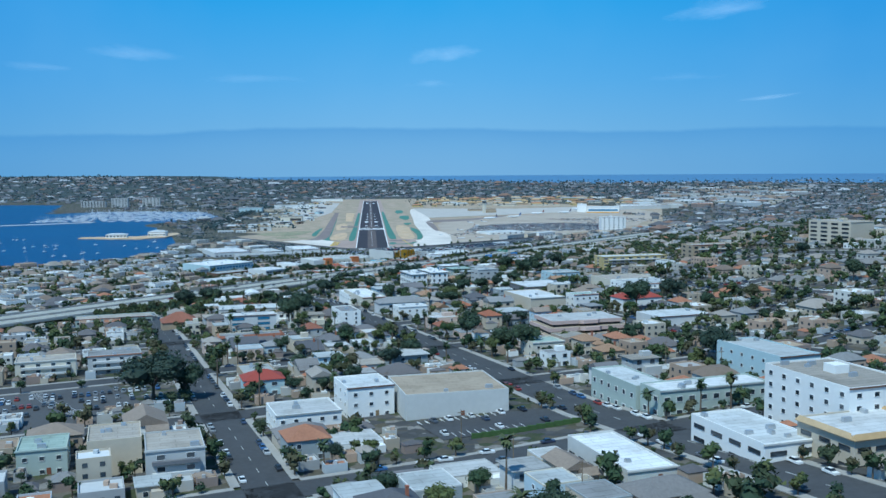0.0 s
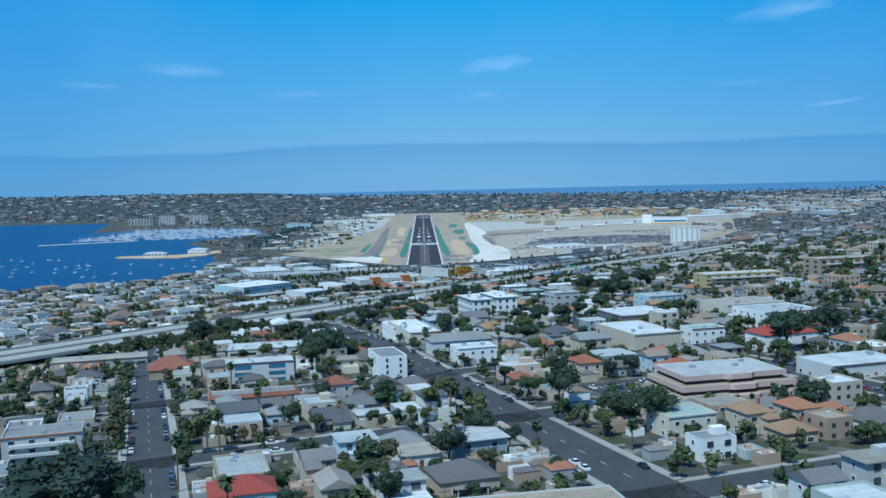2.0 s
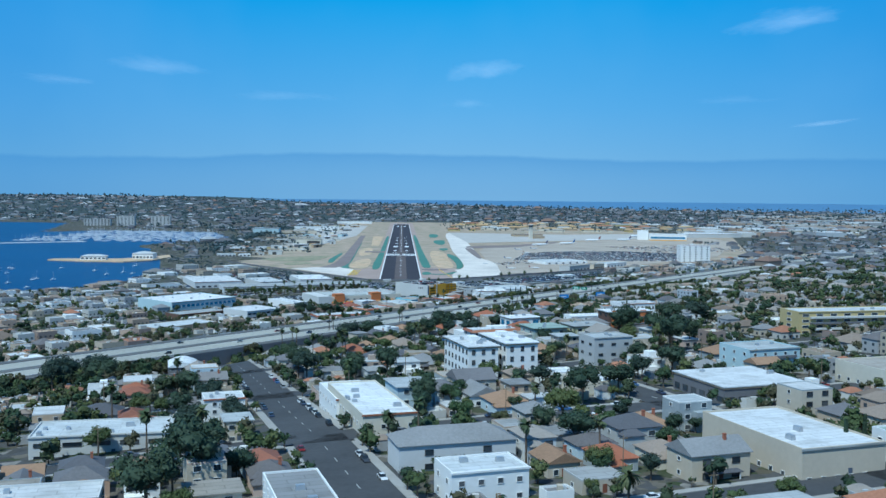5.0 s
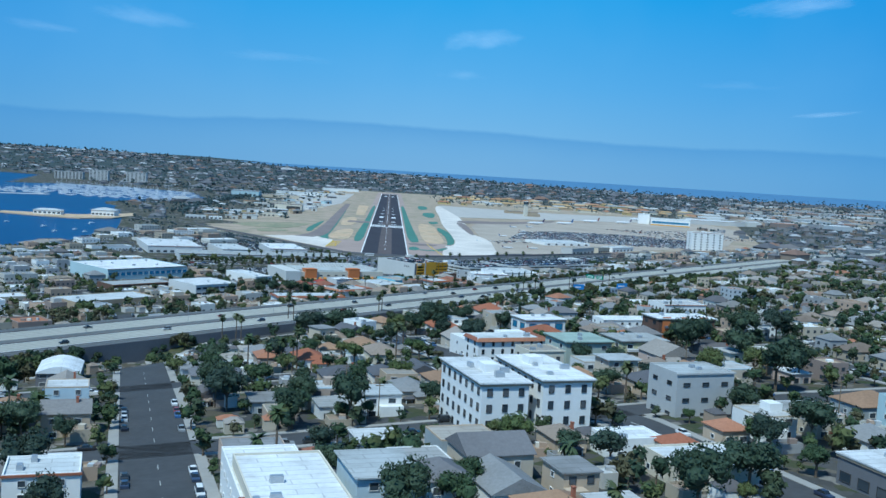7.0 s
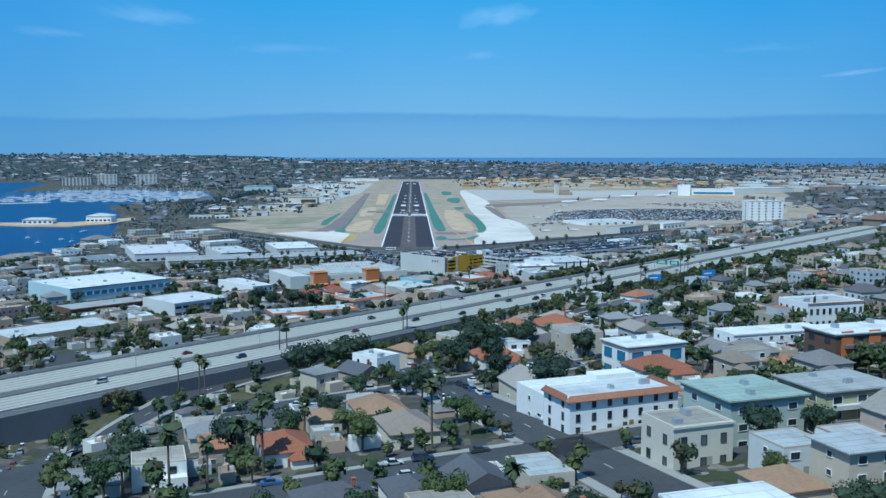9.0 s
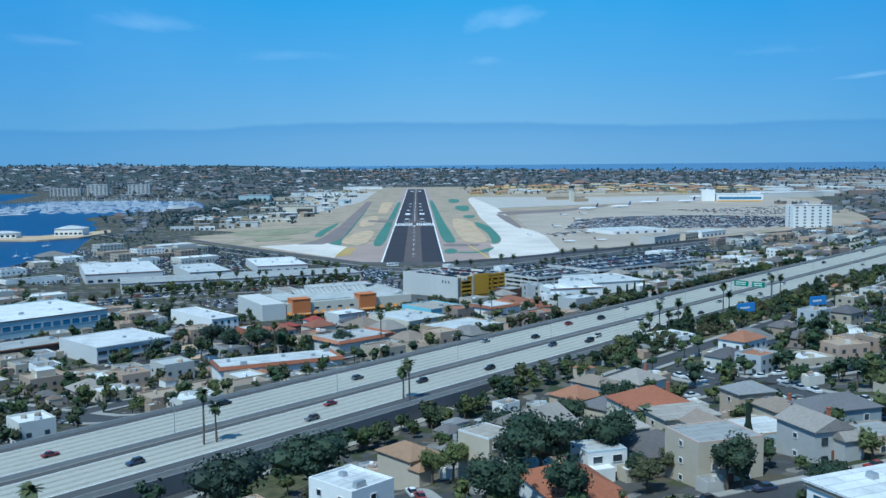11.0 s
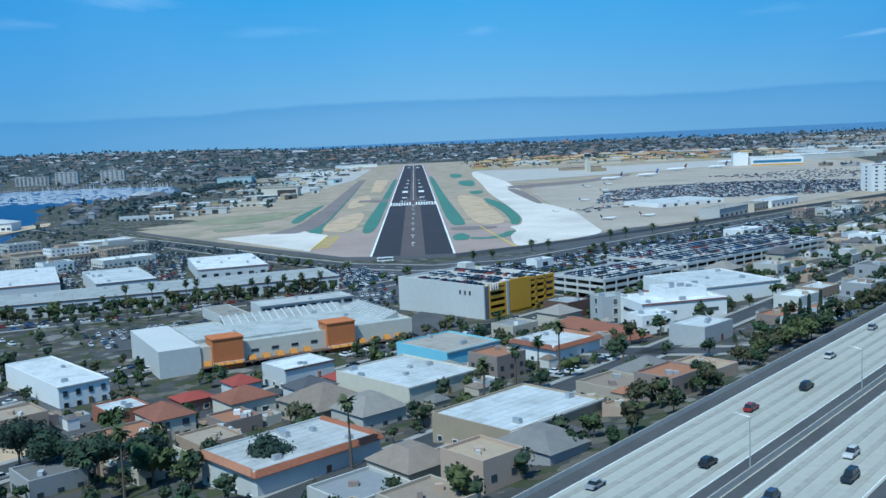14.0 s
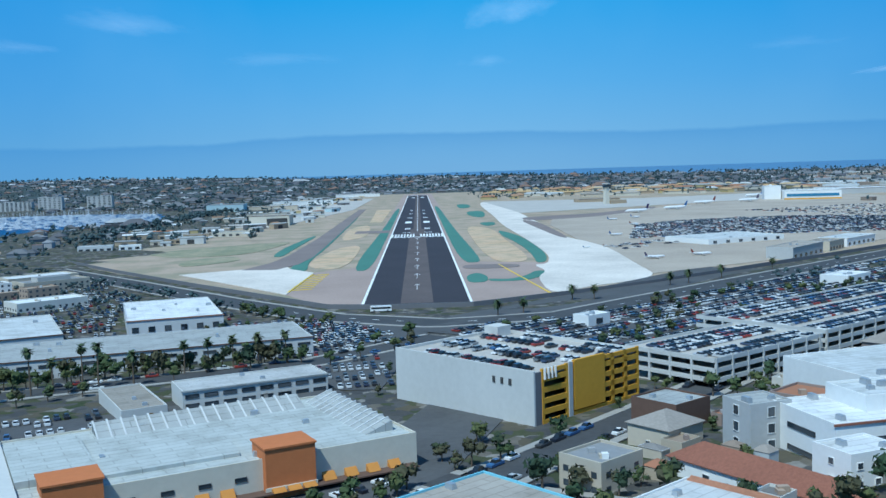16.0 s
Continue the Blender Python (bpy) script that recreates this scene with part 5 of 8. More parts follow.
def shopping_centre():
    x, y, turn, w, d, h = -86, -344, 27, 97, 48, 9
    ob, h = flat_building("long beige shopping centre with orange-brown corner towers", x, y, turn, w, d, h, "cream", "mallroof", 0, units=9, name="shopping_centre", door=False)
    base = height(x, y) - ob.matrix_world.translation.z / U
    part("end_block", Shape().box(-0.3, 14, -0.6, d + 0.3, -2, h + 0.6), ["offwhite"], ob, "plain white end block")
    for x0, x1 in ((18, 29), (61, 72)):
        tower = part("tower", Shape().box(x0, x1, -2.0, 7, -2, h + 2.2), ["orange"], ob, "square orange-brown stucco tower")
        part("cornice", Shape().box(x0 - 0.3, x1 + 0.3, -2.3, 7.3, h + 2.2, h + 2.6), ["orange"], tower)
        part("base_band", Shape().box(x0 - 0.2, x1 + 0.2, -2.3, -2.0, 3.4, 4.2), ["cream"], tower)
    for x0, n in ((14.8, 1), (18.5, 3), (31, 5), (62, 3), (74, 4)):
        for i in range(n):
            u = x0 + i * 5.2 if n > 3 else x0 + i * 3.4
            sh = Shape().solid([(u, -1.9 - (2.0 if n == 3 else 0), 3.4), (u + 2.8, -1.9 - (2.0 if n == 3 else 0), 3.4), (u + 2.8, 0, 3.3), (u, 0, 3.3)], [(u, -1.7 - (2.0 if n == 3 else 0), 3.6), (u + 2.8, -1.7 - (2.0 if n == 3 else 0), 3.6), (u + 2.8, 0, 4.9), (u, 0, 4.9)])
            part("awning", sh, ["awning"], ob, "sloping orange canvas awning")
    part("canopy", Shape().box(14, w - 1, -3.4, 0, 3.0, 3.3), ["brown"], ob, "thin brown shop canopy")
    put_windows(ob, 14, 0, 0, w - 15, 3.4, 1, 5.0, 3.6, 2.2, "darkframe", "glass", 0.5, 0.3)
    put_windows(ob, 30, 0, 0, 30, 9, 2, 7.0, 2.6, 1.0, "darkframe", "glass", 0.5, 2.4)
    part("roof_step", Shape().prism([(30, 6), (58, 6), (60, 22), (44, 27), (30, 25)], h - 0.5, h + 0.35), ["mallroof"], ob, "slightly raised pale roof field")
    part("roof_wing", Shape().box(14.2, 30, 9, d - 9, h - 0.5, h + 1.0), ["mallroof"], ob)

    def skylight(a0, a1, depth, place):
        """A long lean-to of dark glazing under white ribs."""
        n = a1 - a0
        lean = part("skylight", Shape().solid([(0, 0, 0), (n, 0, 0), (n, depth, 0), (0, depth, 0)], [(0, depth - 0.6, 2.3), (n, depth - 0.6, 2.3), (n, depth, 2.3), (0, depth, 2.3)]), ["greyroof"], ob, "sloping grey roof strip with white ribs", at=place)
        for k in range(int(n / 3.2) + 1):
            u = min(n - 0.4, k * 3.2)
            part("rib", Shape().solid([(u, -0.5, 0), (u + 0.4, -0.5, 0), (u + 0.4, depth + 0.2, 0), (u, depth + 0.2, 0)], [(u, depth - 0.6, 2.7), (u + 0.4, depth - 0.6, 2.7), (u + 0.4, depth + 0.2, 2.7), (u, depth + 0.2, 2.7)]), ["lightgrey"], lean)

    skylight(34, w - 12, 7, at(34, d - 9, h - 0.5))
    skylight(8, d - 2, 7, at(w - 10, d - 4, h - 0.5, -90))


parking_garage()
parking_deck(88, -238, 37, 58, 34, 9, "three-level concrete parking deck full of cars")
parking_deck(137, -200, 37, 130, 52, 9, "long three-level concrete parking deck full of cars")
shopping_centre()

# label, x, y, turn, w, d, h, wall, roof, floors, more
BLOCKS = [
    ("low dark-brown timber-clad building beside the car park", 64, -284, 38, 14, 14, 7, "brown", "greyroof", 0, {}),
    ("grey stucco corner tower with tall windows", 73.5, -309.5, 18, 11, 10, 11, "grey", "greyroof", 3, dict(gap=5, win=(2, 2.4))),
    ("white modern block with dark ribbon windows", 85, -326, 12, 34, 23, 9, "white", "whiteroof", 2, dict(gap=11, win=(10, 1.2), paint_="darkframe", units=7)),
    ("white upper storey of the modern block", 96, -316, 12, 17, 14, 12, "white", "whiteroof", 0, dict(units=5, door=False)),
    ("big white hall with a broad pale roof", 116, -291, 18, 40, 42, 8, "white", "whiteroof", 1, dict(gap=8, win=(4, 1.6), paint_="darkframe", units=6)),
    ("small white two-storey stucco house", 81, -342, 20, 13, 10, 7, "white", "whiteroof", 2, dict(gap=3.4)),
    ("grey windowless workshop beside the freeway", 92, -378, 42, 17, 13, 6, "grey", "whiteroof", 0, {}),
    ("white two-storey block with rows of tall windows", -108, -378, 40, 16, 50, 7, "white", "whiteroof", 2, dict(gap=3.4, win=(1.4, 1.8), paint_="darkframe")),
    ("low red-brick shop with a white roof", -84, -406, 38, 12, 13, 5, "brick", "whiteroof", 1, {}),
    ("grey stucco store with a pale flat roof", -39, -374, 38, 18, 15, 7, "lightgrey", "whiteroof", 1, {}),
    ("low warehouse with a broad white roof", 0, -411, 42, 27, 33, 5, "cream", "whiteroof", 1, dict(units=6)),
    ("turquoise-painted shop with white window bands", 12, -366, 40, 24, 26, 6, "sky_blue", "flatroof", 1, dict(gap=3, win=(2.2, 1.6))),
    ("white mural-painted shop with a terracotta tiled edge", 46, -373, 40, 22, 20, 5, "white", "flatroof", 1, dict(gap=4, edge="tile")),

    ("white two-storey stucco complex with terracotta roof edges", 41, -838, 20, 30, 13, 9, "white", "whiteroof", 3, dict(gap=3, win=(1.1, 1.9), paint_="darkframe", edge="tile")),
    ("flat white-roofed depot beside the freeway", 22, -474, 43, 32, 24, 4.5, "tan", "whiteroof", 1, {}),
    ("long white store with a terracotta edge below the freeway", -71, -537, 23, 49, 18, 5.5, "white", "whiteroof", 1, dict(gap=6, win=(3.4, 2.0), paint_="darkframe", units=7, edge="tile")),
    ("long low white building with a terracotta end", -30, -483, 42, 32, 22, 5.5, "offwhite", "flatroof", 1, dict(units=7, edge="tile")),
    ("large pale-blue glazed hall with a white roof", -224, -412, 46, 76, 62, 12, "blue", "whiteroof", 2, dict(gap=5, win=(4.4, 3.0), pane="blueglass", units=8)),
    ("very long low grey terminal with ribbon windows", -214, -192, 18, 182, 42, 8, "lightgrey", "greyroof", 2, dict(gap=7, win=(5.0, 1.2), paint_="darkframe", units=12)),
    ("low shed with a sloping pale roof", -84, -242, 28, 13, 36, 4, "offwhite", "flatroof", 1, {}),
    ("dark-glazed two-storey office with a white roof", -70, -228, 25, 46, 17, 6, "offwhite", "flatroof", 2, dict(gap=5, win=(4.2, 1.3), paint_="darkframe")),
    ("huge pale hall with a broad white roof by the harbour", -262, -128, 22, 60, 92, 8, "lightgrey", "whiteroof", 1, dict(gap=7, win=(4, 2), paint_="darkframe", units=10)),
    ("low white garage hall with a dark doorway", 99, -537, 30, 18, 13, 5, "white", "whiteroof", 1, dict(gap=7, win=(4, 2.6), paint_="darkframe")),
    ("white-roofed warehouse beside the highway", -180, -122, 25, 34, 70, 8, "offwhite", "whiteroof", 1, dict(units=8)),
    ("white-roofed depot with dark loading doors", -134, -70, 18, 44, 74, 7, "lightgrey", "whiteroof", 1, dict(gap=6, win=(3, 2.6), paint_="darkframe", units=6)),
    ("white-roofed office with dark glazed front", -142, -465, 45, 38, 38, 8, "lightgrey", "whiteroof", 2, dict(gap=5, win=(4.2, 1.6), paint_="darkframe")),
    ("long brown-walled workshop with a grey roof", -204, -468, 45, 54, 24, 6, "brown", "greyroof", 1, {}),
    ("low white-roofed store beside the freeway", -202, -562, 47, 62, 30, 5, "tan", "whiteroof", 1, {}),
    ("white three-storey stucco walk-up", -8, -724, 45, 11, 13, 9, "white", "whiteroof", 3, {}),
    ("cream stucco house with arched porches", 56, -872, 18, 14, 12, 9, "cream", "flatroof", 2, dict(gap=3, win=(1.4, 2.0), paint_="darkframe")),
    ("grey-green three-storey apartment block", 72, -858, 17, 19, 18, 10.5, "green", "greenroof", 3, dict(eaves=0.9, gap=4, win=(2.4, 1.6))),
    ("yellow-green three-storey apartment block", 94, -854, 17, 20, 16, 10, "olive", "greyroof", 3, dict(balconies=True, eaves=0.7, gap=4, win=(2.6, 1.7))),
    ("white modern house with tall blue glazing", 69, -774, 22, 21, 14, 10, "white", "whiteroof", 2, dict(gap=5, win=(4, 3), pane="blueglass", paint_="darkframe", eaves=0.6)),
    ("white villa with rows of arched windows", 157, -694, 16, 26, 18, 9, "white", "flatroof", 2, dict(gap=2.6, win=(1.2, 2.2), paint_="darkframe")),
    ("long low white stucco apartments", 113, -739, 16, 38, 12, 6, "white", "whiteroof", 2, {}),
    ("modern apartments with orange and slate panels", 128, -783, 16, 30, 14, 11, "brown", "whiteroof", 3, dict(balconies=True, panels="orange", eaves=0.7, gap=4, win=(2.6, 1.8), paint_="darkframe")),
    ("white four-storey apartment wing with grouped windows", 29, -972, 16, 13, 31, 14.5, "white", "whiteroof", 4, dict(gap=2.7, win=(1.5, 2.1), paint_="darkframe", units=5, eaves=0.8)),
    ("white four-storey apartment wing with a narrow court beside it", 45, -969, 16, 14, 31, 14.5, "white", "whiteroof", 4, dict(gap=2.7, win=(1.5, 2.1), paint_="darkframe", units=5, eaves=0.8)),
    ("grey stepped three-storey apartment house", 85, -952, 18, 19, 14, 12.5, "grey", "flatroof", 3, dict(gap=4, win=(2.2, 1.2), paint_="darkframe")),
    ("low cream house with a broad white roof", 67, -1019, 16, 21, 17, 5, "cream", "whiteroof", 1, dict(units=5)),
    ("small white stucco bungalow with a flat roof", 57, -996, 16, 14, 10, 5, "white", "whiteroof", 1, {}),
    ("narrow white-roofed stucco shop", -20, -1044, 16, 15, 30, 7, "white", "whiteroof", 2, {}),
    ("white cube-shaped three-storey house", -67, -1028, 16, 14, 12, 8, "white", "whiteroof", 3, {}),
    ("corner shop with dark glazing under a white roof", 112, -1041, 16, 34, 32, 6, "darkgrey", "whiteroof", 1, dict(gap=4, win=(3.2, 2.2), paint_="darkframe", eaves=0.5)),
    ("blue-white modern apartment house", 142, -983, 18, 25, 20, 10, "blue", "flatroof", 3, dict(balconies=True)),
    ("pale office block with blue ribbon windows", -91, -1168, 12, 30, 13, 9.5, "lightgrey", "flatroof", 3, dict(gap=8, win=(7.2, 1.5), pane="blueglass", paint_="darkframe", sides="fr")),
    ("low cream shop with a terracotta end wall", -86, -1222, 14, 34, 12, 5, "cream", "flatroof", 1, dict(gap=5, edge="tile")),
    ("low office with a long white roof", -109, -1076, 10, 41, 20, 7, "offwhite", "whiteroof", 2, dict(gap=7, win=(5.5, 1.3), paint_="darkframe", units=6)),
    ("white four-storey corner house with roof terraces", -22, -1178, 16, 12, 24, 10.5, "white", "flatroof", 4, dict(gap=3.2, win=(1.2, 1.6))),
    ("long two-storey building with a bright white roof", -10, -1076, 16, 17, 52, 7, "cream", "whiteroof", 2, dict(units=6)),
    ("white corner shop with a blue awning", 13, -1148, 16, 19, 13, 8, "white", "whiteroof", 2, {}),
    ("tall plain warehouse with an orange fascia", 98, -1138, 16, 25, 42, 8, "beige", "whiteroof", 1, {}),
    ("broad flat-roofed cream hall", 177, -1030, 16, 40, 30, 7, "cream", "flatroof", 1, {}),
    ("white stepped apartment block", 177, -1092, 16, 36, 30, 9, "white", "flatroof", 3, dict(balconies=True)),
    ("ochre four-storey apartment slab with balconies", 211, -866, 10, 66, 18, 12, "ochre", "whiteroof", 4, dict(balconies=True, gap=6, win=(4, 1.5))),
    ("brown five-storey apartment slab with balconies", 284, -905, 12, 55, 20, 13, "tan", "flatroof", 4, dict(balconies=True, gap=5, win=(3.6, 1.7), paint_="darkframe")),
    ("grey-green two-storey corner block with white bays", 89, -1443, 14.5, 42, 13, 8.5, "green", "whiteroof", 2, dict(gap=4.2, win=(2.4, 1.8), units=6)),
    ("grey-green side wing of the corner block", 84.5, -1429.5, 14.5, 13, 32, 8.5, "green", "whiteroof", 2, dict(gap=4.2, win=(2.0, 1.8), units=4)),
    ("low cafe with a pale roof and teal awning", 58, -1517, 14, 14, 34, 4, "offwhite", "whiteroof", 1, dict(gap=4, win=(3, 1.8), paint_="darkframe")),
    ("row of cream three-storey apartments behind the car park", -166, -1300, 16, 26, 14, 9, "cream", "flatroof", 3, dict(gap=4, win=(2.0, 1.5), balconies=True)),
    ("row of grey three-storey apartments behind the car park", -136, -1292, 16, 24, 14, 9, "grey", "flatroof", 3, dict(gap=4, win=(2.0, 1.5), balconies=True)),
    ("long pale-green office with a flat roof", -212, -1056, 16, 52, 18, 7, "green", "flatroof", 2, dict(gap=6, win=(4.4, 1.4), paint_="darkframe")),
    ("white five-storey apartment block with roof plant", 124, -1498, 14.5, 24, 36, 15, "white", "flatroof", 5, dict(gap=4, win=(1.8, 1.5), units=9)),
    ("pale-blue three-storey apartment block", 144, -1409, 16, 18, 38, 10, "blue", "flatroof", 3, dict(gap=4, win=(1.6, 1.4))),
    ("low white office with a stepped roof", 95, -1511, 14.5, 17, 33, 5.5, "white", "whiteroof", 2, dict(gap=6, win=(5, 1.2), paint_="darkframe", units=6)),
    ("two-storey office with a deep tan fascia", 113, -1522, 14.5, 28, 21, 8, "beige", "flatroof", 2, dict(gap=5, win=(4, 1.2), paint_="darkframe", edge="ochreroof")),
    ("white theatre-like hall with a blank front wall", 7, -1420, 10, 37, 32, 9, "offwhite", "tanroof", 0, dict(units=2)),
    ("white stepped mission-style block", -13, -1412, 16, 17, 20, 11, "white", "whiteroof", 3, {}),
    ("long white two-storey shop with tiled edge", -36, -1431, 16, 22, 19, 7, "white", "flatroof", 2, {}),
    ("plain beige stucco hall beside the street", -86, -1468, 14, 15, 19, 11, "beige", "flatroof", 0, dict(units=4)),
    ("grey three-storey apartment house with balconies", -67, -1479, 14, 16, 20, 10, "grey", "flatroof", 3, dict(balconies=True, gap=4, win=(2.4, 1.6))),
    ("pale green-grey house with a square roof tower", -108, -1462, 14, 14, 16, 8, "green", "greenroof", 2, {}),
    ("low tan flat-roofed shop", -58, -1340, 16, 14, 22, 5, "tan", "greyroof", 1, {}),
    ("beige six-storey office on the hill with dark window bands", 383, -996, 24, 28, 42, 18, "beige", "flatroof", 6, dict(gap=7, win=(6.6, 1.7), paint_="darkframe", units=4, sides="l")),
    ("tall white office block with small windows", 525, 415, 4, 56, 24, 31, "white", "flatroof", 7, dict(gap=8, win=(3.4, 1.6), paint_="darkframe", sides="fl")),
    ("grey flat-roofed stucco house", 70, -1310, 16, 16, 14, 7, "cream", "greenroof", 2, {}),
    ("broad flat-roofed blue-grey shed", 150, -1240, 16, 34, 22, 6, "lightgrey", "whiteroof", 1, {}),
    ("white modern terrace with balconies", 128, -1130, 16, 18, 12, 8, "white", "greenroof", 2, {}),
]
for label, x, y, turn, w, d, h, wall, roof, floors, more in BLOCKS:
    made, tall = flat_building(label, x, y, turn, w, d, h, wall, roof, floors, **more)
    if "teal awning" in label:
        part("awning", Shape().solid([(2, -2.4, 2.6), (9, -2.4, 2.6), (9, 0, 2.5), (2, 0, 2.5)], [(2, -2.3, 2.75), (9, -2.3, 2.75), (9, 0, 3.8), (2, 0, 3.8)]), ["teal"], made, "sloping teal canvas awning")


def terraced_office():
    """Three set-back floors of pinkish concrete bands over dark window strips."""
    x, y, turn = 84, -1268, 12
    claim(x, y, turn, 50, 30)
    ob = thing("terraced_office", "pinkish terraced concrete office with dark window bands", "office", x, y, min(height(*p) for p in corners(x, y, turn, 50, 30)), turn)
    for f in range(3):
        a, z = 2.6 * f, 1.2 + 3.2 * f
        part("core", Shape().box(a + 1.0, 49 - a, a + 1.0, 29, z - 3.4 if f == 0 else z - 0.2, z + 1.5), ["darkframe"], ob, "dark recessed window strip")
        part("band", Shape().prism([(a, a), (20, a), (22, a - 1.6), (30, a - 1.6), (32, a), (50 - a, a), (50 - a, 30), (a, 30)], z + 1.2, z + 3.0), ["pink"], ob, "broad pinkish concrete band")
        part("terrace", Shape().box(a + 0.5, 49.5 - a, a + 0.5, 29.5, z + 3.0, z + 3.08), ["tanroof" if f < 2 else "flatroof"], ob)
    for u, v in ((14, 18), (30, 16), (36, 22)):
        part("roof_unit", unit_mesh(1), None, ob, at=at(u, v, 10.6))
    part("dish", Shape().tube((40, 4, 4.4), (40, 3.2, 5.6), 0.3, 1.1, 10), ["hull"], ob, "white satellite dish")


terraced_office()

# pitched houses that stand out
house("cream two-storey house with a dark hipped roof", -57, -902, 16, 16, 10, 6.5, "cream", "shingle", "hip", floors=2)
house("white two-storey house with a red hipped roof", 151, -1164, 16, 28, 15, 7.5, "white", "redtile", "hip", floors=2)
house("pale-blue house with a red hipped roof", -55, -1364, 14, 16, 12, 6.5, "blue", "redtile", "hip", floors=2)
house("row of grey gabled houses under one roof", 1, -1118, 14, 32, 13, 7, "lightgrey", "shingle", "hip", floors=2)
house("large orange-tiled hall with broad hipped roof", -136, -1130, 16, 22, 18, 5, "tan", "tile", "hip", rise=5.5)
house("white house with a terracotta hipped roof", 70, -790, 20, 16, 12, 5, "white", "tile", "hip")
house("white rear wing with a pale roof", 37, -822, 20, 34, 15, 7, "white", "whiteroof", "flat", floors=2)
house("beige house with a brown tiled roof", -50, -405, 38, 14, 12, 4.5, "cream", "tile", "hip")
house("cream two-storey house with a tiled front", -66, -424, 38, 11, 14, 6, "cream", "tile", "hip", floors=2)
house("grey house with a pale hipped roof", -31, -398, 38, 12, 11, 4.5, "lightgrey", "shingle", "hip")
house("small shed with a red tiled roof", -22, -384, 38, 9, 8, 4, "cream", "redtile", "hip")
house("low red-roofed store beside the shops", -66, -396, 38, 10, 9, 4, "brick", "redtile", "hip", rise=1.6)
house("pale house with a red tiled roof", -53, -384, 38, 9, 9, 5, "lightgrey", "redtile", "hip", floors=1)
house("long low white hall with a terracotta tiled roof", 53, -319, -58, 40, 10, 4, "white", "tile", "hip", rise=3.2)
house("small hall with a brown hipped roof beside the car park", 58, -300, 38, 13, 12, 4.5, "beige", "shingle", "hip", rise=3)
house("cream cottage with an orange roof below the apartments", 70, -1000, 16, 9, 9, 4, "cream", "tile", "hip")


def vaulted_hall():
    x, y, turn, w, d = -118, -868, 14, 15, 20
    claim(x, y, turn, w, d)
    ob = thing("vaulted_hall", "hall with a curved white roof and dark front", "hall", x, y, height(x, y) - 1, turn)
    part("wall", Shape().box(0, w, 0, d, -3, 6), ["darkgrey"], ob)
    roof = Shape()
    arc = [(w * (i / 10), 6 + 2.2 * math.sin(math.pi * i / 10)) for i in range(11)]
    ring = [(u, v) for u, v in arc] + [(w, 5.7), (0, 5.7)]
    roof.solid([(u, -0.8, v) for u, v in reversed(ring)], [(u, d + 0.4, v) for u, v in reversed(ring)])
    part("roof", roof, ["whiteroof"], ob)
    put_windows(ob, 0, 0, 0, w, 6, 2, 4, 2.6, 1.6, "frame", "glass")


vaulted_hall()


# open car parks: corner, turn, width, depth
LOTS = ((10, -1470, 16, 56, 54), (-152, -1392, 16, 76, 62), (66, -1256, 16, 40, 42), (-120, -268, 24, 104, 40), (-146, -400, 40, 70, 40), (-134, -460, 4, 42, 44))


def in_lot(x, y, room=0.0):
    for fx, fy, turn, w, d in LOTS:
        c, q = math.cos(radians(turn)), math.sin(radians(turn))
        u, v = (x - fx) * c + (y - fy) * q, -(x - fx) * q + (y - fy) * c
        if -room < u < w + room and -room < v < d + room:
            return True
    return False


# ---- trees ----
ICO = [Vector(v).normalized() for v in ((0, 1, 1.618), (0, -1, 1.618), (0, 1, -1.618), (0, -1, -1.618), (1, 1.618, 0), (-1, 1.618, 0), (1, -1.618, 0), (-1, -1.618, 0), (1.618, 0, 1), (1.618, 0, -1), (-1.618, 0, 1), (-1.618, 0, -1))]
ICO_FACES = ((0, 1, 8), (0, 8, 4), (0, 4, 5), (0, 5, 10), (0, 10, 1), (1, 6, 8), (8, 6, 9), (8, 9, 4), (4, 9, 2), (4, 2, 5), (5, 2, 11), (5, 11, 10), (10, 11, 7), (10, 7, 1), (1, 7, 6), (3, 6, 7), (3, 9, 6), (3, 2, 9), (3, 11, 2), (3, 7, 11))


def lobe(sh, c, r, rng, squash=0.8):
    """The dense inner foliage of one limb: a lumpy closed body."""
    n = len(sh.v)
    for v in ICO:
        k = r * rng.uniform(0.72, 1.12)
        sh.v.append((c[0] + v.x * k, c[1] + v.y * k, c[2] + v.z * k * squash))
    for f in ICO_FACES:
        sh.f.append(tuple(n + i for i in f))
        sh.m.append(0)


def spray(sh, c, r, size, rng):
    """One leafy twig end on the outside of a limb's foliage."""
    v = Vector((rng.gauss(0, 1), rng.gauss(0, 1), rng.gauss(0.25, 0.8))).normalized()
    p = Vector(c) + v * r * (0.8 + 0.42 * rng.random())
    n1 = (v + Vector((rng.gauss(0, 0.6), rng.gauss(0, 0.6), rng.gauss(0, 0.6)))).normalized()
    t = n1.orthogonal().normalized()
    t.rotate(Matrix.Rotation(rng.random() * 6.28, 3, n1))
    u, k = n1.cross(t), size * (0.6 + 0.8 * rng.random())
    sh.face([tuple(p + t * k), tuple(p - t * k * 0.5 + u * k * 0.7), tuple(p - t * k * 0.5 - u * k * 0.7)])


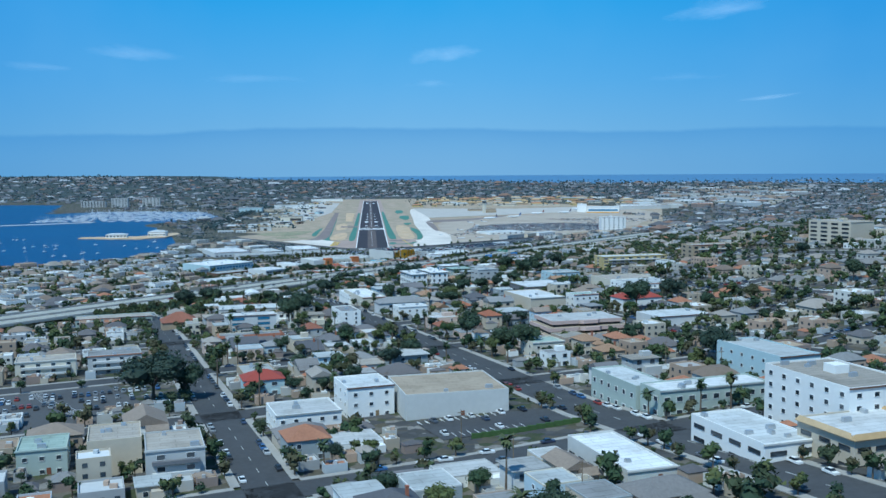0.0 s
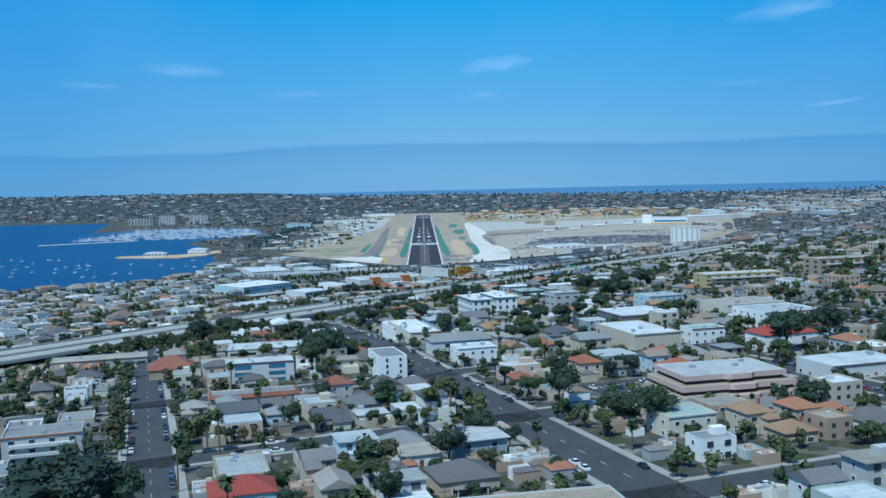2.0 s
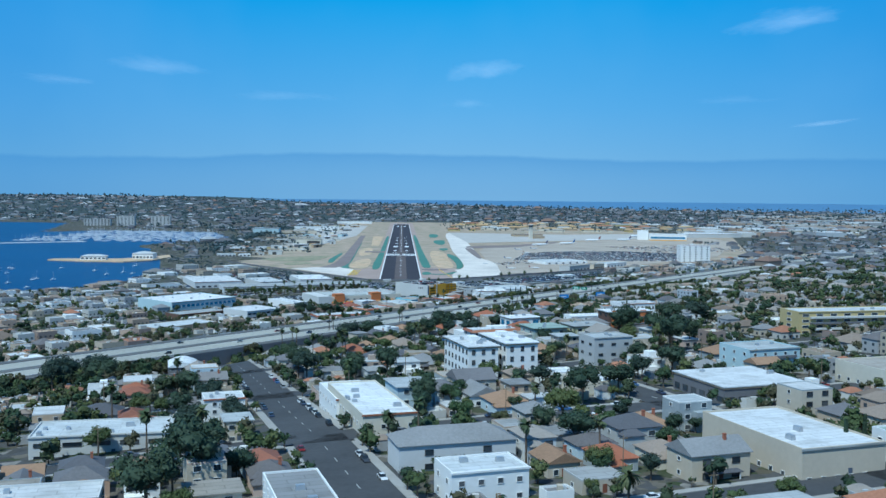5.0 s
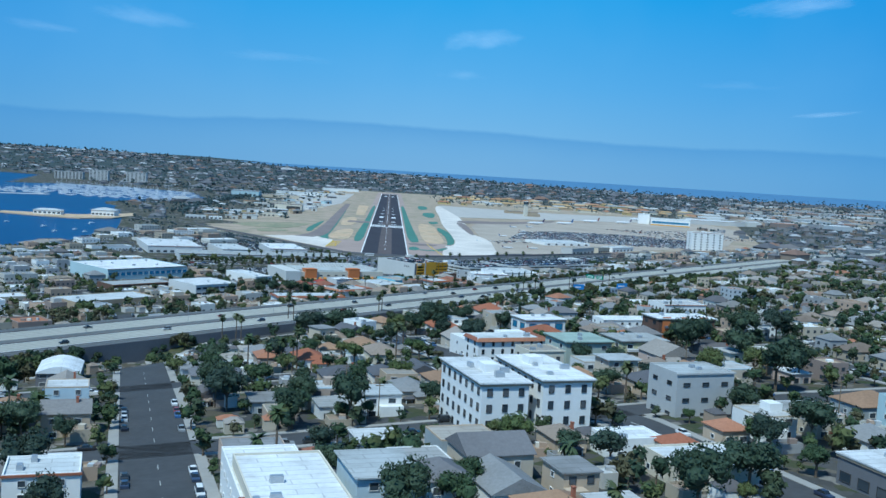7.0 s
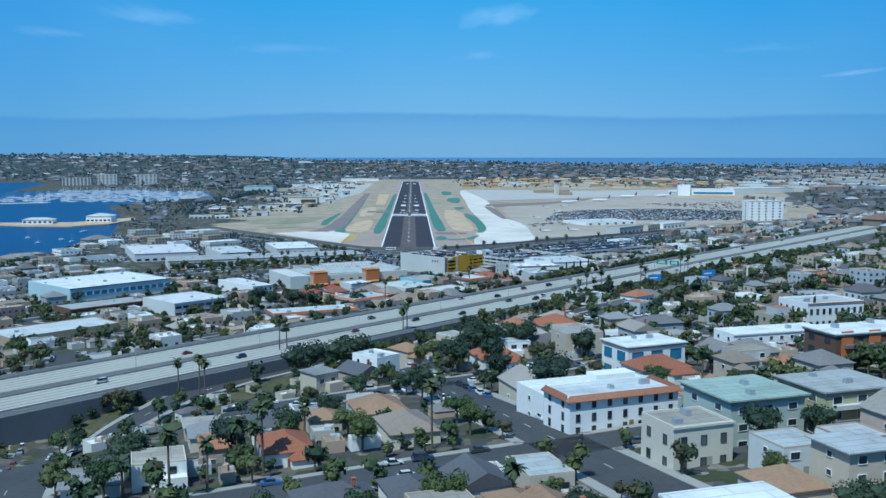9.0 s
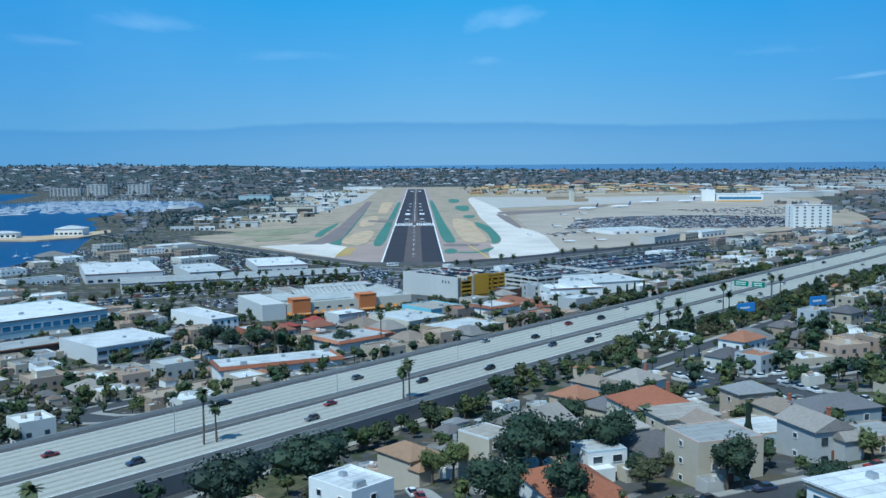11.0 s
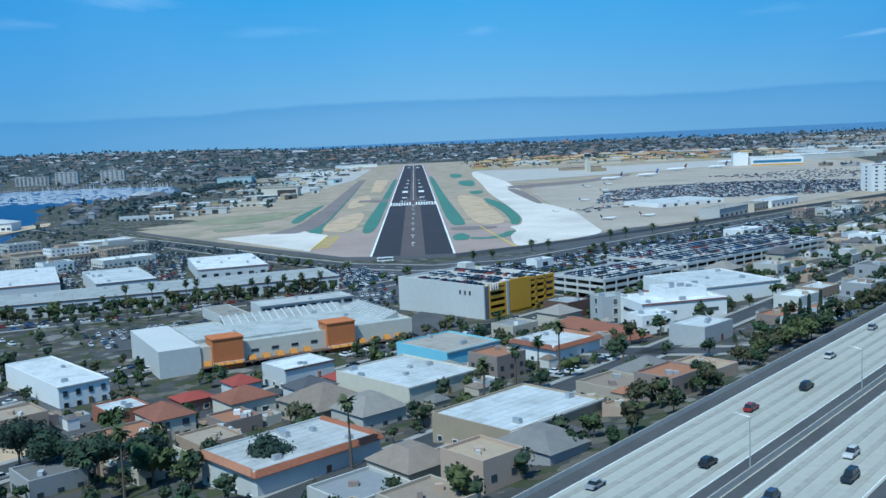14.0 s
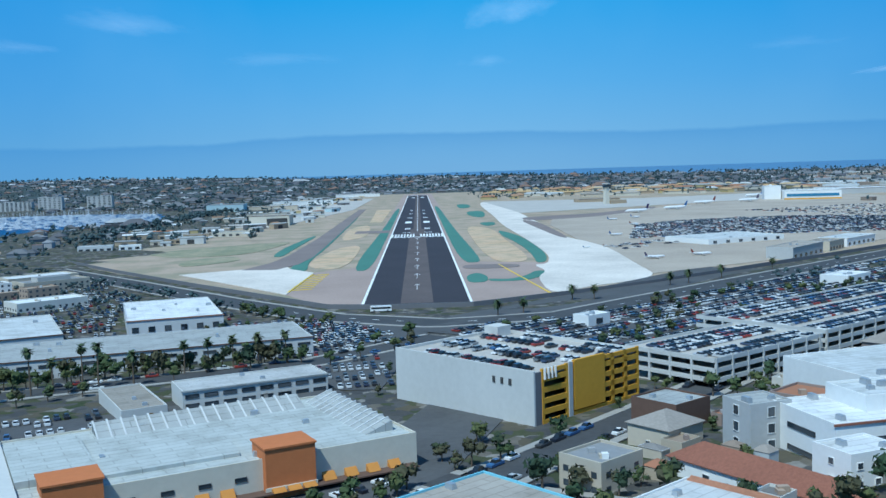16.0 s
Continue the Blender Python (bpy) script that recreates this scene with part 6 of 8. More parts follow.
def clump_mesh(name, rng, n, radius, size, lift, leaf, squash=0.8, lumps=7):
    """A crown of many small leaf sprays round a few limbs, with gaps."""
    sh = Shape()
    centres = []
    for i in range(lumps):
        a, k = rng.random() * 6.28, 0.2 + 0.55 * rng.random()
        c = (radius * k * math.cos(a), radius * k * math.sin(a), lift + radius * squash * (rng.random() * 1.1 - 0.4) * (1.15 - k))
        centres.append((c, radius * (0.26 + 0.2 * rng.random())))
        lobe(sh, c, centres[-1][1] * 0.9, rng)
    for i in range(n):
        spray(sh, *centres[i % lumps], size, rng)
    return sh.mesh(name, [leaf])


def limb_mesh(h, r, rng):
    sh = Shape().tube((0, 0, -1), (0.15, 0.1, h * 0.45), r, r * 0.7, 7)
    for i in range(4):
        a = 1.57 * i + rng.random()
        sh.tube((0.15, 0.1, h * 0.42), (h * 0.22 * math.cos(a), h * 0.22 * math.sin(a), h * 0.75), r * 0.55, r * 0.2, 5)
    return sh.mesh("trunk", ["bark"])


TREE_KINDS = []
for i in range(6):
    rng = random.Random(100 + i)
    rad, leaf = (3.6, 4.4, 2.8, 5.2, 3.2, 4.0)[i], ("leaf", "leafdark", "leaf", "leafdark", "leaf", "leafdark")[i]
    TREE_KINDS.append((limb_mesh(rad * 1.9, 0.3, rng), clump_mesh("crown", rng, 1900, rad, 0.066 * rad, rad * 1.45, leaf, lumps=17), rad))


def tree(x, y, i, k=1.0, label="leafy green street tree with an uneven crown", group="street trees"):
    trunk, crown, rad = TREE_KINDS[i]
    ob = thing("tree", label, "tree", x, y, height(x, y), (x * 37 + y * 11) % 360, group)
    ob.scale = (k, k, k * (0.85 + 0.3 * ((x * 7.3) % 1)))
    part("trunk", trunk, None, ob)
    part("crown", crown, None, ob)
    return ob


def palm_meshes(h, fan, rng):
    trunk = Shape()
    for i in range(4):
        trunk.tube((0.2 * math.sin(i * 0.5), 0.1 * i * 0.3, h * i / 4 - (0.6 if i == 0 else 0)), (0.2 * math.sin((i + 1) * 0.5), 0.1 * (i + 1) * 0.3, h * (i + 1) / 4), 0.34 - 0.04 * i, 0.31 - 0.04 * i, 6)
    top = Vector((0.2 * math.sin(2.0), 0.12, h))
    crown, skirt = Shape(), Shape()
    for i in range(44 if fan else 46):
        a, lift = 2.4 * i, math.radians(75 - 130 * ((i * 0.7549) % 1))
        length = (2.7 if fan else 3.8) * (0.85 + 0.3 * rng.random())
        out = Vector((math.cos(a), math.sin(a), 0))
        side = Vector((-math.sin(a), math.cos(a), 0))
        p0, p = top, top
        w0 = 0.12
        for j in range(1, 5):
            ang = lift - j * (0.24 if fan else 0.32)
            p = p0 + (out * math.cos(ang) + Vector((0, 0, 1)) * math.sin(ang)) * (length / 4)
            w1 = (0.62, 0.8, 0.6, 0.06)[j - 1] * (0.62 if fan else 0.5)
            droop = Vector((0, 0, -0.22 * w1))
            crown.face([tuple(p0), tuple(p0 + side * w0 + droop), tuple(p + side * w1 + droop), tuple(p)])
            crown.face([tuple(p0), tuple(p), tuple(p - side * w1 + droop), tuple(p0 - side * w0 + droop)])
            p0, w0 = p, w1
    for i in range(10):
        a = 0.63 * i
        q = top + Vector((0.5 * math.cos(a), 0.5 * math.sin(a), -2.0))
        skirt.tube(tuple(top + Vector((0, 0, -0.1))), tuple(q), 0.1, 0.28, 4)
    return trunk.mesh("trunk", ["bark"]), crown.mesh("crown", ["palm"]), skirt.mesh("thatch", ["skirt"])


PALM_KINDS = [palm_meshes(h, fan, random.Random(7 + i)) for i, (h, fan) in enumerate(((11, True), (15, True), (8, True), (6.5, False)))]


def palm(x, y, i, group="palms", label="tall fan palm with a thatch of dead fronds"):
    trunk, crown, thatch = PALM_KINDS[i]
    ob = thing("palm", label if i < 3 else "stout date palm with long arching fronds", "palm tree", x, y, height(x, y), (x * 53 + y * 29) % 360, group)
    part("trunk", trunk, None, ob)
    part("crown", crown, None, ob)
    part("thatch", thatch, None, ob)
    return ob


def cypress(x, y):
    ob = thing("cypress", "slim dark green cypress tree", "tree", x, y, height(x, y))
    part("trunk", Shape().tube((0, 0, -1), (0, 0, 3), 0.2, 0.15), ["bark"], ob)
    rng, sh = random.Random(int(x * y)), Shape()
    for i in range(260):
        z = rng.random()
        r = 1.3 * math.sin(min(1, z * 1.4 + 0.15) * 2.6) * (1 - z * 0.5)
        a = rng.random() * 6.28
        p = Vector((r * math.cos(a), r * math.sin(a), 0.8 + z * 9.5))
        t = Vector((-math.sin(a), math.cos(a), 0)) * 0.45
        sh.face([tuple(p - t), tuple(p + t), tuple(p + Vector((0, 0, 1.1)))])
    part("crown", sh, ["leafdark"], ob)


# marked trees: x, y, kind, size
big = tree(-90, -1367, 3, 2.75, "huge dark green spreading tree beside the car park", "")
big.scale.z = 1.7
for x, y, i, k in ((-78, -1362, 1, 1.5), (-55, -1150, 1, 1.8), (-48, -1130, 3, 1.6), (-58, -1115, 0, 1.4), (40, -1400, 1, 0.9), (55, -1415, 2, 0.8), (60, -1290, 1, 1.5), (68, -1300, 3, 1.3), (45, -1255, 1, 1.6), (20, -1060, 0, 1.2), (52, -1065, 0, 1.5), (-150, -880, 3, 1.6), (-165, -900, 1, 1.7), (-140, -905, 3, 1.5), (-175, -860, 3, 1.7),
                   (70, -1085, 2, 1.3), (130, -1190, 4, 1.6), (150, -1185, 4, 1.5), (142, -760, 1, 1.4), (160, -800, 3, 1.6), (180, -790, 3, 1.5), (30, -710, 3, 1.6), (45, -700, 1, 1.4), (20, -730, 1, 1.5), (-20, -690, 3, 1.7), (-35, -705, 3, 1.5), (-30, -470, 1, 1.2), (-70, -460, 3, 1.3), (-85, -450, 1, 1.3), (-95, -440, 3, 1.2), (-60, -452, 1, 1.3)):
    tree(x, y, i, k)
for j, (x, y) in enumerate(((119, -832), (123, -846), (108, -850), (131, -891), (129, -914), (135, -865), (143, -899), (113, -898), (80, -834), (155, -1179), (198, -1181), (125, -1166), (80, -1020), (134, -1152), (137, -1187), (102, -1189), (59, -1267), (188, -1147), (295, -1171), (225, -1183), (137, -1343), (136, -1368), (330, -1024), (275, -964))):
    if not near_road(x, y, -1.5) and not taken(x, y, 0.5):
        tree(x, y, (1, 3, 5, 4)[j % 4], 1.3 + 0.13 * (j % 5), "tall spreading tree with a dense crown")
for x, y in ((117, -1120), (124, -1116), (76, -700), (161, -690), (112, -392), (118, -388), (124, -380), (131, -372)):
    cypress(x, y)


# ---- car parks and yards ----
def yard(name, path, width, material, label, lift=0.22):
    return structure(name, ribbon(path, width, lift), [material], label)


yard("car_park_west", [(-152, -1318), (-104, -1398)], 52, "oldasphalt", "worn asphalt car park beside the huge tree")
yard("car_park_hall", [(14, -1438), (60, -1424)], 24, "asphalt", "asphalt car park below the blank-walled hall")
yard("car_park_office", [(64, -1236), (98, -1226)], 40, "asphalt", "dark asphalt car park with white bays")
yard("car_park_shops", [(-32, -210), (-12, -66)], 42, "oldasphalt", "asphalt car park beside the highway")
yard("car_park_long", [from_sr(-255, 330), from_sr(-255, 640)], 120, "oldasphalt", "large asphalt car park full of cars")
yard("yard_shops", [(-130, -268), (-20, -222)], 44, "oldasphalt", "worn asphalt yard behind the shops")
yard("yard_garage", [(-14, -330), (20, -230)], 26, "oldasphalt", "worn asphalt yard beside the car park")
yard("yard_store", [(-210, -120), (-60, -70)], 60, "oldasphalt", "worn asphalt yard between the warehouses", 0.16)
yard("freeway_bank", [from_sr(66, 20), from_sr(66, 420)], 24, "grass", "dry grassy bank beside the freeway", 0.15)
yard("verge_bank", [(-118, -790), (-108, -740), (-98, -705)], 26, "grass", "grassy bank between ramp and freeway", 0.15)
yard("ramp_bank", [(-70, -790), (-62, -720), (-26, -665)], 16, "grass", "grassy bank beside the ramp", 0.2)
yard("car_park_block", [(-142, -366), (-88, -418)], 34, "oldasphalt", "dark worn asphalt yard beside the white block", 0.18)
yard("dirt_lot", [(-131, -436), (-96, -438)], 42, "sand", "bare sandy lot with dry weeds", 0.2)

hedge = Shape()
for i in range(12):
    x, y = 28 + i * 3.1, -1449 + i * 0.9
    z = height(x, y)
    hedge.solid([(x - 1.6, y - 0.7, z - 1), (x + 1.6, y - 0.3, z - 1), (x + 1.6, y + 1.1, z - 1), (x - 1.6, y + 0.7, z - 1)], [(x - 1.5, y - 0.4, z + 1.5), (x + 1.5, y, z + 1.6), (x + 1.5, y + 0.8, z + 1.5), (x - 1.5, y + 0.4, z + 1.6)])
stuff("hedge", hedge, ["hedge"], "clipped green hedge along the car park", "hedge")

bays = Shape()
for x, y, turn, n in ((66, -1226, 16, 11), (70, -1240, 16, 10), (74, -1255, 16, 9), (12, -1428, 16, 12), (22, -1446, 16, 10), (-150, -1330, -60, 14), (-130, -1360, -60, 12)):
    c, s = math.cos(radians(turn)), math.sin(radians(turn))
    for i in range(n):
        u, v = x + c * 2.7 * i, y + s * 2.7 * i
        p = [(u, v), (u + c * 0.15, v + s * 0.15), (u + c * 0.15 - s * 5, v + s * 0.15 + c * 5), (u - s * 5, v + c * 5)]
        bays.solid([(a, b, height(a, b)) for a, b in p], [(a, b, height(a, b) + 0.3) for a, b in p])
structure("bay_marking", bays, ["paint"], "white painted parking bays")


# ---- the rest of the town's houses ----
far_walls = Shape()
near_town = Shape()


def joined_house(sh, x, y, turn, w, d, h, pitched, rng, sink=2.0):
    z = min(height(*p) for p in corners(x, y, turn, w, d))
    ring = corners(x, y, turn, w, d)
    top = h + 0.5
    if not pitched and sink < 4:
        cx, cy = sum(p[0] for p in ring) / 4, sum(p[1] for p in ring) / 4
        inner = [(cx + (a - cx) * 0.94, cy + (b - cy) * 0.94) for a, b in ring]
        n = len(sh.v)
        for layer, k in ((ring, z - sink), (ring, z + top), (inner, z + top), (inner, z + top - 0.6)):
            sh.v.extend((a, b, k) for a, b in layer)
        for q in (0, 4, 8):
            for i in range(4):
                j = (i + 1) % 4
                sh.f.append((n + q + i, n + q + j, n + q + 4 + j, n + q + 4 + i))
                sh.m.append(0)
        sh.f.append((n + 12, n + 13, n + 14, n + 15))
        sh.m.append(1)
        for i in range(rng.randrange(1, 4)):  # plant on the roof
            u, v = rng.uniform(0.2, 0.7), rng.uniform(0.2, 0.7)
            ax = ring[0][0] + (ring[1][0] - ring[0][0]) * u + (ring[3][0] - ring[0][0]) * v
            ay = ring[0][1] + (ring[1][1] - ring[0][1]) * u + (ring[3][1] - ring[0][1]) * v
            sh.box(ax, ax + rng.uniform(0.8, 2.2), ay, ay + rng.uniform(0.8, 2), z + top - 0.6, z + top + rng.uniform(0.1, 0.8), 0)
        if rng.random() < 0.12 and h > 4.5:
            inset = [(cx + (a - cx) * 0.5, cy + (b - cy) * 0.5) for a, b in ring]
            sh.solid([(a, b, z + top - 0.6) for a, b in inset], [(a, b, z + top + 2.2) for a, b in inset], 0, 1, False)
        return
    sh.solid([(a, b, z - sink) for a, b in ring], [(a, b, z + top) for a, b in ring], 0, 1, False)
    if pitched:
        cx, cy = sum(p[0] for p in ring) / 4, sum(p[1] for p in ring) / 4
        big = [(cx + (a - cx) * 1.08, cy + (b - cy) * 1.08, z + top - 0.1) for a, b in ring]
        k = 0.12 if rng.random() < 0.6 else 0.35
        sh.solid(big, [(cx + (a - cx) * k, cy + (b - cy) * k, z + top + min(w, d) * 0.25) for a, b in ring], 3, 3, False)


def joined_window(sh, x, y, turn, w, d, h, rng):
    """Dark panes on the walls that face the flight."""
    z = min(height(*p) for p in corners(x, y, turn, w, d))
    c, s = math.cos(radians(turn)), math.sin(radians(turn))
    for f in range(max(1, int(h / 3))):
        for wall in (0, 1):
            length = w if wall == 0 else d
            for i in range(max(1, int(length / 3.6))):
                u = length * (i + 0.5) / max(1, int(length / 3.6))
                for a, b in ((u - 0.7, u + 0.7),):
                    lo, hi = z + 1.0 + 3 * f, z + 2.3 + 3 * f
                    if wall == 0:
                        pts = [(a, -0.06), (b, -0.06), (b, 0.05), (a, 0.05)]
                    else:
                        pts = [(-0.06, a), (0.05, a), (0.05, b), (-0.06, b)]
                    w2 = [(x + c * p - s * q, y + s * p + c * q) for p, q in pts]
                    sh.solid([(p, q, lo) for p, q in w2], [(p, q, hi) for p, q in w2], 2, 2, False)


TREES_NEAR, TREES_FAR, PALMS = [], [], []
LABELS = {"flat": ("flat-roofed stucco house with a pale roof", "flatroof"), "hip": ("stucco house with a hipped shingle roof", "shingle"), "gable": ("clapboard house with a gabled shingle roof", "shingle"), "tile": ("stucco house with a terracotta tiled roof", "tile")}


def fill_upper_town():
    rng = random.Random(5)
    made = 0
    cells = []
    for e in np.arange(-1590, 760, 16.0):
        for n in np.arange(-800, 1150, 14.5):
            cells.append((e, n))
    cells.sort(key=lambda c: abs(from_en(*c)[0]) + 0.15 * abs(from_en(*c)[1] + 1000))
    for e, n in cells:
        x, y = from_en(e + rng.uniform(-2, 2), n + rng.uniform(-1.5, 1.5))
        s, r = to_sr(x, y)
        if s < 98 or not seen_side(x, y) or abs(x) > 1000 or (s < 150 and r < -60 and y < -640 and x < -58) or (s < 118 and r < -40 and x < -20):
            continue
        w, d = (rng.uniform(11, 17), rng.uniform(10, 16)) if rng.random() < 0.4 else (rng.uniform(7.5, 12), rng.uniform(8, 12.5))
        turn = 16.3 if s > 130 else 40
        if any(in_lot(*p) for p in corners(x, y, turn, w, d)):
            continue
        if near_road(x + 4, y + 5, 3.0) or taken(x + 4, y + 5, 3.0) or any(near_road(*p, 0.2) or taken(*p, 0.2) for p in corners(x, y, turn, w, d)):
            if not near_road(x + 5, y + 6, 1.5) and not taken(x + 5, y + 6, 2.0) and rng.random() < 0.8:
                (TREES_NEAR if abs(x) < 200 and y < -600 else TREES_FAR).append((x + 5, y + 6))
            continue
        if rng.random() < 0.08 + 0.3 * smooth(50, 190, x) * smooth(90, 160, s) + 0.4 * smooth(-85, -125, x) * smooth(-1120, -1040, y):  # wooded plots, most of all on the hillside
            for k in range(3):
                TREES_FAR.append((x + rng.uniform(-1, 10), y + rng.uniform(-1, 11), rng.uniform(0.9, 1.7)))
            continue
        kind = rng.choices(("flat", "hip", "gable", "tile"), (47, 25, 18, 10))[0]
        floors = rng.choices((1, 2, 3), (50, 42, 8))[0] if kind == "flat" else rng.choices((1, 2), (68, 32))[0]
        h = 0.9 + 2.75 * floors
        near = abs(x) < 0.33 * (y + 1744) + 10 and y < -600 and made < 238
        if near:
            made += 1
            label, roof = LABELS[kind]
            storeys = ("one-storey ", "two-storey ", "three-storey ")[floors - 1]
            house(storeys + label, x, y, turn, w, d, h, "house", roof, "hip" if kind == "tile" else kind, floors=floors, group="town houses", porch=kind in ("hip", "gable") and rng.random() < 0.3)
        else:
            claim(x, y, turn, w, d, 0.5)
            if y < 0 and abs(x) < 500:
                joined_house(near_town, x, y, turn, w, d, h, kind != "flat", rng)
                joined_window(near_town, x, y, turn, w, d, h, rng)
            else:
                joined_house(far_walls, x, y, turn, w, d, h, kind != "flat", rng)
        if rng.random() < 0.95:
            p = (x + rng.uniform(-4, 14), y - rng.uniform(1.5, 4))
            if not taken(*p, 0.5) and not near_road(*p, 0.0):
                (TREES_NEAR if near else TREES_FAR).append(p)


def landward(x, y):
    """On the town's side of the harbour highway."""
    return y < np.interp(x, (-420, -195, -110, -45, 10, 70, 184, 333, 640), (430, 150, 40, -36, -72, -66, 35, 164, 420)) - 18


FREE = ((64, -394, 22), (78, -400, 20), (-10, -285, 45), (0, -240, 40), (-25, -170, 55), (-20, -110, 50), (-75, -262, 40), (-110, -270, 40), (-120, -100, 40), (-90, -95, 40))


def kept_free(x, y):
    """Ground that stays open for car parks."""
    return any(math.hypot(x - a, y - b) < r for a, b, r in FREE)



def fill_lower_town():
    rng = random.Random(9)
    for s in np.arange(-640, -8, 17):
        for r in np.arange(-560, 1300, 18):
            x, y = from_sr(s + rng.uniform(-2, 2), r + rng.uniform(-2, 2))
            if not landward(x, y) or kept_free(x, y) or bay_depth(x, y) > -30 or (s < -150 and 60 < r < 700):
                continue
            if rng.random() < 0.2 and x < -130:  # planted plots towards the shore
                for k in range(3):
                    p = (x + rng.uniform(0, 12), y + rng.uniform(0, 12), rng.uniform(0.9, 1.6))
                    if not near_road(p[0], p[1], 0) and not taken(p[0], p[1], 0.5):
                        TREES_FAR.append(p)
                continue
            big = rng.random() < 0.25
            w, d = (rng.uniform(16, 26), rng.uniform(15, 22)) if big else (rng.uniform(10, 15), rng.uniform(10, 14))
            if any(near_road(*p, 0.2) or taken(*p, 0.5) for p in corners(x, y, 40, w, d)) or taken(x - 1, y + 7, 3):
                if not near_road(x, y + 6, 1.0) and not taken(x, y + 6, 1.5) and rng.random() < 0.55:
                    TREES_FAR.append((x, y + 6))
                continue
            claim(x, y, 40, w, d, 0.5)
            h = rng.choice((4, 4.5, 5, 7, 8))
            joined_house(near_town, x, y, 40, w, d, h, rng.random() < 0.12, rng)
            joined_window(near_town, x, y, 40, w, d, h, rng)
            for k in range(2):
                if rng.random() < 0.75:
                    TREES_FAR.append((x - rng.uniform(1, 6), y - rng.uniform(1, 6)))
    # the shore between the freeway and the bay
    for i in range(300):
        x, y = rng.uniform(-620, -200), rng.uniform(-640, 150)
        s, r = to_sr(x, y)
        if s > -20 or bay_depth(x, y) > -20 or near_road(x, y, 6) or taken(x, y, 9) or not seen_side(x, y):
            continue
        w, d = rng.uniform(14, 52), rng.uniform(12, 26)
        if any(bay_depth(*p) > -8 or taken(*p, 1) or near_road(*p, 0.5) for p in corners(x, y, 42, w, d)):
            continue
        claim(x, y, 42, w, d, 1)
        h = rng.choice((4, 5, 7, 9))
        joined_house(near_town, x, y, 42, w, d, h, rng.random() < 0.1, rng)
        joined_window(near_town, x, y, 42, w, d, h, rng)
        for k in range(5):
            p = (x + rng.uniform(-16, w + 10), y + rng.uniform(-14, d + 8))
            if not near_road(*p, 0) and bay_depth(*p) < -12 and not taken(*p, 0.5):
                TREES_FAR.append(p)


def fill_distance():
    rng = random.Random(21)
    def field(x, y):
        return -380 < x < 1060 and 200 < y < 2800 and not (x > 760 and y < 1100) and not (y < 1500 and x > 480 + y * 0.4)
    count = 0
    while count < 4600:
        y = -300 + 6600 * rng.random() ** 1.15
        x = (rng.random() * 2 - 1) * 0.6 * (y + 1800)
        s, r = to_sr(x, y)
        if field(x, y) or bay_depth(x, y) > -25 or (s > -400 and x < 480) or (y < 400 and x < 250):
            continue
        if x < -1000 and -300 < y < 2500:
            continue
        count += 1
        k = 1 + max(0, y) / 4200
        for i in range(rng.choice((0, 1, 1, 2))):
            TREES_FAR.append((x - 14 * k * rng.random(), y - 10 * k * rng.random(), k * rng.uniform(1.0, 1.8)))
        w, d, h = rng.uniform(9, 20) * k, rng.uniform(9, 16) * k, rng.choice((4, 5, 6, 7))
        if rng.random() < 0.05:
            w, d, h = w * 2.2, d * 1.8, h * 1.3
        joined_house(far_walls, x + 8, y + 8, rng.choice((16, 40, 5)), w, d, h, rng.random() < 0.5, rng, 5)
    # trees thick on the far slopes
    for i in range(5200):
        y = 2800 + 3600 * rng.random() ** 0.9
        x = (rng.random() * 2 - 1) * 0.58 * (y + 1800)
        if bay_depth(x, y) < -20:
            TREES_FAR.append((x, y, rng.uniform(1.0, 2.2)))
    for i in range(420):
        TREES_FAR.append((rng.uniform(150, 1080), rng.uniform(1760, 2800), rng.uniform(0.9, 2.0)))
    # trees along the highway and the shore side streets
    for i in range(260):
        x = rng.uniform(-420, -40)
        y = np.interp(x, (-420, -195, -110, -45), (430, 150, 40, -36)) - rng.choice((20, 24, 60, 90)) - rng.uniform(0, 6)
        if not taken(x, y, 1) and bay_depth(x, y) < -15:
            TREES_FAR.append((x, float(y), rng.uniform(0.6, 1.1)))
    # Shoreline park and woods left of the airfield
    for i in range(1500):
        x, y = rng.uniform(-760, -345), rng.uniform(150, 2400)
        if -60 > bay_depth(x, y) > -330 and x < -300 - 0.02 * y:
            TREES_FAR.append((x, y, rng.uniform(0.9, 1.5)))


fill_upper_town()
fill_lower_town()
fill_distance()


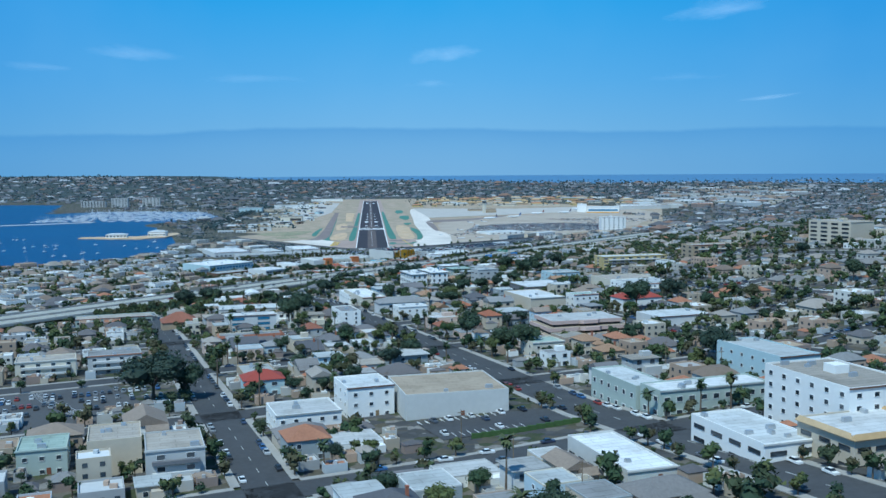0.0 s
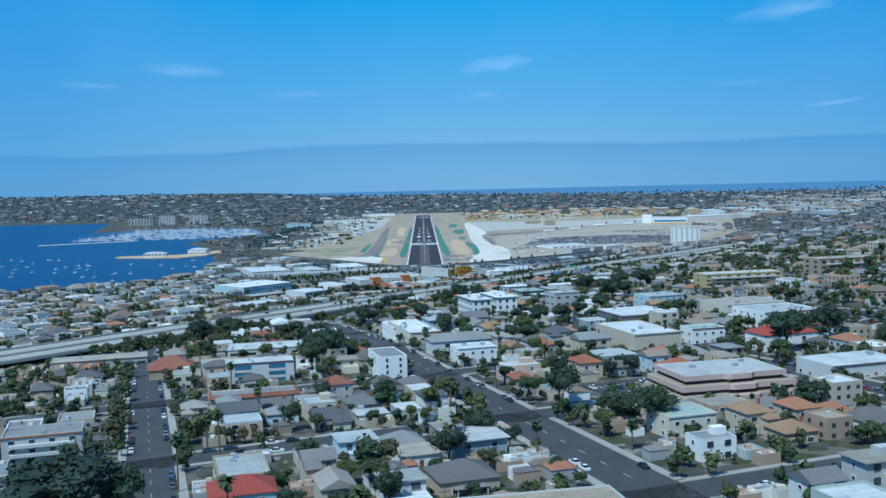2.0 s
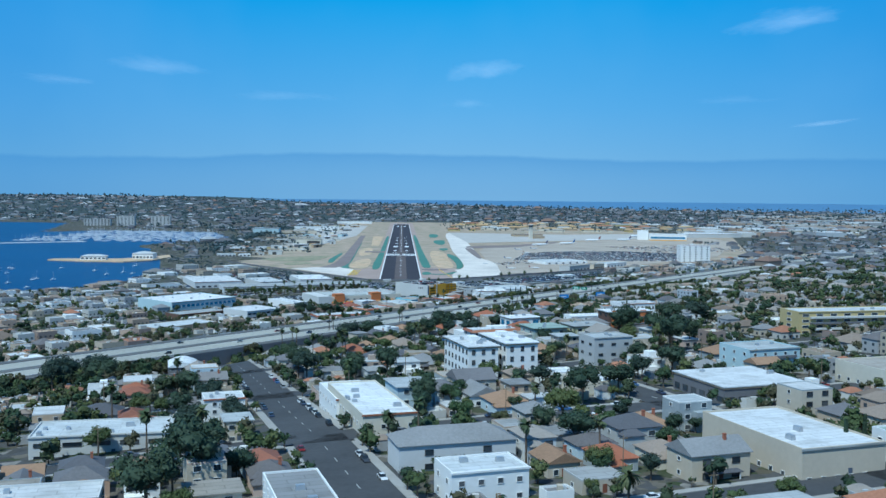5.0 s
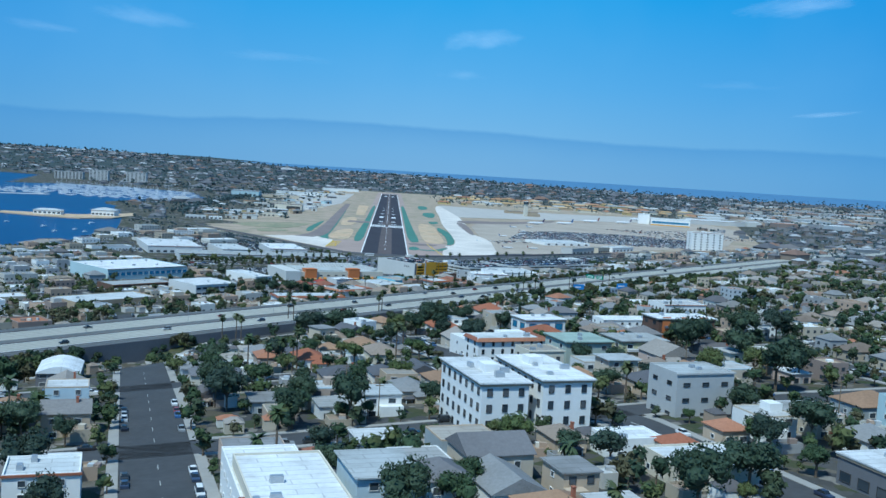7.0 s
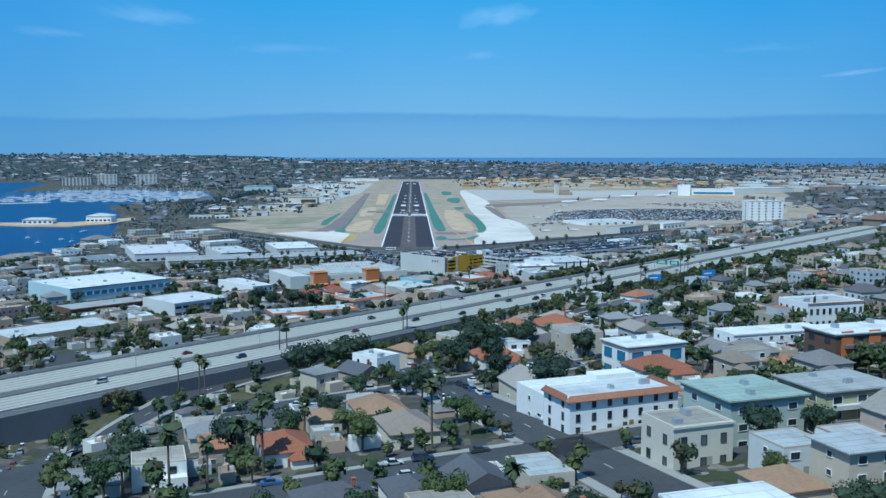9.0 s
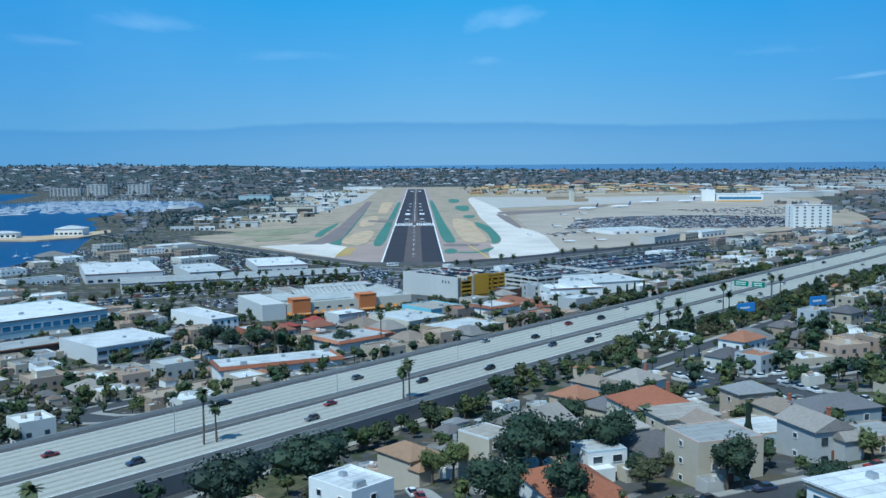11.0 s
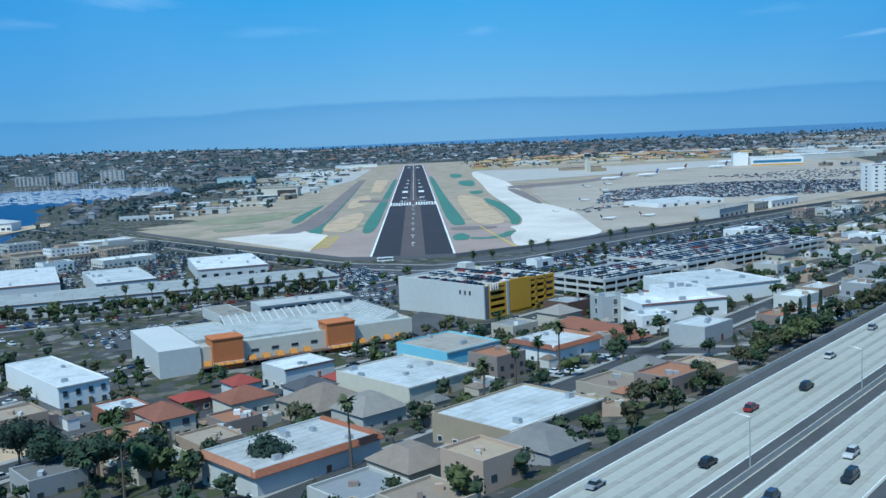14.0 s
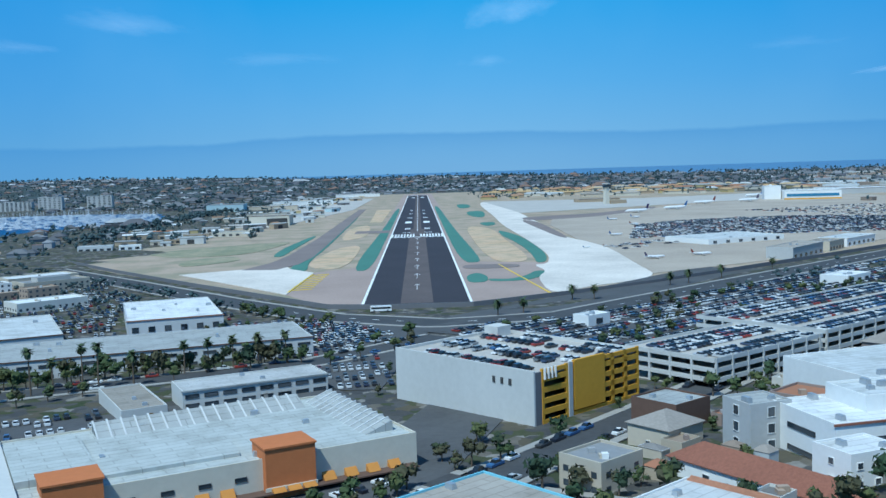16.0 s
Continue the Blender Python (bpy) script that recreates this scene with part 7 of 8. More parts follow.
def street_trees():
    """Trees on the verges and in the back yards, in gaps between the houses."""
    rng = random.Random(17)
    for path, width in ROADS:
        for (ax, ay), (bx, by) in zip(path, path[1:]):
            d = math.hypot(bx - ax, by - ay)
            ux, uy = (bx - ax) / d, (by - ay) / d
            for i in range(int(d / 8)):
                for k in (-1, 1):
                    if rng.random() < 0.55:
                        continue
                    o = k * (width / 2 + 1.8 + rng.random())
                    p = (ax + ux * (8 * i + rng.uniform(-2, 2)) - uy * o, ay + uy * (8 * i + rng.uniform(-2, 2)) + ux * o)
                    if not -6 < to_sr(*p)[0] < 58 and not taken(*p, 0.3) and not near_road(*p, -2.4) and seen_side(*p) and abs(p[0]) < 520 and p[1] < 100 and landward(*p):
                        (TREES_NEAR if abs(p[0]) < 90 and p[1] < -700 and rng.random() < 0.35 else TREES_FAR).append(p)
    for i in range(7200):
        y = rng.uniform(-1500, 100)
        x = rng.uniform(-1, 1) * min(520, 0.55 * (y + 1780))
        if to_sr(x, y)[0] > -330 and abs(to_sr(x, y)[0] - 26) > 32 and not taken(x, y, 0.6) and not in_lot(x, y) and not near_road(x, y, 0.3) and landward(x, y) and not (kept_free(x, y) and rng.random() < 0.8) and bay_depth(x, y) < -20:
            TREES_FAR.append((x, y, rng.uniform(0.35, 1.1)))


def back_sheds():
    """Garages, lean-tos and back sheds in the yards between the houses."""
    rng = random.Random(19)
    for i in range(5200):
        y = rng.uniform(-1540, -40)
        x = rng.uniform(-1, 1) * min(330, 0.5 * (y + 1790))
        s, r = to_sr(x, y)
        if abs(s - 26) < 42 or s < -330 or (s < -140 and 60 < r < 700) or in_lot(x, y, 2) or kept_free(x, y) or not landward(x, y) or bay_depth(x, y) > -20:
            continue
        w, d, turn = rng.uniform(3.2, 7.5), rng.uniform(3, 6.5), 16.3 if s > 130 else 40
        ring = corners(x, y, turn, w, d)
        if any(taken(*p, -1.2) or near_road(*p, 0.2) for p in ring + [(x + 2, y + 2)]):
            continue
        claim(x, y, turn, w, d, 0.2)
        joined_house(near_town, x, y, turn, w, d, rng.uniform(2.0, 3.2), rng.random() < 0.35, rng, 1.5)


back_sheds()
street_trees()
stuff("town_block", near_town, ["house_far", "roof_far", "glass", "pitch_far"], "crowded low town houses with mixed pale walls", "houses")
stuff("far_town", far_walls, ["wall_hazy", "roof_hazy", "glass", "roof_hazy"], "distant town of small houses, haze dulled into their colours", "houses")

rng = random.Random(33)
for j, p in enumerate(TREES_NEAR):
    if j < 230:
        if rng.random() < 0.17:
            palm(p[0], p[1], rng.choice((0, 0, 1, 2, 3)), "town palms")
        else:
            tree(p[0], p[1], rng.choice((0, 1, 2, 3, 4, 5)), rng.uniform(0.6, 1.25), group="garden trees", label="leafy green garden tree beside a house")
    else:
        TREES_FAR.append(p)


def joined_crown(sh, x, y, k, n, rng):
    """One tree of a joined wood: a short trunk, lumpy limbs of foliage and leaf sprays round them."""
    z = height(x, y)
    r = 2.7 * k
    if n > 20:
        sh.tube((x, y, z - 1), (x, y, z + r), 0.25 * k, 0.15 * k, 4, 1)
    limbs = []
    for i in range((4 if k > 0.55 else 2) if n > 20 else 2 if y < 2500 else 1):
        a, q = rng.random() * 6.28, r * rng.uniform(0.15, 0.62)
        limbs.append(((x + q * math.cos(a), y + q * math.sin(a), z + r * rng.uniform(0.95, 1.9)), r * rng.uniform(0.36, 0.6)))
        lobe(sh, *limbs[-1], rng)
    for i in range(n if n > 20 else 5):
        spray(sh, *limbs[i % len(limbs)], r * (0.22 if n > 20 else 0.4), rng)


woods, far_woods = Shape(), Shape()
for p in TREES_FAR:
    x, y, k = p if len(p) == 3 else (*p, rng.uniform(0.6, 1.35))
    if height(x, y) < -1:
        continue
    if y < 0:
        joined_crown(woods, x, y, k, (84 if k > 0.55 else 44) if y < -250 and abs(x) < 260 else 36, rng)
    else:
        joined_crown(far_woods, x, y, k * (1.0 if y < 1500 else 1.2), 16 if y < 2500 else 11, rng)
for i in range(60):
    s_, r_ = rng.uniform(52, 66), rng.uniform(-330, -130)
    if near_road(*from_sr(s_, r_), 1.5):
        continue
    joined_crown(woods, *from_sr(s_, r_), rng.uniform(0.7, 1.5), 220, rng)
# the dark grove and the planted banks along the freeway
for i in range(110):
    s_, r_ = rng.uniform(58, 110), rng.uniform(-440, -290)
    if near_road(*from_sr(s_, r_), 2.0):
        continue
    joined_crown(woods, *from_sr(s_, r_), rng.uniform(1.1, 1.9), 260, rng)
for i in range(170):
    s_, r_ = rng.uniform(55, 76), rng.uniform(0, 420)
    if r_ < 70 and s_ < 62 or rng.random() < 0.2:
        continue
    joined_crown(woods, *from_sr(s_, r_), rng.uniform(0.7, 1.4), 240, rng)
for i in range(120):
    joined_crown(woods, *from_sr(rng.uniform(-18, -4), rng.uniform(60, 430)), rng.uniform(0.6, 1.2), 200, rng)
for i in range(50):
    joined_crown(woods, *from_sr(rng.uniform(57, 70), rng.uniform(-120, 0)), rng.uniform(0.7, 1.2), 200, rng)
for i in range(46):  # bushy trees before the long terminal
    k = i / 45
    joined_crown(woods, -212 + 168 * k + rng.uniform(-2, 2), -206 + 52 * k + rng.uniform(-5, 3), rng.uniform(0.9, 1.6), 120, rng)
for x, y in ((-87, -457), (-82, -459), (-79, -453), (-69, -449), (-63, -454), (-56, -464), (-52, -462), (-46, -470), (-98, -474), (-93, -472), (-116, -465), (-78, -421), (-39, -468), (-74, -456), (-60, -446), (-104, -470)):
    if not taken(x, y, 0.5):
        joined_crown(woods, x, y, rng.uniform(1.2, 1.9), 160, rng)
for i in range(230):  # shrubs on the bank beside the freeway
    joined_crown(woods, *from_sr(rng.uniform(53.5, 78), rng.uniform(0, 420)), rng.uniform(0.4, 0.8), 60, rng)
for i in range(520):  # the dark belt along the bay shore and the clumps between the airfield sheds
    y = rng.uniform(560, 1900)
    shore = float(np.interp(y, (470, 900, 1700, 2400), (-360, -412, -385, -370)))
    x = shore + (rng.gauss(0, 11) if i < 380 else rng.uniform(0, 190))
    if height(x, y) > -0.5 and not taken(x, y, 2):
        joined_crown(far_woods, x, y, rng.uniform(1.2, 2.2), 16, rng)
stuff("grove", woods, ["leaves_far", "bark"], "scattered dark green trees among the houses", "trees")
stuff("far_wood", far_woods, ["leaves_hazy", "bark"], "distant trees of the far town and slopes, tinted haze-blue", "trees")

# palms that stand out along streets, the freeway and the airfield
for x, y, i in [(105, -510, 1), (100, -514, 0), (110, -506, 0), (115, -502, 1), (120, -498, 0), (96, -520, 2), (2, -608, 1), (0, -606, 0), (-52, -652, 1), (-49, -650, 0), (-78, -720, 1), (-72, -715, 1), (-68, -724, 1), (150, -452, 1), (154, -449, 0), (183, -425, 1), (189, -421, 1),
                (-128, -196, 1), (-122, -192, 0), (-113, -190, 1), (-108, -189, 1), (-97, -186, 0), (-84, -168, 0), (-76, -164, 0), (-68, -160, 0), (-59, -157, 0), (-49, -154, 0), (-140, -199, 1), (-150, -203, 0),
                (45, -1008, 3), (-18, -1008, 1), (100, -846, 1), (91, -849, 1), (112, -853, 1), (121, -846, 0), (88, -832, 0), (-44, -868, 1), (-38, -862, 0), (-30, -850, 0), (-66, -1118, 1), (-114, -1118, 1), (-108, -1112, 0), (-104, -1120, 1), (-120, -1116, 0), (53, -1150, 3), (70, -1176, 0), (-37, -1440, 3), (85, -1443, 2), (100, -1449, 0), (112, -1444, 0), (104, -1496, 1), (111, -1500, 0), (118, -1503, 1), (-52, -1484, 0), (-2, -1098, 0), (-70, -1335, 1), (-66, -1300, 1), (-72, -1290, 0), (-98, -1030, 1), (-92, -960, 1), (-86, -948, 0), (-30, -880, 1),
                (38, -392, 0), (44, -395, 1), (30, -404, 0), (20, -420, 0), (62, -398, 2), (66, -420, 0), (-12, -470, 1), (-60, -472, 1), (-66, -476, 0), (-30, -480, 1)]:
    if not taken(x, y, 0.3):
        palm(x, y, i)
for x, y in ((39, -57), (52, -51), (83, -6), (94, -10), (147, 37), (160, 45), (185, 62), (230, 100)):
    palm(x, y, 3, "palms along the airfield", "stout date palm with long arching fronds")


# ---- cars ----
def street_cars():
    rng = random.Random(3)
    out = []
    for n in (-324, -448, -200, -76, 48):
        for side in (-1, 1):
            for e in np.arange(-1500, -860, 6.4):
                if any(abs(e - a) < 14 for a in AVENUES) or rng.random() > 0.42:
                    continue
                x, y = from_en(e, (main_street(e) if n == -324 else n) + side * (7.2 if n == -324 else 5.7))
                if seen_side(x, y) and abs(x) < 200:
                    out.append((x, y, 106.3 + (180 if side > 0 else 0)))
    for e in (-1425, -1325, -1225, -1125, -1025, -925, -825):
        for side in (-1, 1):
            for n in np.arange(-430, -100, 6.6):
                if any(abs(n - a) < 13 for a in STREETS) or rng.random() > 0.3:
                    continue
                x, y = from_en(e + side * 5.8, n)
                if seen_side(x, y):
                    out.append((x, y, 16.3))
    return out


random.seed(4)
lot_cars = Shape()


def kerb_rows():
    """Cars at the kerbs of the streets that have no cars of their own."""
    rng = random.Random(29)
    for path, width in ROADS:
        if width > 16.5 or width in (10, 11):
            continue
        for (ax, ay), (bx, by) in zip(path, path[1:]):
            d = math.hypot(bx - ax, by - ay)
            ux, uy = (bx - ax) / d, (by - ay) / d
            for i in range(int(d / 6.3)):
                for k in (-1, 1):
                    o = k * (width / 2 - 1.2)
                    x, y = ax + ux * 6.3 * i - uy * o, ay + uy * 6.3 * i + ux * o
                    if rng.random() < 0.5 and y < -60 and abs(x) < 330 and seen_side(x, y) and crossings(x, y) == 1 and not (abs(x) < 200 and y < -820):
                        car_island(lot_cars, x, y, math.degrees(math.atan2(uy, ux)) + 180 * (k > 0), height(x, y) + 0.3, rng.uniform(0.92, 1.12))


kerb_rows()
kerb_cars = street_cars()
kerb_cars.sort(key=lambda c: abs(c[0]) + 0.1 * abs(c[1] + 1100))
for x, y, turn in kerb_cars[48:]:
    car_island(lot_cars, x, y, turn, height(x, y) + 0.3)
for x, y, turn in kerb_cars[:48]:
    car(x, y, turn, height(x, y) + 0.3, "parked car beside the kerb of a town street", "parked street cars")
for s_, r_, way in [(7.4, 40, 0), (11, 96, 0), (9, 150, 0), (14.6, 118, 0), (18.2, 60, 0), (7.4, 190, 0), (12.8, 240, 0), (18, 300, 0), (9, 330, 0), (14.6, -40, 0), (7.4, -90, 0), (16, -150, 0), (11, -230, 0), (18.2, -300, 0), (33.4, 50, 1), (37, 78, 1), (40.6, 66, 1), (33.4, 120, 1), (42.4, 110, 1), (37, 150, 1), (44, 160, 1), (35, 200, 1), (40, 240, 1), (33.4, 290, 1), (38, 340, 1), (40.6, 0, 1), (35.2, -30, 1), (33.4, -70, 1), (42, -85, 1), (38.8, -140, 1), (35.2, -200, 1), (41, -260, 1), (33.4, -330, 1), (38, 420, 1), (12, 420, 0), (8, 520, 0), (36, 560, 1)]:
    x, y = from_sr(s_, r_)
    car(x, y, 47.8 + 180 * way, DECK + 0.06, "car driving on the concrete freeway", "freeway cars")
for j, c in enumerate(CARS):
    if j < 24:
        car(*c)
    else:
        car_island(lot_cars, c[0], c[1], c[2], c[3])
rng = random.Random(8)


def fill_lot(x0, y0, turn, w, d, fill=0.85, z=None, row=6.0, test=None):
    c, s = math.cos(radians(turn)), math.sin(radians(turn))
    for k, v in enumerate(np.arange(3, d - 2, row)):
        for u in np.arange(2, w - 1, 2.75):
            x, y = x0 + c * u - s * v, y0 + s * u + c * v
            if k % 3 == 1 or rng.random() > fill or taken(x, y, 1.5) or near_road(x, y, 0.5) or (test and not test(x, y)):
                continue
            car_island(lot_cars, x, y, turn + 90 + rng.uniform(-2, 2), (height(x, y) if z is None else z) + 0.25, rng.uniform(0.92, 1.1))


fill_lot(72, -190, 37, 330, 110, 0.9)
fill_lot(-56, -215, 8, 52, 150, 0.8)
fill_lot(-80, -150, 16, 80, 100, 0.6)
fill_lot(-130, -285, 24, 110, 44, 0.6)
fill_lot(-24, -330, 40, 34, 90, 0.5)
fill_lot(-220, -150, 18, 160, 100, 0.45)
fill_lot(-146, -1384, 16, 66, 52, 0.42)
fill_lot(12, -1448, 16, 46, 30, 0.28)
fill_lot(66, -1246, 16, 32, 34, 0.35)
LONG_STAY = ((205, 414), (262, 632), (330, 690), (420, 722), (520, 705), (620, 634), (590, 520), (500, 395), (380, 420), (300, 424))


def long_stay(x, y):
    """Inside the car-hire field beside the ramp."""
    inside = False
    for (ax, ay), (bx, by) in zip(LONG_STAY, LONG_STAY[1:] + LONG_STAY[:1]):
        if (ay > y) != (by > y) and x < (bx - ax) * (y - ay) / (by - ay) + ax:
            inside = not inside
    return inside


fill_lot(205, 380, 8, 440, 350, 0.72, 0.5, 7.4, long_stay)
fill_lot(560, 690, 20, 250, 240, 0.3, 0.5, 12.0)
fill_lot(178, 300, 40, 90, 40, 0.4, 0.5, 9.0)
fill_lot(52, -410, 44, 44, 24, 0.6)
fill_lot(-330, -60, 42, 120, 120, 0.6, None, 6.0, lambda x, y: bay_depth(x, y) < -15)
fill_lot(-250, -330, 42, 110, 70, 0.6)
fill_lot(-260, -100, 24, 150, 170, 0.55, None, 5.6, landward)
fill_lot(-360, -180, 30, 120, 120, 0.5, None, 5.6, lambda x, y: bay_depth(x, y) < -15)
fill_lot(-150, -372, 40, 44, 40, 0.2)
fill_lot(-360, 60, 20, 170, 130, 0.6, None, 5.6, lambda x, y: landward(x, y) and bay_depth(x, y) < -12)
fill_lot(-60, -130, 30, 60, 60, 0.7)
fill_lot(250, 60, 40, 260, 80, 0.6, None, 6.0, lambda x, y: y < 30 + (x - 180) * 0.72)
stuff("parked_cars", lot_cars, ["car_far", "carglass"], "hundreds of parked cars in full car parks", "cars")


# ---- airfield buildings and aircraft ----
def control_tower():
    ob = thing("control_tower", "pale concrete control tower with a dark glass cab", "control tower", 364, 1330, 0.4, 20)
    part("shaft", Shape().box(-4.5, 4.5, -4.5, 4.5, -1, 32, bevel=0.6), ["cream"], ob)
    part("base_block", Shape().box(6, 40, -8, 10, -1, 7), ["tan"], ob)
    cab = part("cab", Shape().prism([(7 * math.cos(radians(a)), 7 * math.sin(radians(a))) for a in range(0, 360, 45)], 32, 38), ["glass"], ob, "dark glass cab")
    part("cab_roof", Shape().prism([(7.6 * math.cos(radians(a)), 7.6 * math.sin(radians(a))) for a in range(0, 360, 45)], 38, 39.5), ["offwhite"], cab)
    part("antenna", Shape().tube((0, 0, 39.5), (0, 0, 46), 0.2, 0.08), ["metal"], cab)


control_tower()


def airliner_meshes(length):
    r = length * 0.05
    body = Shape()
    rings = [(-0.5, 0.25, 0.5), (-0.42, 0.7, 0.25), (-0.25, 1, 0), (0.3, 1, 0), (0.42, 0.8, -0.05), (0.5, 0.15, -0.2)]
    for (a, ra, za), (b, rb, zb) in zip(rings, rings[1:]):
        ring = [(math.cos(t), math.sin(t)) for t in (math.pi * i / 6 for i in range(12))]
        body.solid([(a * length, r * ra * u, r * (ra * v + za)) for u, v in ring], [(b * length, r * rb * u, r * (rb * v + zb)) for u, v in ring])
    wing = Shape()
    for k in (-1, 1):
        wing.solid([(length * 0.1, k * r * 0.6, -r * 0.5), (-length * 0.08, k * r * 0.6, -r * 0.5), (-length * 0.16, k * length * 0.46, r * 0.1), (-length * 0.1, k * length * 0.46, r * 0.1)],
                   [(length * 0.1, k * r * 0.6, -r * 0.2), (-length * 0.08, k * r * 0.6, -r * 0.3), (-length * 0.16, k * length * 0.46, r * 0.2), (-length * 0.1, k * length * 0.46, r * 0.2)])
    tail = Shape().solid([(-length * 0.36, -0.2, r * 0.7), (-length * 0.48, -0.2, r * 0.8), (-length * 0.48, 0.2, r * 0.8), (-length * 0.36, 0.2, r * 0.7)],
                         [(-length * 0.48, -0.1, r * 4.2), (-length * 0.54, -0.1, r * 4.2), (-length * 0.54, 0.1, r * 4.2), (-length * 0.48, 0.1, r * 4.2)])
    stab = Shape()
    for k in (-1, 1):
        stab.solid([(-length * 0.4, k * 0.3, r * 0.6), (-length * 0.49, k * 0.3, r * 0.6), (-length * 0.52, k * length * 0.17, r * 0.8), (-length * 0.48, k * length * 0.17, r * 0.8)],
                   [(-length * 0.4, k * 0.3, r * 0.8), (-length * 0.49, k * 0.3, r * 0.8), (-length * 0.52, k * length * 0.17, r * 0.9), (-length * 0.48, k * length * 0.17, r * 0.9)])
    engine = Shape().tube((-r, 0, 0), (r * 1.2, 0, 0), r * 0.4, r * 0.5, 10)
    gear = Shape().tube((0, 0, -r * 1.7), (0, 0, -r * 0.6), r * 0.22, r * 0.12, 6)
    return body.mesh("fuselage", ["aircraft"]), wing.mesh("wing", ["lightgrey"]), tail.mesh("tail_fin", ["tail"]), stab.mesh("tailplane", ["lightgrey"]), engine.mesh("engine", ["lightgrey"]), gear.mesh("landing_gear", ["tyre"]), r


PLANES = {n: airliner_meshes(n) for n in (44.0, 18.0, 9.0)}


def aircraft(x, y, turn, n, label, group):
    body, wing, tail, stab, engine, gear, r = PLANES[n]
    ob = thing("aircraft", label, "aircraft", x, y, 0.5 + r * 1.7, turn, group)
    for name, data in (("fuselage", body), ("wing", wing), ("tail_fin", tail), ("tailplane", stab)):
        part(name, data, None, ob)
    if n > 10:
        for k in (-1, 1):
            part("engine", engine, None, ob, at=at(0.02 * n if n > 30 else -0.28 * n, k * (n * 0.16 if n > 30 else r * 1.3), -r * 0.9 if n > 30 else r * 0.4))
    for u, v in ((n * 0.36, 0), (-n * 0.04, r), (-n * 0.04, -r)) if n > 10 else ((0, 0),):
        part("landing_gear", gear, None, ob, at=at(u, v, 0))


for x, y, turn in ((334, 942, 205), (412, 1012, 200), (512, 1190, 195), (604, 1226, 198), (760, 1420, 190), (700, 1470, 200)):
    aircraft(x, y, turn, 44.0, "white airliner with a dark tail parked on the apron", "parked airliners")
for x, y, turn in ((182, 214, 20), (222, 228, 15), (250, 560, 40), (205, 470, 30), (262, 640, 40), (300, 800, 30), (260, 760, 30), (-250, 640, 60)):
    aircraft(x, y, turn, 18.0, "small white business jet parked on the ramp", "parked business jets")
for i in range(16):
    aircraft(150 + 14 * i + (i % 3) * 4, 330 + 9 * i, 30 + 25 * (i % 4), 9.0, "small light aircraft parked on the ramp", "parked light aircraft")

AIR_BUILDINGS = [("white hangar with a broad roof", 684, 1262, -13, 100, 80, 17, "white"), ("tall white annexe of the broad white hangar", 660, 1300, -13, 30, 40, 26, "white"), ("long low white terminal roof", 850, 1450, 15, 180, 60, 12, "offwhite"),
                 ("tan hangar with a dark open door", -247, 902, 1, 59, 50, 15, "cream"), ("low beige cargo shed", -300, 1180, 8, 70, 26, 8, "beige"), ("low tan cargo shed", -314, 655, 10, 60, 18, 5, "tan"), ("low cream cargo shed", -250, 668, 10, 50, 18, 6, "cream"),
                 ("flat grey service building", -348, 476, 14, 34, 20, 6, "lightgrey"), ("low white store beside the fence", -310, 490, 14, 22, 16, 5, "white"), ("low tan store beside the fence", -286, 570, 10, 40, 16, 5, "tan"), ("pale blue-white aircraft hangar", -437, 1489, 2, 76, 60, 18, "blue"), ("long tan terminal building with a flat roof", -366, 1540, 4, 110, 40, 10, "beige"), ("long white-roofed terminal building", -360, 1880, 6, 150, 40, 10, "white"), ("long white terminal pier building", -260, 2560, 6, 140, 40, 10, "white"), ("low brown service block", 330, 1450, 10, 90, 30, 7, "tan"),
                 ("white car-hire building by the car park", 232, -6, 40, 26, 16, 5, "white"), ("small white kiosk by the highway", 74, -106, 38, 14, 9, 5, "white"), ("broad white-roofed car-hire hall beside the ramp", 256, 322, 24, 88, 60, 5, "white"), ("dark grey office behind the fence", 272, 172, 48, 62, 20, 9, "grey"), ("tan office beside the ramp", 322, 226, 48, 34, 18, 8, "beige"), ("low white store behind the fence", 352, 262, 44, 60, 24, 7, "white")]
for label, x, y, turn, w, d, h, wall in AIR_BUILDINGS:
    flat_building(label, x, y, turn, w, d, h, wall, "whiteroof" if wall in ("white", "offwhite") else "flatroof", 1, gap=max(6, w / 7), win=(4, 2.4), paint_="darkframe", sides="f" if y < 700 else "", units=2, name="airfield_building", door=False)


def hangar_band():
    """Yellow base band of the white hangar; a dark panel as shade in the tan one's mouth."""
    ob = next(o for o in bpy.data.objects if o.get("label") == "white hangar with a broad roof")
    part("base_band", Shape().box(-0.4, 100.4, -0.4, 0, 0, 3), ["yellow"], ob, "yellow band along the hangar foot")
    part("door_band", Shape().box(4, 96, -0.6, -0.4, 6, 11), ["blueglass"], ob)
    ob = next(o for o in bpy.data.objects if o.get("label") == "tan hangar with a dark open door")
    part("door_opening", Shape().box(26, 56, -0.5, 0, 0, 11), ["darkframe"], ob, "wide dark panel painted as the shade in the hangar mouth")


hangar_band()


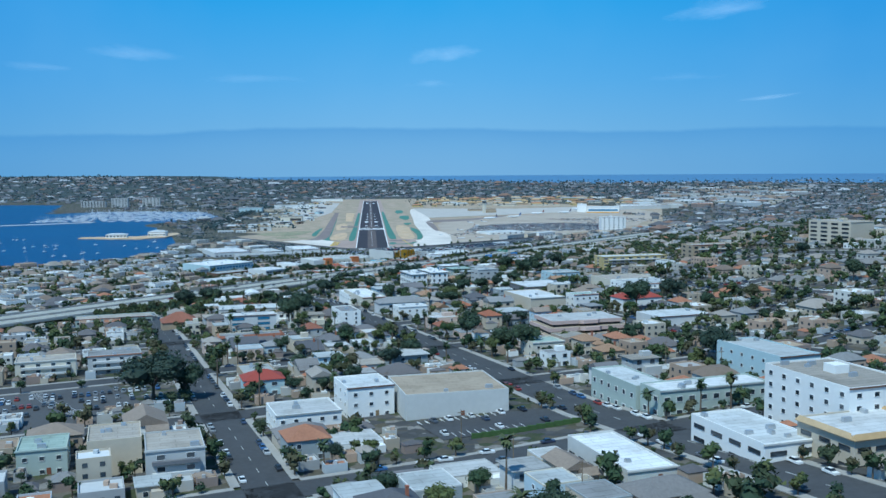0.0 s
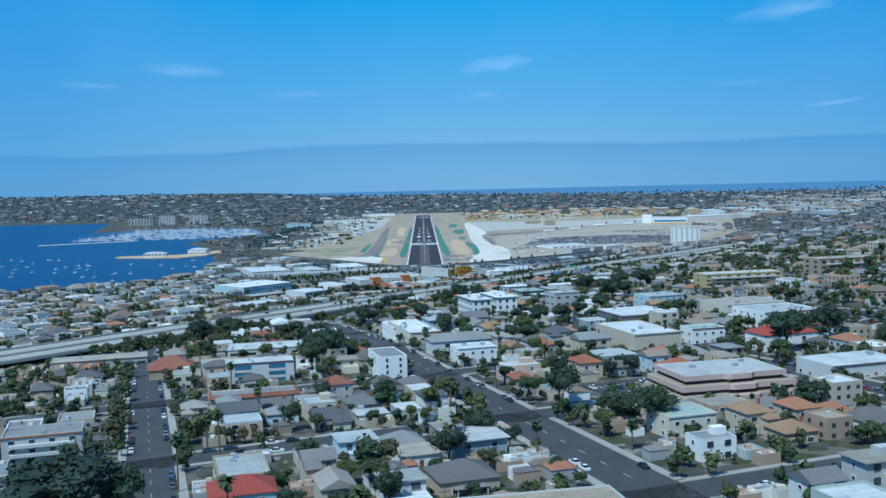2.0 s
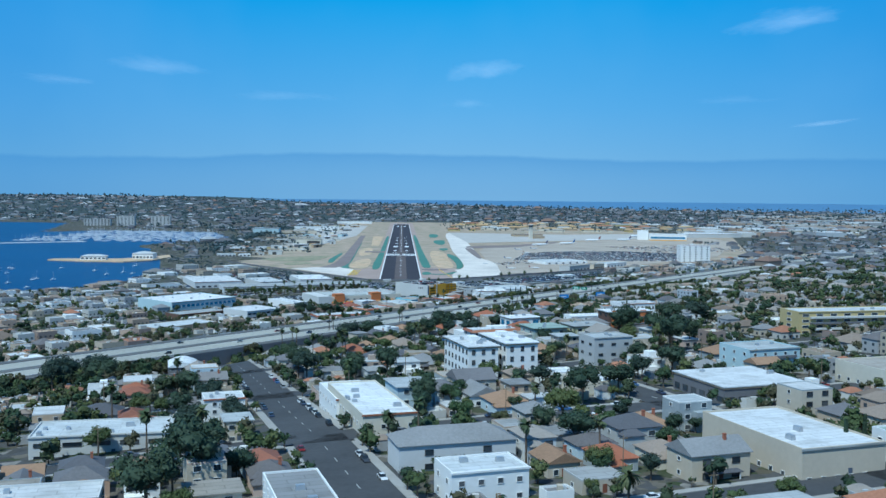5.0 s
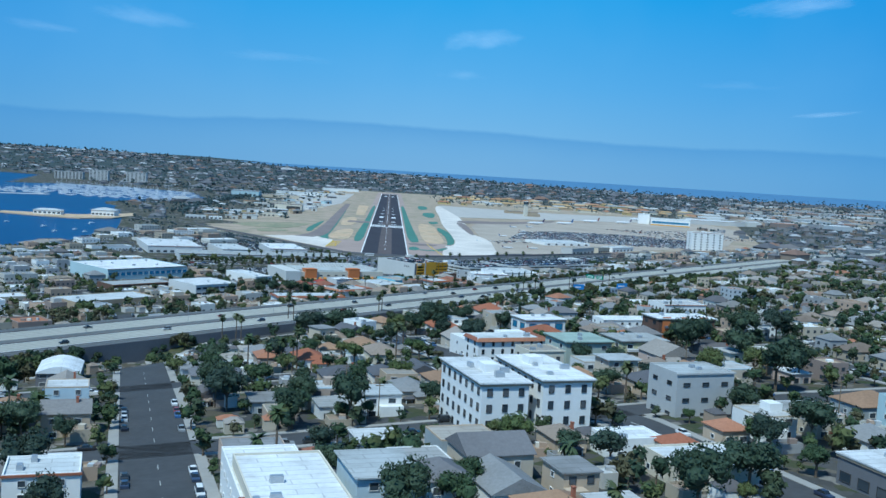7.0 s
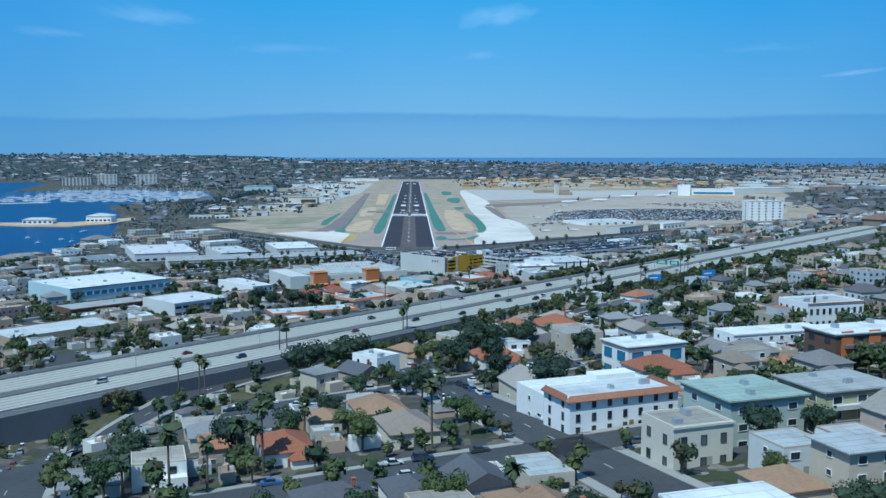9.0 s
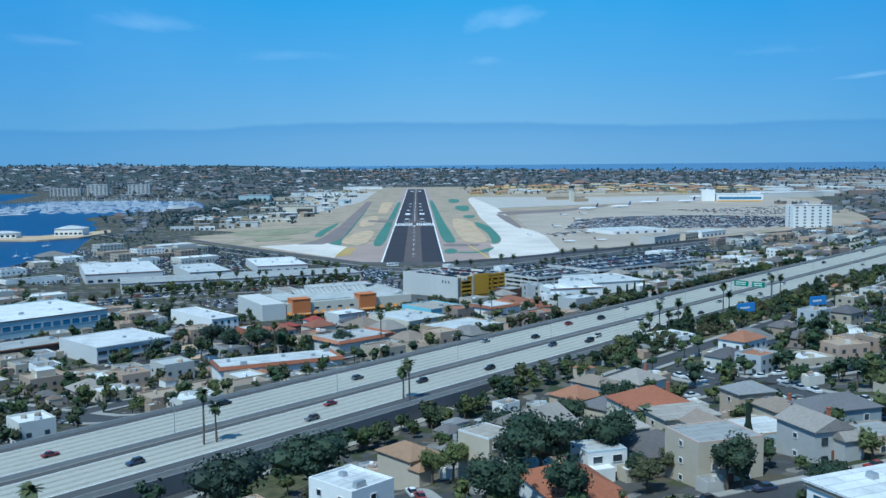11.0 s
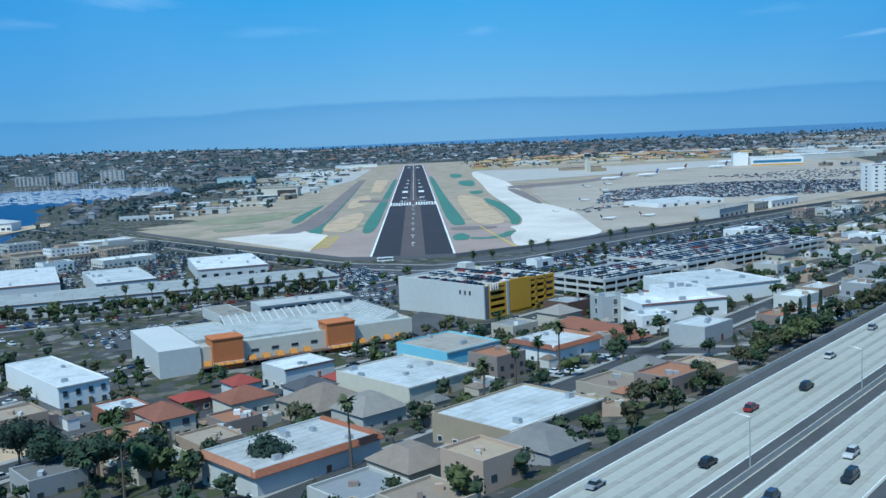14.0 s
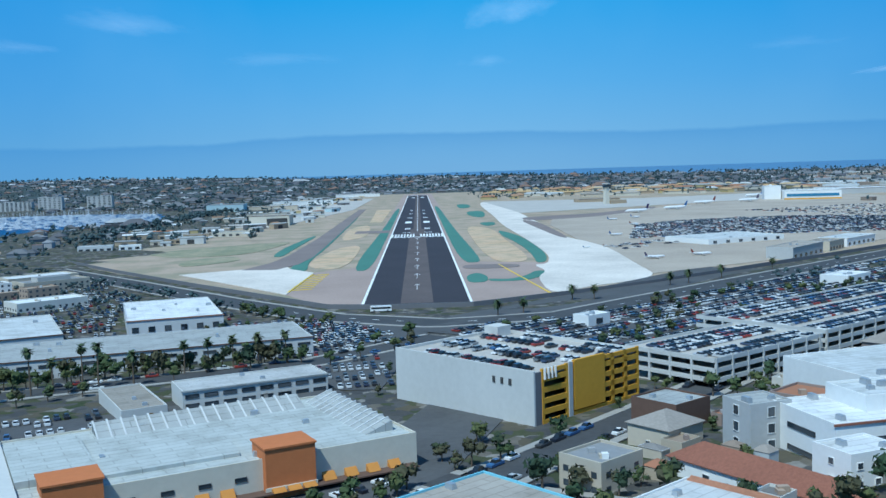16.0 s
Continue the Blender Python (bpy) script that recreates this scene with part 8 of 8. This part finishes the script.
def sheds():
    """Small sheds, stores and containers on the seaward side of the runway."""
    rng = random.Random(41)
    paints = ("cream", "beige", "tan", "lightgrey", "offwhite", "tan", "blue", "ochre", "darkgrey")
    made = 0
    while made < 80:
        y = 470 + 1900 * rng.random() ** 1.3
        left, right = float(np.interp(y, (470, 900, 1700, 2400), (-345, -400, -370, -360))), float(np.interp(y, (470, 560, 800, 1400, 2400), (-290, -230, -175, -160, -170)))
        x = rng.uniform(left, right)
        w, d, h = rng.uniform(8, 34), rng.uniform(6, 16), rng.uniform(3, 7)
        if taken(x, y, 6) or taken(x + w, y + 2, 6):
            continue
        claim(x, y, 8, w, d, 1)
        made += 1
        ob = thing("shed", "low pale storage shed on the airfield edge", "shed", x, y, 0.3, rng.choice((4, 8, 12, 60)), "airfield sheds")
        part("wall", Shape().box(0, w, 0, d, -0.5, h), [rng.choice(paints)], ob)
        part("roof", Shape().hip(-0.4, w + 0.4, -0.4, d + 0.4, h, 1.2, 0, True), [rng.choice(("whiteroof", "flatroof", "greyroof", "greyroof", "ochreroof", "flatroof"))], ob)
        part("door", Shape().box(w * 0.3, w * 0.6, -0.15, 0, 0, h * 0.75), ["darkframe"], ob)


sheds()


def barracks():
    """Rows of long ochre-roofed blocks behind the far end of the apron."""
    rng = random.Random(43)
    for row in range(9):
        y = 1830 + row * 105
        for k in range(12):
            x = 170 + 75 * k + rng.uniform(-16, 16) + 12 * row
            if rng.random() < 0.22 or not 150 < x < 1050:
                continue
            w, d = rng.uniform(36, 66), rng.uniform(12, 18)
            ob = thing("barracks", "long tan building with a sun-bleached ochre roof", "building", x, y + rng.uniform(-18, 18), 0.2, rng.choice((2, 2, 6, 92)), "far ochre buildings")
            part("wall", Shape().box(0, w, 0, d, -1, 7), [rng.choice(("cream", "beige", "tan", "ochre"))], ob)
            part("roof", Shape().hip(-1, w + 1, -1, d + 1, 7, 4), ["ochreroof" if rng.random() < 0.75 else "flatroof"], ob)


barracks()


def industry():
    """Large white-roofed sheds of the far industrial quarter."""
    rng, sh = random.Random(47), Shape()
    for i in range(170):
        y = rng.uniform(1500, 4300)
        x = rng.uniform(0.36, 0.56) * (y + 900)
        w, d, h = rng.uniform(30, 110), rng.uniform(26, 70), rng.uniform(7, 14)
        z = height(x, y)
        sh.solid([(a, b, z - 6) for a, b in corners(x, y, 8, w, d)], [(a, b, z + h) for a, b in corners(x, y, 8, w, d)], 0, 1, False)
    stuff("far_industry", sh, ["house_far", "roof_far"], "far industrial sheds with broad white roofs", "sheds")


industry()
band_ob = thing("tram_car", "small white airport bus at the runway end", "bus", -24, -22, height(-24, -22) + 0.3, 4)
part("body", Shape().box(0, 11, 0, 2.5, 0.4, 3.0, bevel=0.1), ["hull"], band_ob)
part("window_band", Shape().box(0.5, 10.5, -0.05, 2.55, 1.5, 2.4), ["carglass"], band_ob)
for u in (2, 9):
    part("wheel", Shape().tube((u, -0.05, 0.45), (u, 2.55, 0.45), 0.45, 0.45, 8), ["tyre"], band_ob)


# ---- harbour ----
SPIT = [(-640, 404), (-560, 372), (-492, 362), (-452, 404), (-436, 520), (-456, 560), (-478, 500), (-520, 440), (-640, 432)]
structure("spit", Shape().solid([(x, y, -5) for x, y in SPIT], [(x * 0.996 - 2, y * 0.998 + 1, -1.4) for x, y in SPIT]), ["sand"], "narrow sandy spit reaching into the bay")
structure("breakwater", Shape().solid([(-1010, 930, -5), (-790, 1060, -5), (-784, 1084, -5), (-1016, 952, -5)], [(-1006, 936, -2), (-792, 1066, -2), (-788, 1078, -2), (-1010, 946, -2)]), ["grey"], "low grey stone breakwater")
for label, x, y, turn, w, d, h, z in (("white pavilion on the sandy spit", -580, 402, 4, 44, 20, 9, -1.4), ("white boathouse with a dark front", -498, 440, 2, 38, 30, 13, -1.4)):
    ob = thing("pavilion", label, "pavilion", x, y, z, turn)
    part("wall", Shape().box(0, w, 0, d, -1, h * 0.7), ["white"], ob)
    part("roof", Shape().hip(-1, w + 1, -1, d + 1, h * 0.7, h * 0.3), ["whiteroof"], ob)
    for i in range(6):
        part("window", window_mesh(4, 2.6, "darkframe", "glass"), None, ob, at=at(w * (i + 0.5) / 6, 0, 1.4))
for label, x, y, w, h in (("white waterfront hotel slab", -1110, 2050, 90, 26), ("grey waterfront hotel tower", -985, 2010, 60, 38), ("pale waterfront hotel tower", -890, 2100, 66, 36)):
    flat_building(label, x, y, 4, w, 24, h, "grey", "flatroof", 8, gap=9, win=(6, 2.0), paint_="darkframe", sides="f", units=2, name="hotel", door=False, category="hotel")

HULL = Shape()
HULL.solid([(-3.6, -1.0, 0), (2.5, -1.0, 0), (4.6, 0, 0.2), (2.5, 1.0, 0), (-3.6, 1.0, 0)], [(-3.9, -1.3, 1.1), (2.8, -1.3, 1.2), (5.4, 0, 1.4), (2.8, 1.3, 1.2), (-3.9, 1.3, 1.1)])
HULL.box(-1.6, 1.6, -0.8, 0.8, 1.1, 1.8)
MAST = Shape().tube((0.5, 0, 1), (0.5, 0, 12), 0.1, 0.06, 5).tube((0.5, 0, 2.4), (-3.4, 0, 2.4), 0.16, 0.12, 5)
hull_mesh, mast_mesh = HULL.mesh("hull", ["hull"]), MAST.mesh("mast", ["hull"])
rng = random.Random(12)
placed = 0
while placed < 70:
    x, y = rng.uniform(-900, -400), rng.uniform(-250, 420)
    if bay_depth(x, y) > 25 and not (-700 < x < -430 and y > 320):
        ob = thing("sailboat", "white sailing boat moored with bare mast", "boat", x, y, -3.4, 60 + rng.uniform(-12, 12), "moored boats")
        part("hull", hull_mesh, None, ob)
        part("mast", mast_mesh, None, ob)
        placed += 1
marina = Shape()
for i in range(720):
    x, y = rng.uniform(-980, -490), rng.uniform(1090, 1750)
    if bay_depth(x, y) > 4:
        marina.solid([(x - 5, y - 1.6, -3.4), (x + 5, y - 1.6, -3.4), (x + 8, y, -3.2), (x + 5, y + 1.6, -3.4), (x - 5, y + 1.6, -3.4)], [(x - 5.4, y - 1.9, -1.6), (x + 5.4, y - 1.9, -1.5), (x + 9, y, -1.2), (x + 5.4, y + 1.9, -1.5), (x - 5.4, y + 1.9, -1.6)])
        marina.tube((x, y, -1.6), (x, y, 11), 0.2, 0.12, 4)
stuff("marina_boats", marina, ["hull"], "dense white boats berthed in the marina", "boats")


# ---- poles, signs ----
def lamp_post(x, y, z, turn):
    ob = thing("street_lamp", "tall grey steel freeway lamp post", "street lamp", x, y, z, turn, "freeway lamps")
    part("pole", Shape().tube((0, 0, 0), (0, 0, 10), 0.13, 0.08, 6).tube((0, 0, 10), (2.2, 0, 10.4), 0.07, 0.05, 5), ["metal"], ob)
    part("lantern", Shape().box(2.0, 2.8, -0.15, 0.15, 10.3, 10.5), ["lightgrey"], ob)


for r in range(-240, 420, 60):
    x, y = from_sr(25.9, r)
    lamp_post(x, y, DECK, 137.8)


def utility_pole(x, y):
    ob = thing("utility_pole", "wooden utility pole with a crossarm", "utility pole", x, y, height(x, y), 16, "utility poles")
    part("pole", Shape().tube((0, 0, -1), (0, 0, 11), 0.17, 0.11, 6), ["wood"], ob)
    part("crossarm", Shape().box(-1.2, 1.2, -0.08, 0.08, 10, 10.2), ["wood"], ob)


for e in range(-1480, -850, 38):
    for n in (-386, -262, -138):
        x, y = from_en(e, n)
        if seen_side(x, y) and not taken(x, y, 0.5) and to_sr(x, y)[0] > 110:
            utility_pole(x, y)


def highway_sign():
    x, y = from_sr(27, 232)
    ob = thing("highway_sign", "overhead gantry with two green direction boards", "road sign", x, y, DECK, -42.2)
    part("post", Shape().tube((0, 0, 0), (0, 0, 7), 0.22, 0.22, 8), ["metal"], ob)
    part("post", Shape().tube((23, 0, 0), (23, 0, 7), 0.22, 0.22, 8), ["metal"], ob)
    part("beam", Shape().box(0, 23, -0.2, 0.2, 6.4, 6.8), ["metal"], ob)
    for x0, x1 in ((2, 10), (12, 19)):
        board = part("sign_board", Shape().box(x0, x1, -0.45, -0.25, 5.2, 8.2), ["signgreen"], ob)
        for k in (0, 1):
            part("lettering_bar", Shape().box(x0 + 1, x1 - 1.5, -0.5, -0.45, 6.0 + 1.1 * k, 6.4 + 1.1 * k), ["paint"], board)


highway_sign()
for x, y, turn in ((153, -475, 25), (188, -470, 25)):
    ob = thing("billboard", "bright blue billboard on a steel post", "billboard", x, y, height(x, y), turn)
    part("post", Shape().tube((0, 0, -1), (0, 0, 6), 0.35, 0.35, 8), ["metal"], ob)
    part("panel", Shape().box(-5, 5, -0.3, 0.3, 5, 9), ["signblue"], ob)
    part("lettering_bar", Shape().box(-3.8, 2.0, -0.36, -0.3, 6.6, 7.4), ["paint"], ob)
